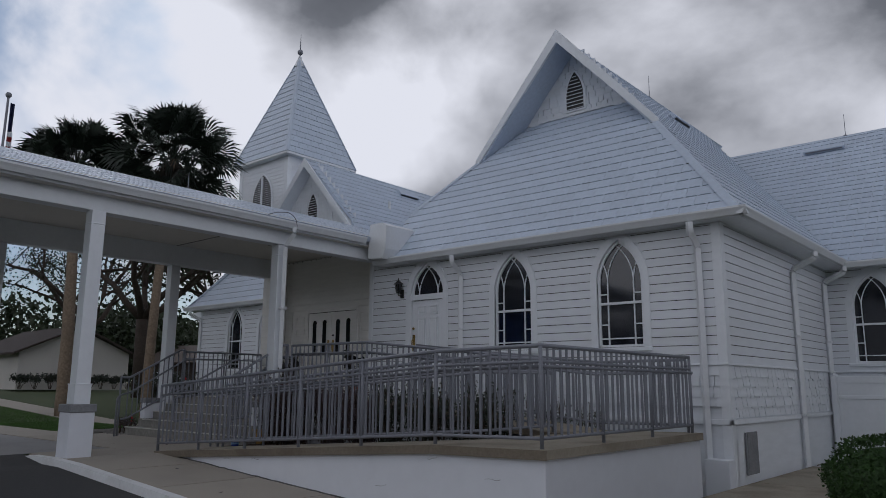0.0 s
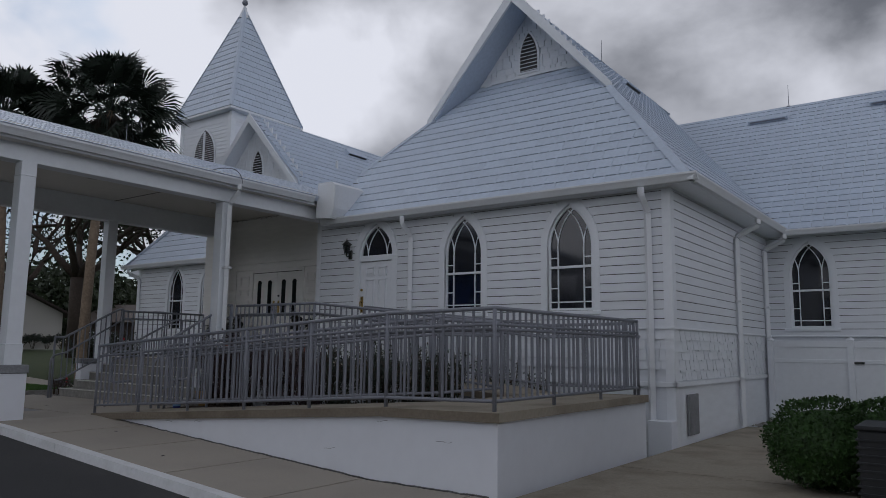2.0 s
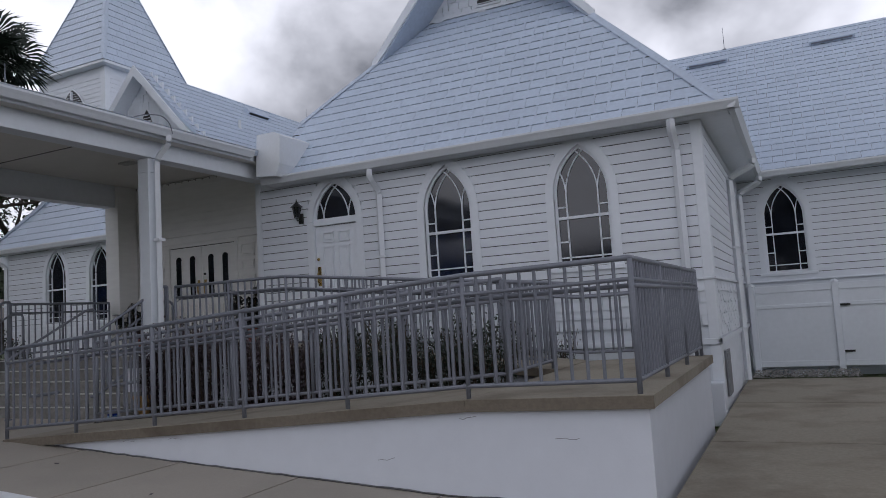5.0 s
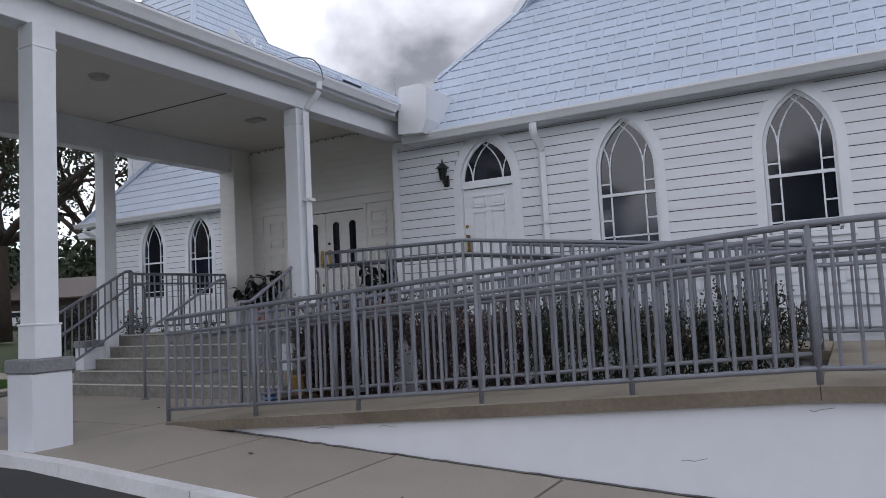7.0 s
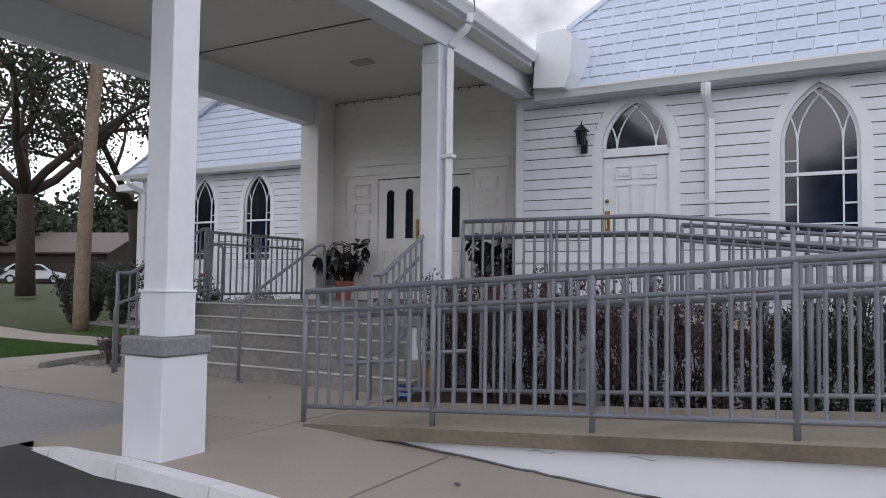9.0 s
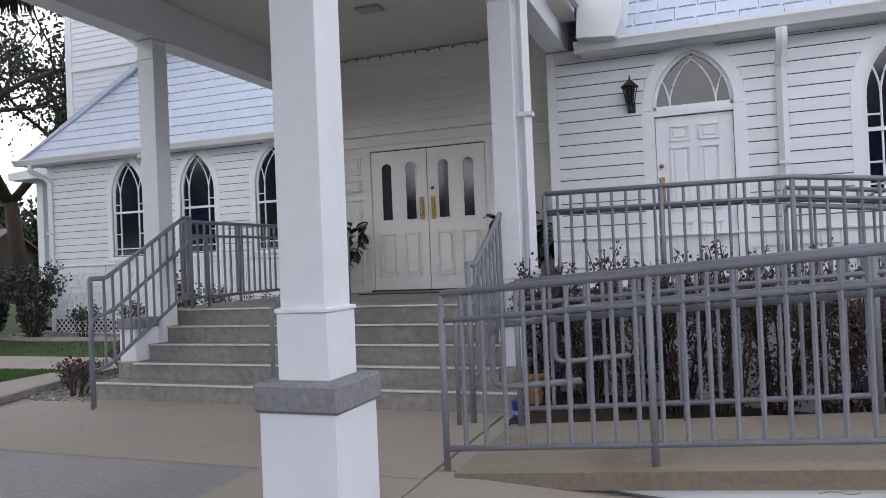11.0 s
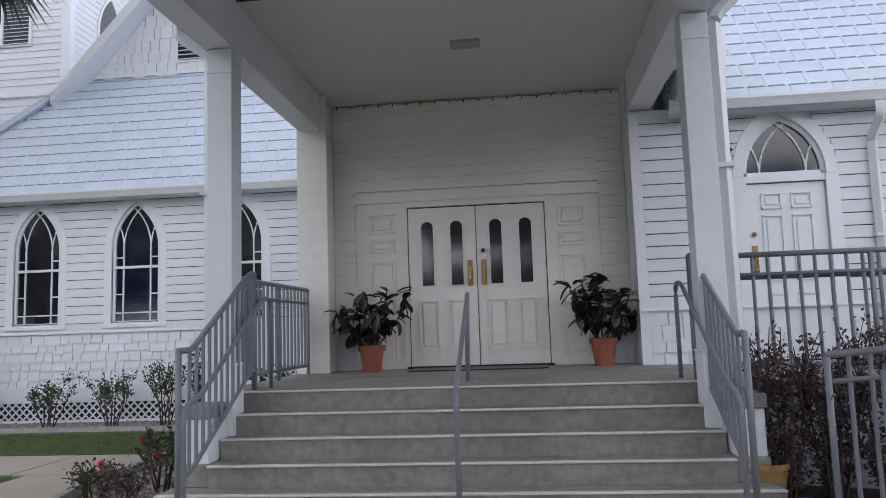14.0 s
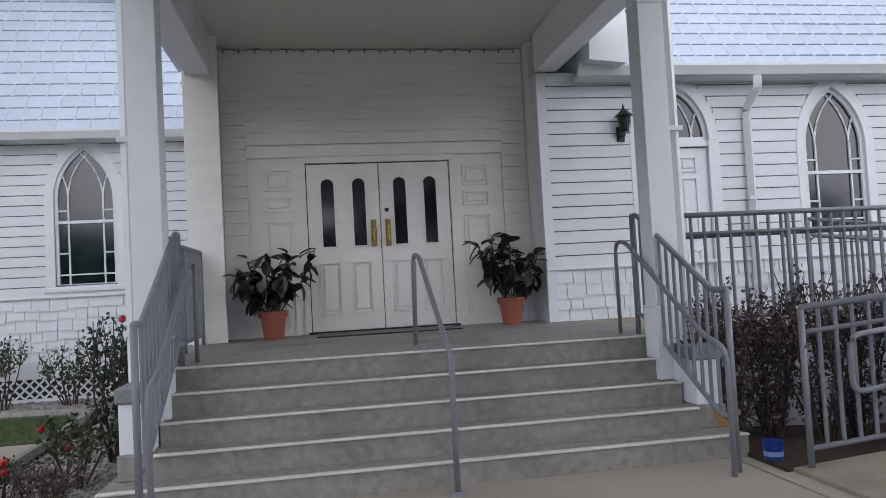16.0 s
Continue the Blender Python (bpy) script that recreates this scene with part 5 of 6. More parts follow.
def railing_stairs(x, s, label):
    """The railing at one side of the steps: short level start, slope, then level along the porch."""
    o = Vector((x, -4.48, 0.05))
    th = tagged(empty("stair_railing", *o), label, "railing", group="grey railings")
    up = Vector((0, 0, 1))
    h = 1.28
    top = [(0, 0, h), (0, 0.2, h), (0, 1.42, h + 0.67), (0, 1.52, h + 0.67)]
    low = [(0, 0.06, 0.36), (0, 0.2, 0.38), (0, 1.42, 1.05), (0, 1.52, 1.05)]
    part("top_rail", pipe(bend(top, 0.05), 0.024, 8), RAIL, th, smooth=True)
    part("bottom_rail", pipe(bend(low, 0.05), 0.02, 8), RAIL, th, smooth=True)
    part("post", pipe([(0, 0, -0.02), (0, 0, h)], 0.024, 8), RAIL, th, smooth=True)
    part("post", pipe([(0, 1.52, 0.86), (0, 1.52, h + 0.67)], 0.024, 8), RAIL, th, smooth=True)
    for i in range(1, 13):
        y = 0.06 + i * 0.118
        t = min(max((y - 0.2) / 1.22, 0), 1)
        part("baluster", pipe([(0, y, 0.37 + 0.68 * t), (0, y, h + 0.67 * t - 0.02)], 0.0145, 6), RAIL, th)
    d = -s * 0.09
    part("handrail", pipe(bend([(d, -0.1, -0.02), (d, -0.1, 0.88), (d, 0.2, 0.95), (d, 1.5, 1.72), (d, 1.72, 1.72), (d, 1.72, 0.87)], 0.12), 0.02, 8), RAIL, th, smooth=True)
    for y, z in ((0.25, 0.95), (1.2, 1.5)):
        part("bracket", pipe([(0, y, z - 0.03), (d, y, z)], 0.008, 6), RAIL, th)
    return th


railing_stairs(-1.93, -1, "grey steel stair railing with sloping bars and handrail")
railing_stairs(2.06, 1, "grey steel stair railing with sloping bars and handrail")
railing("porch_railing", G_LABEL, [(-1.95, -2.93, PORCH), (-2.12, -2.85, PORCH), (-2.12, -0.62, PORCH)])


def centre_rail():
    th = tagged(empty("centre_handrail", 0.08, -4.33, 0.05), "single grey pipe handrail in the middle of the steps", "handrail")
    part("pipe", pipe(bend([(0, 0, -0.02), (0, 0, 0.93), (0, 1.42, 1.68), (-0.02, 1.60, 1.70), (-0.04, 1.62, 0.86)], 0.06), 0.021, 8), RAIL, th, smooth=True)
    for y, z in ((0, 0), (1.62, 0.87)):
        bm = bmesh.new()
        bmesh.ops.create_cone(bm, cap_ends=True, segments=14, radius1=0.06, radius2=0.05, depth=0.02, matrix=Matrix.Translation((0, y, z + 0.01)))
        part("foot_plate", bm, RAIL, th)


centre_rail()


# ---------------------------------------------------------------- plants: makers
def leaf_cloud(pts, size, seed, long=1.6, droop=0.0):
    """A mesh of small bent leaves at the points."""
    rng = np.random.default_rng(seed)
    pts = np.asarray(pts, float)
    n = len(pts)
    d = rng.normal(size=(n, 3))
    d[:, 2] -= droop
    d /= np.linalg.norm(d, axis=1)[:, None]
    w = np.cross(d, rng.normal(size=(n, 3)))
    w /= np.linalg.norm(w, axis=1)[:, None]
    s = size * rng.uniform(0.6, 1.3, (n, 1))
    a, b = pts, pts + d * s * long
    mid = pts + d * s * long * 0.5 + np.cross(d, w) * s * 0.12
    verts = np.concatenate([a, mid + w * s * 0.5, b, mid - w * s * 0.5], 1).reshape(-1, 3)
    faces = np.arange(4 * n).reshape(-1, 4)
    me = bpy.data.meshes.new("leaves")
    me.from_pydata(verts.tolist(), [], faces.tolist())
    return me


def add_mesh(name, me, mat, parent=None, kind=""):
    me.materials.append(mat)
    ob = new(name, me)
    if parent is not None:
        ob.parent = parent
    if kind:
        ob["kind"] = kind
    return ob


def shrub(x, y, z, h, r, seed, leaf, label, n=700, size=0.035, flowers=None, group="shrubs", stems=9):
    """A twiggy shrub: forked stems and many small leaves along them."""
    rnd = random.Random(seed)
    th = tagged(empty("shrub", x, y, z), label, "shrub", group=group)
    bm, tips = bmesh.new(), []
    for i in range(stems):
        a = 2 * math.pi * (i + rnd.random() * 0.7) / stems
        rr = r * (0.35 + 0.65 * rnd.random())
        top = Vector((rr * math.cos(a), rr * math.sin(a), h * (0.72 + 0.3 * rnd.random())))
        base = Vector((0.06 * math.cos(a), 0.06 * math.sin(a), -0.05))
        mid = base.lerp(top, 0.45) + Vector((rnd.uniform(-0.08, 0.08), rnd.uniform(-0.08, 0.08), 0.05))
        tube(bm, [base, mid, top], 0.012, 5, 0.004)
        tips += [(mid, top)] + ([(base.lerp(mid, 0.2), mid)] * 3 if h > 1.1 else [])
        for k in range(4):
            s = mid.lerp(top, rnd.random() * 0.7)
            e = s + Vector((rnd.uniform(-1, 1) * r * 0.45, rnd.uniform(-1, 1) * r * 0.45, rnd.uniform(0.05, 0.3) * h))
            tube(bm, [s, e], 0.006, 4, 0.003)
            tips.append((s, e))
    part("woody_frame", bm, WOOD, th)
    pts = []
    for k in range(n):
        s, e = tips[k % len(tips)]
        p = s.lerp(e, rnd.random() ** 0.7)
        pts.append((p.x + rnd.gauss(0, 0.035), p.y + rnd.gauss(0, 0.035), max(0.05, p.z + rnd.gauss(0, 0.03))))
    add_mesh("foliage", leaf_cloud(pts, size, seed), leaf, th)
    if flowers is not None:
        for k in range(2):
            s, e = tips[rnd.randrange(len(tips))]
            bm = bmesh.new()
            bmesh.ops.create_icosphere(bm, subdivisions=1, radius=0.035, matrix=Matrix.Translation(e))
            part("flower", bm, flowers, th, "small bright red flower")
    return th


def limb(bm, p, d, length, r, depth, rnd, tips):
    """A crooked tapering branch that forks."""
    pts, q, dd = [p], p.copy(), d.copy()
    for i in range(4):
        dd = (dd + Vector((rnd.gauss(0, 0.16), rnd.gauss(0, 0.16), rnd.gauss(0.03, 0.10)))).normalized()
        q = q + dd * length / 4
        pts.append(q.copy())
    tube(bm, pts, r, 7 if depth > 1 else 5, r * 0.55)
    tips += [(pts[-2], pts[-1])] if depth < 2 else []
    if depth <= 0:
        tips.append((pts[1], pts[-1]))
        return
    for k in range(3 if depth > 1 else 4):
        s = pts[2 + (k % 3)]
        side = Vector((rnd.gauss(0, 1), rnd.gauss(0, 1), rnd.gauss(0.25, 0.5))).normalized()
        limb(bm, s, (dd * 0.6 + side * 0.8).normalized(), length * rnd.uniform(0.55, 0.8), r * 0.5, depth - 1, rnd, tips)


def oak(x, y, z, h, seed, label, leaves=9000, size=0.13, spread=1.0, group="oaks"):
    rnd = random.Random(seed)
    th = tagged(empty("tree", x, y, z - 0.1), label, "tree", group=group)
    bm, tips = bmesh.new(), []
    fork = h * 0.28
    lean = Vector((rnd.uniform(-0.3, 0.3), rnd.uniform(-0.3, 0.3), fork))
    tube(bm, [(0, 0, 0), lean * 0.5, lean], 0.026 * h, 10, 0.02 * h)
    for k in range(5):
        a = 2 * math.pi * (k + rnd.random() * 0.6) / 5
        d = Vector((math.cos(a) * spread, math.sin(a) * spread, 0.75 + 0.5 * rnd.random())).normalized()
        limb(bm, lean.copy(), d, h * 0.36, 0.014 * h, 2, rnd, tips)
    part("trunk", bm, OAKBARK, th, smooth=True)
    rng = np.random.default_rng(seed)
    pick = rng.integers(0, len(tips), leaves)
    s = np.array([list(tips[i][0]) for i in pick])
    e = np.array([list(tips[i][1]) for i in pick])
    pts = s + (e - s) * rng.uniform(0.1, 1.15, (leaves, 1)) + rng.normal(scale=0.045 * h, size=(leaves, 3)) * rng.uniform(0.2, 1, (leaves, 1))
    pts[:, 2] -= np.abs(rng.normal(scale=0.03 * h, size=leaves)) * (rng.random(leaves) < 0.35)
    add_mesh("crown", leaf_cloud(pts, size, seed, droop=0.5), LEAF_TREE, th)
    return th


def palm(x, y, z, h, seed, label, lean=(0.3, 0.2), r=0.2, crown=1.9):
    rnd = random.Random(seed)
    th = tagged(empty("palm_tree", x, y, z - 0.1), label, "palm tree", group="palms")
    top = Vector((lean[0], lean[1], h))
    bm = bmesh.new()
    steps = 16
    ring = [Vector((lean[0] * (i / steps) ** 2, lean[1] * (i / steps) ** 2, h * i / steps)) for i in range(steps + 1)]
    tube(bm, ring, r * 1.15, 12, r * 0.85)
    for v in bm.verts:
        v.co.x += rnd.gauss(0, 0.008)
        v.co.y += rnd.gauss(0, 0.008)
    part("trunk", bm, BARK, th, smooth=True)
    # hanging dry fronds under the crown
    bm = bmesh.new()
    for k in range(950):
        a, up = rnd.random() * 2 * math.pi, rnd.random()
        o = top + Vector((math.cos(a) * 0.2 - lean[0] * 0.2 * up, math.sin(a) * 0.2, -0.1 - 1.5 * up))
        out = (0.25 + 0.6 * rnd.random()) * (1.1 - 0.4 * up)
        e = o + Vector((math.cos(a) * out, math.sin(a) * out, -0.5 - 0.6 * rnd.random()))
        w = Vector((-math.sin(a), math.cos(a), 0)) * rnd.uniform(0.03, 0.06)
        mid = o.lerp(e, 0.5) + Vector((math.cos(a), math.sin(a), 0.3)) * 0.12
        bm.faces.new([bm.verts.new(q) for q in (o, mid + w, e, mid - w)])
    part("skirt", bm, THATCH, th, "hanging dry brown fronds")
    for k in range(78):
        a = k * 2.399 + rnd.random() * 0.3
        el = radians(85 - 135 * (k / 77) ** 0.9 + rnd.uniform(-8, 8))
        d = Vector((math.cos(a) * math.cos(el), math.sin(a) * math.cos(el), math.sin(el)))
        length = crown * rnd.uniform(0.42, 0.66)
        bm = bmesh.new()
        hub = top + d * length - Vector((0, 0, 0.12 * length))
        tube(bm, [top, top + d * length * 0.55, hub], 0.018, 4, 0.01)
        side = d.cross(Vector((0, 0, 1)))
        side = side.normalized() if side.length > 0.05 else Vector((1, 0, 0))
        side = Matrix.Rotation(rnd.uniform(-1.3, 1.3), 3, d) @ side
        nrm = side.cross(d)
        for j in range(30):
            t = radians(-105 + 210 * j / 29)
            ray = (d * math.cos(t) + side * math.sin(t)).normalized()
            ln = crown * 0.42 * (0.75 + 0.25 * math.cos(t)) * rnd.uniform(0.85, 1.1)
            mid = hub + ray * ln * 0.6 + nrm * (0.10 * ln if j % 2 else 0.02)
            tip = hub + ray * ln + Vector((0, 0, -0.2 * ln * rnd.uniform(0.6, 1.3)))
            w = nrm.cross(ray).normalized() * 0.045
            bm.faces.new([bm.verts.new(p) for p in (hub, mid + w, tip, mid - w)])
        part("frond", bm, LEAF_PALM, th)
    return th


def woods(name, label, x0, x1, y0, y1, h0, h1, n, seed, size=0.4):
    """A far belt of trees: trunks and an uneven mass of leaves."""
    rng = np.random.default_rng(seed)
    k = max(6, int(abs(x1 - x0 + y1 - y0) / 3.2))
    pts = []
    bm = bmesh.new()
    for i in range(k):
        f = (i + rng.random()) / k
        cx, cy, hh = x0 + (x1 - x0) * f, y0 + (y1 - y0) * f + rng.normal() * 1.5, rng.uniform(h0, h1)
        g = gz(cx)
        tube(bm, [(cx, cy, g - 0.3), (cx + rng.normal() * 0.4, cy, g + hh * 0.7)], 0.28, 6, 0.1)
        for c in range(9):
            o = np.array([cx, cy, g + hh * rng.uniform(0.25, 0.95)]) + rng.normal(scale=(2.0, 2.0, 0.4))
            pts.append(o + rng.normal(scale=(1.2, 1.2, 0.8), size=(n // (k * 9), 3)))
    pts = np.concatenate(pts)
    th = tagged(empty(name), label, "trees", kind="stuff")
    add_mesh("foliage", leaf_cloud(pts, size, seed, droop=0.4), LEAF_TREE, th, "stuff")
    part("trunks", bm, OAKBARK, th)["kind"] = "stuff"


RED = material("red_petal", (0.5, 0.02, 0.03), 0.5, bump=0)

# shrubs inside the ramp
rs = random.Random(77)
for i in range(16):
    x = 2.5 + i * 0.375
    green = x > 5.6
    shrub(x, -3.85 + rs.uniform(-0.3, 0.3), gz(x) + 0.03, rs.uniform(1.15, 1.5), rs.uniform(0.36, 0.5), 100 + i, LEAF_SHRUB if green else LEAF_RED,
          "leafy dark green shrub in the mulch bed" if green else "twiggy shrub with small reddish leaves in mulch", n=2400, size=0.026, stems=11)
for i in range(6):
    x = 5.0 + i * 0.62
    shrub(x, -1.25 + rs.uniform(-0.1, 0.1), gz(x) - 0.05, 1.3, 0.3, 140 + i, LEAF_SHRUB, "dark green shrub between ramp and wall", n=500, size=0.03)
# beside the steps and along the left wall
shrub(-2.62, -2.3, 0.05, 1.3, 0.24, 160, LEAF_SHRUB, "upright green shrub with red tips beside the steps", n=1300, size=0.03, flowers=RED)
shrub(-2.75, -3.1, 0.05, 0.55, 0.32, 161, LEAF_ROSE, "low rose bush with red flowers in gravel", n=500, size=0.028, flowers=RED)
shrub(-2.66, -4.0, 0.05, 0.36, 0.26, 162, LEAF_RED, "low brownish shrub at the foot of the steps", n=420, size=0.024, stems=10)
shrub(-3.1, -3.6, 0.05, 0.34, 0.28, 163, LEAF_ROSE, "low straggling rose in the gravel bed", n=320, size=0.026, stems=9, flowers=RED)
for i, (x, h) in enumerate(((-8.6, 0.7), (-7.2, 0.8), (-6.1, 0.85), (-5.2, 1.0), (-4.3, 0.8), (-3.4, 0.95), (-2.8, 0.8))):
    shrub(x, 1.75, 0.05, h, 0.4, 170 + i, LEAF_ROSE, "small rose bush against the wall shingles", n=600, size=0.032)
for i, (x, y, h, r) in enumerate(((-9.3, 1.1, 1.5, 0.65), (-10.3, 0.6, 1.3, 0.7), (-11.0, 1.6, 1.6, 0.7))):
    shrub(x, y, gz(x), h, r, 190 + i, LEAF_SHRUB, "dense green bush at the corner of the church", n=2600, size=0.05, stems=18)


LEAF_BUSH = material("box_leaf", (0.035, 0.09, 0.014), 0.6, vary=0.3, grain=9, piece=0.35, bump=0.05)


def boxwood():
    """The clipped round bushes at the side path."""
    rng = np.random.default_rng(5)
    for i, (x, y, rx, rz) in enumerate(((12.74, -3.05, 0.64, 0.98), (13.3, -2.9, 0.6, 0.98))):
        z = gz(x)
        th = tagged(empty("bush", x, y, z), "clipped dense dark green bush by the path", "bush", group="clipped bushes")
        v = rng.normal(size=(9000, 3))
        v /= np.linalg.norm(v, axis=1)[:, None]
        v *= rng.uniform(0.78, 1.0, (9000, 1)) ** 0.5
        lump = 1 + 0.06 * np.sin(v[:, 0] * 7 + i) * np.cos(v[:, 1] * 6) + 0.05 * np.sin(v[:, 2] * 9)
        pts = v * lump[:, None] * np.array([rx, rx, rz * 0.52]) + np.array([0, 0, rz * 0.5])
        pts = pts[pts[:, 2] > 0.02]
        add_mesh("foliage", leaf_cloud(pts, 0.026, i), LEAF_BUSH, th)
        bm = bmesh.new()
        bmesh.ops.create_icosphere(bm, subdivisions=3, radius=1.0, matrix=Matrix.Translation((0, 0, rz * 0.48)) @ Matrix.Diagonal((rx * 0.82, rx * 0.82, rz * 0.42, 1)))
        part("inner_growth", bm, LEAF_BUSH, th)
        part("stem", pipe([(0, 0, -0.05), (0, 0, 0.4)], 0.03, 6), WOOD, th)


boxwood()


def cycad(x, y):
    """A small spiky cycad: a short trunk and stiff arching fronds with many leaflets."""
    rnd = random.Random(31)
    th = tagged(empty("cycad", x, y, gz(x)), "small dark spiky cycad behind the clipped bushes", "cycad")
    part("trunk", pipe([(0, 0, -0.05), (0, 0, 0.55)], 0.1, 8, 0.08), OAKBARK, th)
    for k in range(14):
        a, reach = k * 2.4, rnd.uniform(0.35, 0.55)
        out, side = Vector((math.cos(a), math.sin(a), 0)), Vector((-math.sin(a), math.cos(a), 0))
        line = [Vector((0, 0, 0.5)) + out * reach * t + Vector((0, 0, 0.75 * t - 0.35 * t * t)) for t in (0, 0.25, 0.5, 0.75, 1.0)]
        bm = tube(bmesh.new(), line, 0.009, 4, 0.004)
        for j in range(18):
            f = 0.15 + 0.85 * j / 17
            i = min(3, int(f * 4))
            p = line[i].lerp(line[i + 1], f * 4 - i)
            for sgn in (-1, 1):
                tip = p + side * sgn * 0.16 * (1.15 - f) + out * 0.05 + Vector((0, 0, 0.03))
                bm.faces.new([bm.verts.new(q) for q in (p, p.lerp(tip, 0.5) + out * 0.012, tip, p.lerp(tip, 0.5) - out * 0.012)])
        part("frond", bm, LEAF_PALM, th)


cycad(13.5, -2.1)


def rubber_leaf():
    """One oval drooping leaf, its stalk at the origin, pointing along +x."""
    bm = bmesh.new()
    rows = []
    for i in range(6):
        t = i / 5
        w = 0.039 * math.sin(math.pi * min(1, t * 0.92 + 0.06)) ** 0.7
        z = 0.015 * t - 0.05 * t * t
        rows.append((bm.verts.new((0.135 * t, -w, z + 0.010)), bm.verts.new((0.135 * t, 0, z)), bm.verts.new((0.135 * t, w, z + 0.010))))
    for a, b in zip(rows, rows[1:]):
        bm.faces.new((a[0], b[0], b[1], a[1]))
        bm.faces.new((a[1], b[1], b[2], a[2]))
    me = mesh_of(bm, "leaf", LEAF_DARK)
    for p in me.polygons:
        p.use_smooth = True
    return me


LEAF_ME = rubber_leaf()


def potted_plant(x, y, seed):
    rnd = random.Random(seed)
    th = tagged(empty("potted_plant", x, y, PORCH), "dark-leaved plant in a terracotta pot on the porch", "potted plant", group="potted plants by the doors")
    bm = bmesh.new()
    prof = [(0.0, 0.0), (0.115, 0.0), (0.15, 0.26), (0.172, 0.26), (0.178, 0.33), (0.155, 0.33), (0.15, 0.29), (0.0, 0.29)]
    vs = [bm.verts.new((px, 0, pz)) for px, pz in prof]
    es = [bm.edges.new((a, b)) for a, b in zip(vs, vs[1:])]
    bmesh.ops.spin(bm, geom=vs + es, cent=(0, 0, 0), axis=(0, 0, 1), angle=2 * math.pi, steps=28, use_merge=True)
    bmesh.ops.recalc_face_normals(bm, faces=bm.faces)
    part("pot", bm, TERRA, th, "terracotta-coloured pot")
    part("soil", pipe([(0, 0, 0.292), (0, 0, 0.3)], 0.15, 16), MULCH, th)
    for k in range(9):
        a = k * 2 * math.pi / 9 + rnd.random() * 0.4
        rr = rnd.uniform(0.22, 0.58)
        top = Vector((rr * math.cos(a), rr * math.sin(a), rnd.uniform(0.66, 1.16)))
        base = Vector((0.05 * math.cos(a), 0.05 * math.sin(a), 0.28))
        line = [base, base.lerp(top, 0.45) + Vector((0.06 * math.cos(a), 0.06 * math.sin(a), 0.0)), top]
        part("stem", pipe(line, 0.011, 6, 0.007), WOOD, th)
        for j in range(17):
            p = line[1].lerp(top, (j - 3) / 13) if j > 2 else line[0].lerp(line[1], 0.68 + 0.1 * j)
            ob = new("leaf", LEAF_ME)
            ob.parent = th
            s = rnd.uniform(1.05, 1.55)
            ob.matrix_basis = Matrix.Translation(p) @ Euler((rnd.uniform(-0.5, 0.5), rnd.uniform(-0.7, 1.2), rnd.random() * 6.28)).to_matrix().to_4x4() @ Matrix.Diagonal((s, s, s, 1))


potted_plant(-1.35, -0.42, 1)
potted_plant(1.54, -0.42, 2)


# ---------------------------------------------------------------- fixtures
def lantern(x, y, z):
    th = tagged(empty("wall_lantern", x, y, z), "black iron wall lantern with glass sides", "wall lamp")
    part("back_plate", bx(-0.05, 0.05, -0.02, 0.035, -0.17, 0.02, 0.008), BLACK, th)
    part("arm", pipe(bend([(0, -0.02, -0.1), (0, -0.13, -0.13), (0, -0.13, -0.06)], 0.04), 0.011, 6), BLACK, th)
    for a in range(6):
        t = a * math.pi / 3
        part("cage_bar", pipe([(0.05 * math.cos(t), -0.13 + 0.05 * math.sin(t), -0.07), (0.085 * math.cos(t), -0.13 + 0.085 * math.sin(t), 0.13)], 0.006, 4), BLACK, th)
    bm = bmesh.new()
    bmesh.ops.create_cone(bm, cap_ends=True, segments=6, radius1=0.046, radius2=0.08, depth=0.19, matrix=Matrix.Translation((0, -0.13, 0.03)))
    part("glass", bm, GLASS, th, "smoky lantern glass")
    bm = bmesh.new()
    bmesh.ops.create_cone(bm, cap_ends=True, segments=6, radius1=0.12, radius2=0.02, depth=0.09, matrix=Matrix.Translation((0, -0.13, 0.175)))
    bmesh.ops.create_cone(bm, cap_ends=True, segments=6, radius1=0.018, radius2=0.004, depth=0.07, matrix=Matrix.Translation((0, -0.13, 0.25)))
    part("roof", bm, BLACK, th)


lantern(3.04, FY - 0.035, 3.3)

SP = "white metal downspout strapped to the wall"
ge = EAVE - 0.14
downspout([(4.77, -0.93, ge + 0.02), (4.77, -0.93, ge - 0.12), (4.77, FY - 0.075, ge - 0.33), (4.77, FY - 0.075, 0.2)], SP)
downspout([(9.86, -0.93, ge + 0.02), (9.86, -0.93, ge - 0.12), (9.86, FY - 0.085, ge - 0.33), (9.86, FY - 0.085, -0.22), (9.86, FY - 0.25, -0.27)], SP)
downspout([(10.72, 3.2, ge + 0.02), (10.72, 3.2, ge - 0.1), (RX1 + 0.085, 3.2, ge - 0.3), (RX1 + 0.085, 3.2, -0.28)], SP)
downspout([(10.72, 5.6, ge + 0.02), (10.72, 5.6, ge - 0.1), (RX1 + 0.085, 5.6, ge - 0.3), (RX1 + 0.085, 5.6, -0.28)], SP)
downspout([(-10.3, 2.0, ge), (-10.3, 2.0, ge - 0.12), (-10.1, LY - 0.075, ge - 0.33), (-10.1, LY - 0.075, 0.1)], SP)
downspout([(2.55, -3.3, 4.37), (2.55, -3.3, 4.24), (2.325, -3.34, 4.02), (2.325, -3.34, 0.3)], "white downspout beside the porch column", 0.09)
downspout([(-2.52, -3.3, 4.37), (-2.52, -3.3, 4.24), (-2.2, -3.34, 4.02), (-2.2, -3.34, 0.3)], "white downspout beside the porch column", 0.09)

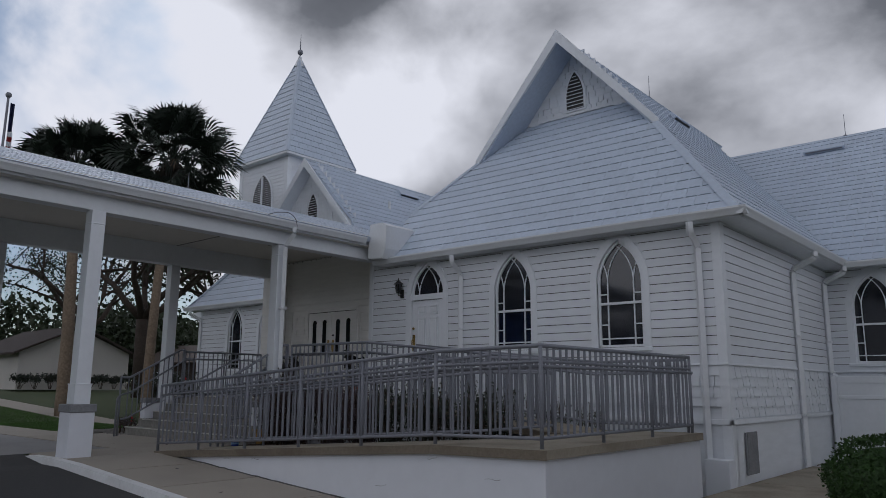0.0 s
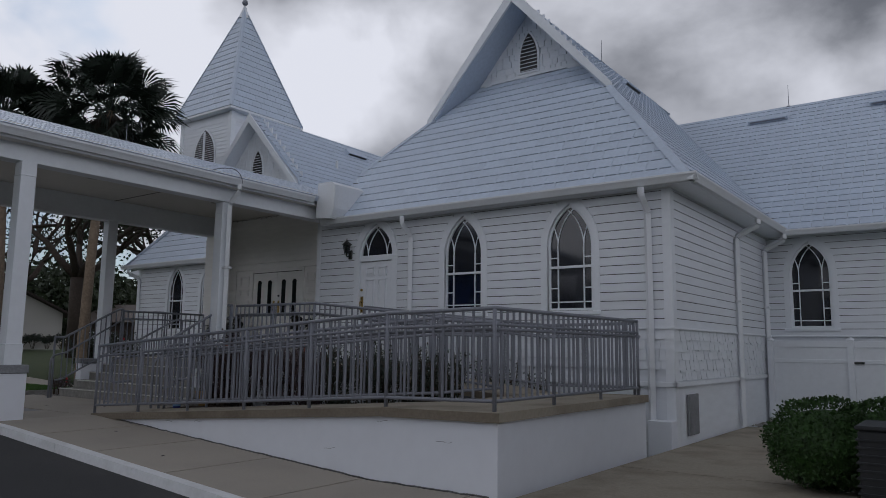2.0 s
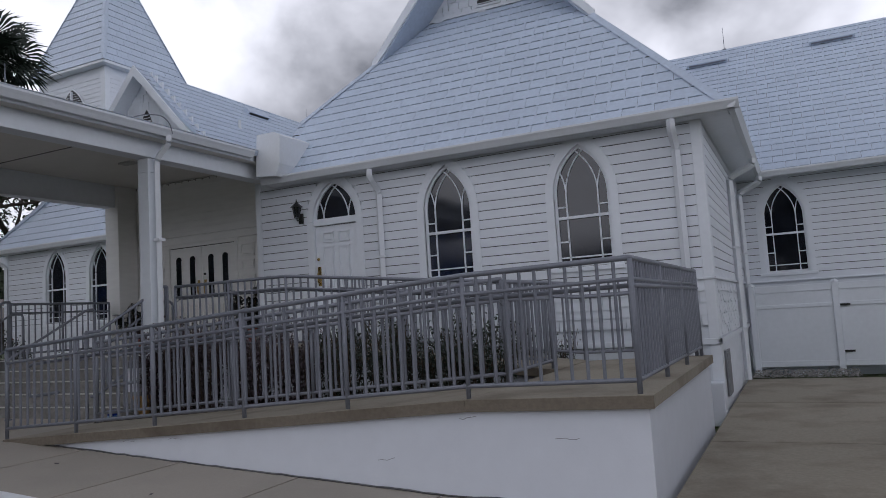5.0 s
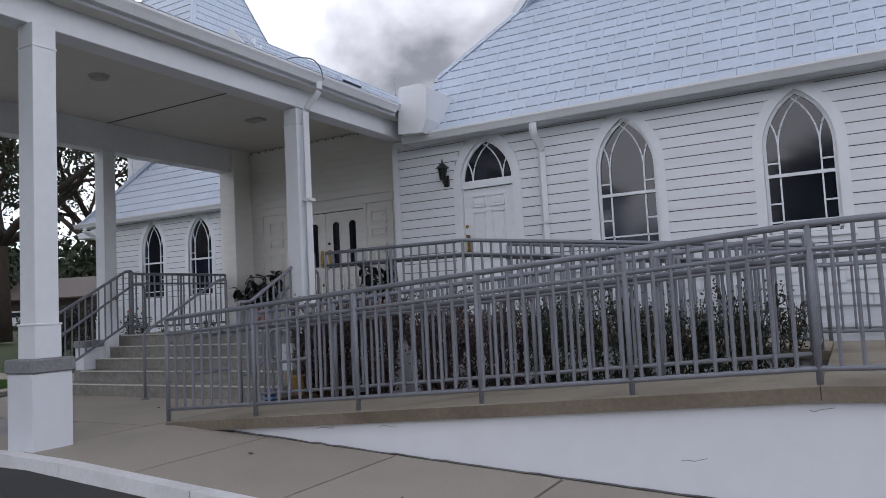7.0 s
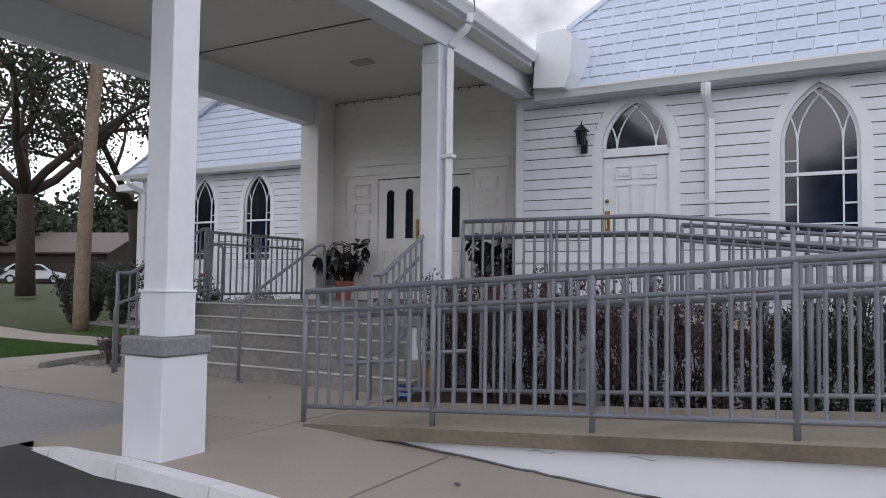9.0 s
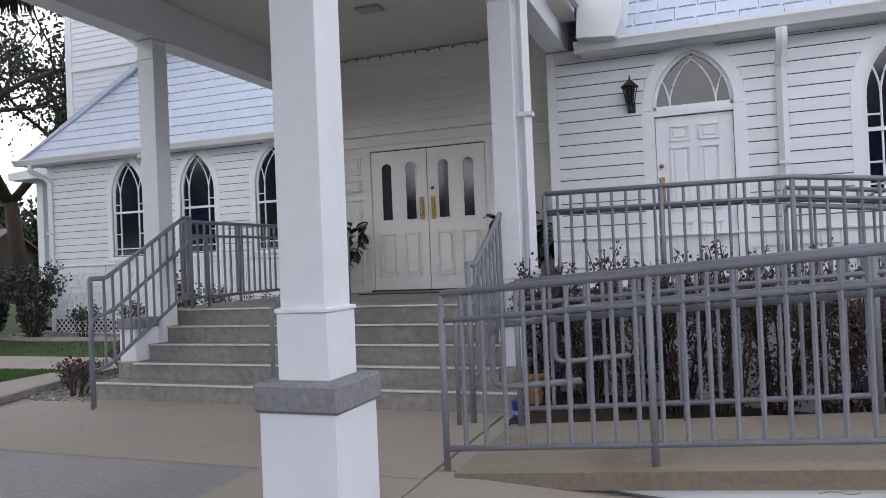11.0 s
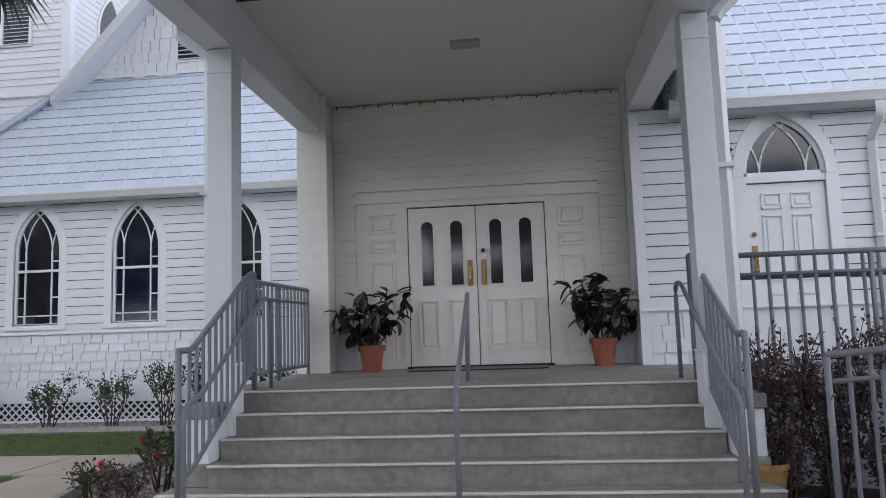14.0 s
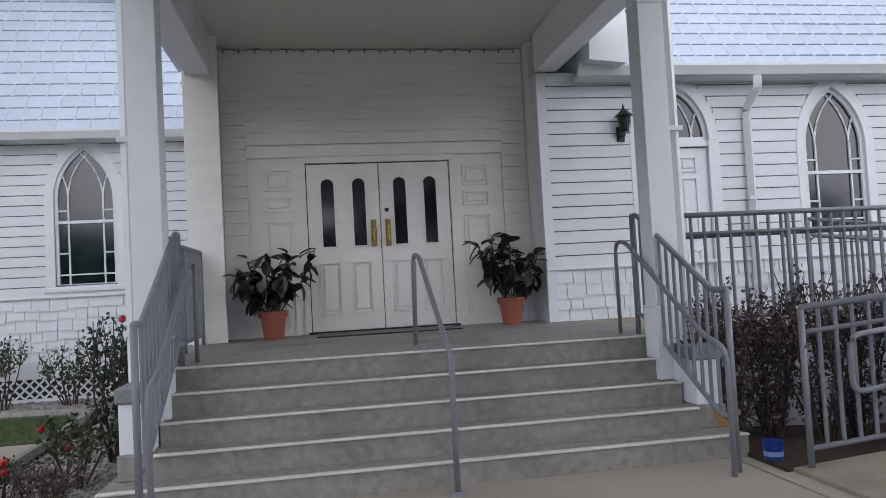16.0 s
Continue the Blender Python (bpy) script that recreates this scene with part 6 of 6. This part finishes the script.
cv = tagged(empty("crawl_vent", RX1 + 0.01, 0.27, 0.14), "grey metal crawl-space door in the base wall", "vent")
part("frame", bx(0, 0.03, -0.27, 0.27, -0.33, 0.34, 0.004), CAPM, cv)
part("panel", bx(0.03, 0.036, -0.23, 0.23, -0.29, 0.30), CAPM, cv)

part("footing", bx(RX1 - 0.35, RX1 + 0.04, FY - 0.28, FY - 0.036, -0.5, 0.1, 0.01), STUCCO, wall_r)


def lattice():
    th = tagged(empty("lattice", 0, LY - 0.02, 0.07), "white diagonal lattice skirting below the wall", "lattice")
    h = 0.31
    rail = bx(LX0, LX1, -0.02, 0.01, h, h + 0.06)
    part("rail", rail, TRIM, th)
    part("rail", bx(LX0, LX1, -0.02, 0.01, -0.03, 0.02), TRIM, th)
    w = 0.02
    meshes = []
    for s in (1, -1):
        y = -0.012 if s > 0 else -0.003
        meshes.append(mesh_of(solid([(-w, y, 0), (w, y, 0), (w + s * h, y, h), (-w + s * h, y, h)], (0, 0.007, 0)), "slat", TRIM))
    x = LX0 + 0.05
    while x < LX1 - h - 0.05:
        for k, me in enumerate(meshes):
            ob = new("slat", me)
            ob.parent = th
            ob.location = (x + (h if k else 0), 0, 0)
        x += 0.135
    # Black sheet puts the crawl space's darkness into colour behind the slats.
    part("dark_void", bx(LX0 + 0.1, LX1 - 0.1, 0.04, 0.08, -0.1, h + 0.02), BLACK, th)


lattice()


def fence():
    th = tagged(empty("vinyl_fence", 0, 5.5, gz(11)), "white vinyl privacy fence with a gate", "fence")
    for x in (10.35, 11.95, 13.55, 15.2):
        part("post", bx(x - 0.06, x + 0.06, -0.06, 0.06, -0.1, 1.78, 0.006), TRIM, th)
        part("post_cap", pipe([(x, 0, 1.78), (x, 0, 1.84)], 0.09, 4, 0.03), TRIM, th)
    for a, b in ((10.41, 11.89), (12.01, 13.49), (13.61, 15.14)):
        part("rail", bx(a, b, -0.03, 0.03, 1.62, 1.76, 0.005), TRIM, th)
        part("rail", bx(a, b, -0.03, 0.03, 0.05, 0.17, 0.005), TRIM, th)
        part("rail", bx(a, b, -0.03, 0.03, 1.28, 1.36, 0.005), TRIM, th)
        n = 1
        for i in range(n):
            x0, x1 = a + (b - a) * i / n, a + (b - a) * (i + 1) / n
            part("panel_board", bx(x0 + 0.003, x1 - 0.003, -0.012, 0.012, 0.17, 1.62, 0.003), TRIM, th)
    for z in (0.35, 1.3):
        part("hinge", bx(11.98, 12.2, -0.05, -0.03, z - 0.02, z + 0.02), BLACK, th, "black iron hinge")
    part("latch", bx(13.38, 13.6, -0.06, -0.03, 1.28, 1.40, 0.006), BLACK, th, "black gate latch")
    part("latch_rod", pipe([(13.49, -0.045, 0.55), (13.49, -0.045, 1.28)], 0.009, 6), BLACK, th)


fence()


# Grey made dark to hold the shade under the shed roof.
SHADE = material("shaded_grey_board", (0.09, 0.092, 0.10), 0.7, vary=0.08, stain=0.3, bump=0.1)


def shed():
    """The edge of an outbuilding with a sheet-metal roof beside the path."""
    g = gz(14)
    th = tagged(empty("shed", 13.77, -6.2, g), "white outbuilding with a ribbed metal roof", "shed")
    lo, hi, cz, ln = 1.85 - g, 3.06 - g, 1.74 - g, 5.0
    part("wall", solid([(0.52, 0.35, -0.1), (4.6, 0.35, -0.1), (4.6, ln + 0.1, -0.1), (0.20, ln + 0.1, -0.1)], (0, 0, cz + 0.1)), WHITE, th)
    z = 0.1
    while z < cz - 0.1:
        part("board", solid([(0.52, 0.36, z), (0.495, 0.36, z), (0.508, 0.36, z + 0.172), (0.52, 0.36, z + 0.172)], (-0.315, ln - 0.28, 0)), WHITE, th)
        z += 0.18
    part("ceiling_board", bx(0.05, 4.6, 0.0, ln + 0.1, cz, cz + 0.03), SHADE, th, "soffit with its shade put into the grey")
    rf = part("roof", solid([(-0.06, ln, hi), (0.02, -0.06, lo), (4.7, -0.06, lo), (4.7, ln, hi)], (0, 0, 0.03)), GUTTER, th, "ribbed white metal roof")
    rise = (hi - lo) / (ln + 0.06)
    for i in range(16):
        x = 0.03 + 0.29 * i
        part("rib", pipe([(x, -0.07, lo + 0.035), (x - (0.08 if i == 0 else 0), ln, hi + 0.035)], 0.022, 6), GUTTER, rf)
        for k in range(9):
            y = 0.25 + k * 0.55
            part("screw", bx(x + 0.045, x + 0.057, y, y + 0.012, lo + rise * y + 0.03, lo + rise * y + 0.058), BLACK, rf)
    part("fascia", bx(0.02, 4.7, -0.09, -0.06, lo - 0.14, lo + 0.02, 0.004), TRIM, th)
    part("gutter", bx(0.0, 4.7, -0.19, -0.092, lo - 0.10, lo - 0.01, 0.012), GUTTER, th)
    part("end_panel", solid([(0.0, 0.0, cz), (0.0, ln, cz), (0.0, ln, hi - 0.01), (0.0, 0.0, lo + 0.01)], (0.04, 0, 0)), SHADE, th, "end board with its shade put into the grey")
    for y in (1.2, 2.4):
        xw = 0.52 - 0.0674 * (y - 0.35)
        win = part("window", bx(xw - 0.055, xw - 0.02, y, y + 0.5, 0.75, 1.5, 0.004), TRIM, th, "small dark window in a white frame")
        part("pane", bx(xw - 0.062, xw - 0.055, y + 0.05, y + 0.45, 0.8, 1.45), GLASS, win)
    part("meter_box", bx(0.19, 0.31, 3.4, 3.7, 1.2, 1.55, 0.01), CAPM, th)
    part("conduit", pipe([(0.28, 3.55, -0.05), (0.28, 3.55, 1.2)], 0.014, 6), CAPM, th)
    ac = tagged(empty("air_conditioner", 13.62, -4.05, gz(14)), "grey outdoor air-conditioning unit with slatted sides", "air conditioner")
    dark = material("dark_unit_metal", (0.025, 0.027, 0.03), 0.5, bump=0.1)
    part("cabinet", bx(-0.38, 0.38, -0.38, 0.38, 0.05, 0.80, 0.02), dark, ac)
    part("base", bx(-0.45, 0.45, -0.45, 0.45, -0.05, 0.05), CONC, ac)
    for i in range(9):
        z = 0.14 + i * 0.07
        part("slat", bx(-0.40, 0.40, -0.40, 0.40, z, z + 0.02, 0.004), dark, ac)
    part("top", bx(-0.4, 0.4, -0.4, 0.4, 0.80, 0.84, 0.01), dark, ac)


shed()


def small_things():
    blue = material("blue_plastic", (0.008, 0.035, 0.26), 0.35, bump=0.05)
    tan = material("tan_clay", (0.36, 0.22, 0.08), 0.7, stain=0.3, stain_scale=6, bump=0.2)
    tin = tagged(empty("paint_tin", 2.42, -4.35, 0.08), "small ribbed blue plastic tub with a pale label", "tub")
    part("body", pipe([(0, 0, 0), (0, 0, 0.13)], 0.066, 20, 0.072), blue, tin)
    part("label", pipe([(0, 0, 0.025), (0, 0, 0.06)], 0.0685, 20, 0.07), material("pale_blue_label", (0.25, 0.42, 0.66), 0.5, stain=0.4, stain_scale=20), tin, "pale blue label")
    for z in (0.085, 0.105, 0.125):
        part("rib", pipe([(0, 0, z), (0, 0, z + 0.007)], 0.075, 20), blue, tin)
    pot = tagged(empty("flower_pot", 2.36, -3.75, 0.07), "tan clay flower pot under the shrubs", "flower pot")
    bm = bmesh.new()
    prof = [(0.0, 0.0), (0.1, 0.0), (0.14, 0.24), (0.155, 0.24), (0.155, 0.28), (0.135, 0.28), (0.13, 0.22), (0.0, 0.22)]
    vs = [bm.verts.new((px, 0, pz)) for px, pz in prof]
    es = [bm.edges.new((a, b)) for a, b in zip(vs, vs[1:])]
    bmesh.ops.spin(bm, geom=vs + es, cent=(0, 0, 0), axis=(0, 0, 1), angle=2 * math.pi, steps=20, use_merge=True)
    bmesh.ops.recalc_face_normals(bm, faces=bm.faces)
    part("body", bm, tan, pot)
    for i, (x, y, z) in enumerate(((-0.95, -3.55, 0.05 + RISE * 2 + 0.01), (0.35, -5.6, 0.062), (-1.2, -5.3, 0.062), (1.2, -5.0, 0.062), (4.2, -6.5, gz(4.2) + 0.012), (6.0, -6.9, gz(6) + 0.012))):
        me = leaf_cloud([(0, 0, 0)], 0.05, 50 + i)
        for v in me.vertices:
            v.co.z *= 0.2
        ob = add_mesh("fallen_leaf", me, LEAF_RED)
        ob.location = (x, y, z)
        tagged(ob, "single dry brown leaf lying on the concrete", "leaf", group="fallen leaves")


small_things()


# ---------------------------------------------------------------- gravel, grass
def scatter_stones(name, label, areas, seed, size):
    rng = np.random.default_rng(seed)
    verts, faces = [], []
    base = np.array([(1, 0, 0), (-1, 0, 0), (0, 1, 0), (0, -1, 0), (0, 0, 0.7), (0, 0, -0.7)])
    tri = [(0, 2, 4), (2, 1, 4), (1, 3, 4), (3, 0, 4), (2, 0, 5), (1, 2, 5), (3, 1, 5), (0, 3, 5)]
    for x0, x1, y0, y1, n in areas:
        for i in range(n):
            x, y = rng.uniform(x0, x1), rng.uniform(y0, y1)
            a, s = rng.random() * 6.28, size * rng.uniform(0.5, 1.4)
            rot = np.array([[math.cos(a), -math.sin(a), 0], [math.sin(a), math.cos(a), 0], [0, 0, 1]])
            k = len(verts)
            verts += ((base * rng.uniform(0.6, 1.2, (6, 3)) * s) @ rot.T + (x, y, gz(x) + s * 0.3)).tolist()
            faces += [(p + k, q + k, r + k) for p, q, r in tri]
    me = bpy.data.meshes.new(name)
    me.from_pydata(verts, [], faces)
    tagged(add_mesh(name, me, GRAVEL), label, "gravel", kind="stuff")


scatter_stones("gravel", "loose pale gravel stones in the beds", [(-3.45, -2.25, -4.3, -1.0, 1500), (-3.4, -2.3, -1, 1, 400), (-10.4, -2.3, 1.02, 2.3, 1600), (10.3, 12.2, 3.7, 5.3, 900), (2.4, 8.6, -4.58, -4.4, 700)], 3, 0.022)


def grass(areas, seed):
    rng = np.random.default_rng(seed)
    verts, faces = [], []
    for x0, x1, y0, y1, n in areas:
        p = np.stack([rng.uniform(x0, x1, n), rng.uniform(y0, y1, n)], 1)
        for x, y in p:
            a, h = rng.random() * 6.28, rng.uniform(0.025, 0.05)
            c, s, g, k = math.cos(a), math.sin(a), gz(x) - 0.015, len(verts)
            verts += [(x - c * 0.006, y - s * 0.006, g), (x + c * 0.006, y + s * 0.006, g), (x + rng.normal() * 0.02, y + rng.normal() * 0.02, g + h)]
            faces.append((k, k + 1, k + 2))
    me = bpy.data.meshes.new("grass")
    me.from_pydata(verts, [], faces)
    tagged(add_mesh("grass", me, BLADE), "short mown green grass blades", "grass", kind="stuff")


grass([(-9, -4.75, -4.65, -2.35, 26000), (-16, -9, -4.65, -2.35, 16000), (-9.5, -3.8, -0.9, 0.9, 3500)], 4)

# ---------------------------------------------------------------- trees and distance
palm(-8.9, -0.2, gz(-9), 8.9, 3, "tall cabbage palm with a dry skirt on the lawn", lean=(0.4, 0.15), r=0.15, crown=2.5)
palm(-10.95, -2.0, gz(-11), 8.45, 4, "tall cabbage palm on the lawn", lean=(-0.05, -0.3), r=0.18, crown=2.1)
for i, (x, y, h) in enumerate(((-20.5, 5.5, 13.5), (-25, 14, 14), (-18.5, 13.5, 12.5), (-39.5, 11.0, 15), (-27, -6.5, 12.5), (-17.5, 19.5, 13))):
    oak(x, y, gz(x), h, 30 + i, "spreading live oak with dark crooked limbs and sparse leaves", leaves=5800, size=0.12)
woods("far_woods", "dense belt of dark trees beyond the lawn", -60, -54, 12, 60, 6, 10, 22000, 61)
woods("far_woods", "low belt of distant bushes and trees", -62, -58, -30, 12, 3, 6, 12000, 68)
woods("far_woods", "dark understorey of bushes beyond the lawn", -56, -52, 11, 46, 4, 6, 14000, 66, size=0.35)
woods("far_woods", "dense belt of dark trees behind the church", -36, -14, 36, 48, 5, 9, 12000, 62)
for i, (a, b, lo, hi, n) in enumerate(((-110, -26, 13, 18, 52000), (-26, 0.5, 5.5, 7.5, 14000), (4.5, 24, 12, 16, 18000), (24, 70, 5, 9, 9000))):
    woods("far_woods", "dense belt of dark trees across the drive", a, b, -62, -59, lo, hi, n, 70 + i, size=0.55)
woods("far_woods", "dense belt of dark trees beside the church", 40, 52, -30, 40, 5, 9, 12000, 64)


def far_house(x, y, w, d, h, rise, wall_mat, roof_mat, label, rz=0):
    th = tagged(empty("house", x, y, gz(x) - 0.1, rz), label, "house")
    part("wall", bx(-w / 2, w / 2, -d / 2, d / 2, 0, h), wall_mat, th)
    part("gable_wall", solid([(w / 2 - 0.1, -d / 2, h), (w / 2 - 0.1, d / 2, h), (w / 2 - 0.1, 0, h + rise)], (0.1, 0, 0)), wall_mat, th)
    for s in (-1, 1):
        part("roof", solid([(-w / 2 - 0.4, s * (d / 2 + 0.5), h - 0.25), (w / 2 + 0.5, s * (d / 2 + 0.5), h - 0.25), (w / 2 + 0.5, 0, h + rise + 0.05), (-w / 2 - 0.4, 0, h + rise + 0.05)], (0, 0, 0.12)), roof_mat, th)
    dr = part("door", bx(w / 2, w / 2 + 0.04, -0.5, 0.4, 0, min(2.0, h - 0.1)), wall_mat, th)
    return th


DARKROOF = material("brown_shingle_roof", (0.06, 0.045, 0.04), 0.9, vary=0.2, bump=0.5, bump_scale=20)
REDROOF = material("brown_metal_roof", (0.075, 0.055, 0.045), 0.6, vary=0.1, bump=0.2)
HOUSE = material("cream_house_paint", (0.6, 0.58, 0.54), 0.7, vary=0.05, stain=0.2)
far_house(-35.0, 6.9, 8.0, 6.4, 2.2, 1.4, HOUSE, DARKROOF, "low cream house with a brown gabled roof beyond the lawn")
far_house(-47.0, 26.0, 9.0, 7.0, 2.4, 1.4, DARKROOF, REDROOF, "dark low house with a brown roof among trees", 20)
for i in range(9):
    shrub(-30.2 + 0.15 * (i % 3), 3.6 + i * 0.75, gz(-30), 0.8, 0.55, 220 + i, LEAF_SHRUB, "rounded shrub along the house wall", n=500, size=0.07)


def parked_car(x, y, rz):
    th = tagged(empty("car", x, y, gz(x) - 0.18, rz), "small white car parked under distant trees", "car")
    side = [(-2.1, 0.35), (2.1, 0.35), (2.15, 0.75), (1.2, 0.92), (0.6, 1.38), (-1.1, 1.4), (-1.75, 0.95), (-2.12, 0.88)]
    bm = solid([(px, -0.85, pz) for px, pz in side], (0, 1.7, 0))
    bmesh.ops.bevel(bm, geom=bm.edges[:], offset=0.06, segments=2, affect="EDGES")
    part("body", bm, TRIM, th)
    for y0, y1 in ((-0.875, -0.86), (0.86, 0.875)):
        part("side_window", solid([(-1.45, y0, 0.97), (0.95, y0, 0.95), (0.5, y0, 1.3), (-1.05, y0, 1.32)], (0, y1 - y0, 0)), GLASS, th)
    for wx in (-1.3, 1.35):
        for wy in (-0.88, 0.70):
            wh = part("wheel", pipe([(wx, wy, 0.32), (wx, wy + 0.18, 0.32)], 0.32, 16), BLACK, th)
            part("rim", pipe([(wx, wy - 0.01, 0.32), (wx, wy + 0.19, 0.32)], 0.19, 12), GUTTER, wh)


parked_car(-43.9, 20.0, 60)


def flagpole():
    th = tagged(empty("flagpole", -24.9, -0.3, gz(-24)), "grey flagpole with a hanging striped flag", "flagpole")
    part("pole", pipe([(0, 0, 0), (0, 0, 14.5)], 0.09, 10, 0.06), RAIL, th)
    bm = bmesh.new()
    bmesh.ops.create_uvsphere(bm, u_segments=10, v_segments=8, radius=0.15, matrix=Matrix.Translation((0, 0, 14.62)))
    part("ball", bm, RAIL, th, smooth=True)
    blue = material("navy_cloth", (0.02, 0.03, 0.10), 0.8)
    red = material("red_cloth", (0.30, 0.02, 0.03), 0.8)

    def cloth(y0, y1, z0, z1):
        bm = bmesh.new()
        a = [(0.05 * math.sin(k * 1.9), y0 + (y1 - y0) * k / 6) for k in range(7)]
        lo, hi = [bm.verts.new((px + 0.1, py, z0)) for px, py in a], [bm.verts.new((px + 0.1, py, z1)) for px, py in a]
        for k in range(6):
            bm.faces.new((lo[k], lo[k + 1], hi[k + 1], hi[k]))
        bmesh.ops.solidify(bm, geom=bm.faces[:], thickness=0.01)
        return bm

    part("flag_field", cloth(0.1, 0.32, 12.7, 14.2), blue, th, "navy field of a hanging flag")
    for k in range(6):
        part("flag_stripe", cloth(0.1, 0.36, 11.2 + k * 0.25, 11.45 + k * 0.25), red if k % 2 == 0 else TRIM, th)


flagpole()


def side_porch():
    th = tagged(empty("side_porch", -12.2, 4.0, gz(-12)), "small white side porch at the end of the church", "porch", kind="structure")
    part("column", bx(-0.11, 0.11, -0.11, 0.11, 0, 3.62, 0.005), TRIM, th)
    part("roof", solid([(-0.6, -0.5, 3.62), (2.0, -0.5, 3.62), (2.0, -0.5, 4.0), (-0.6, -0.5, 3.8)], (0, 3.0, 0)), TRIM, th)
    part("floor", bx(-0.5, 2.0, -0.4, 2.5, -0.1, 0.5), STEP, th)


side_porch()
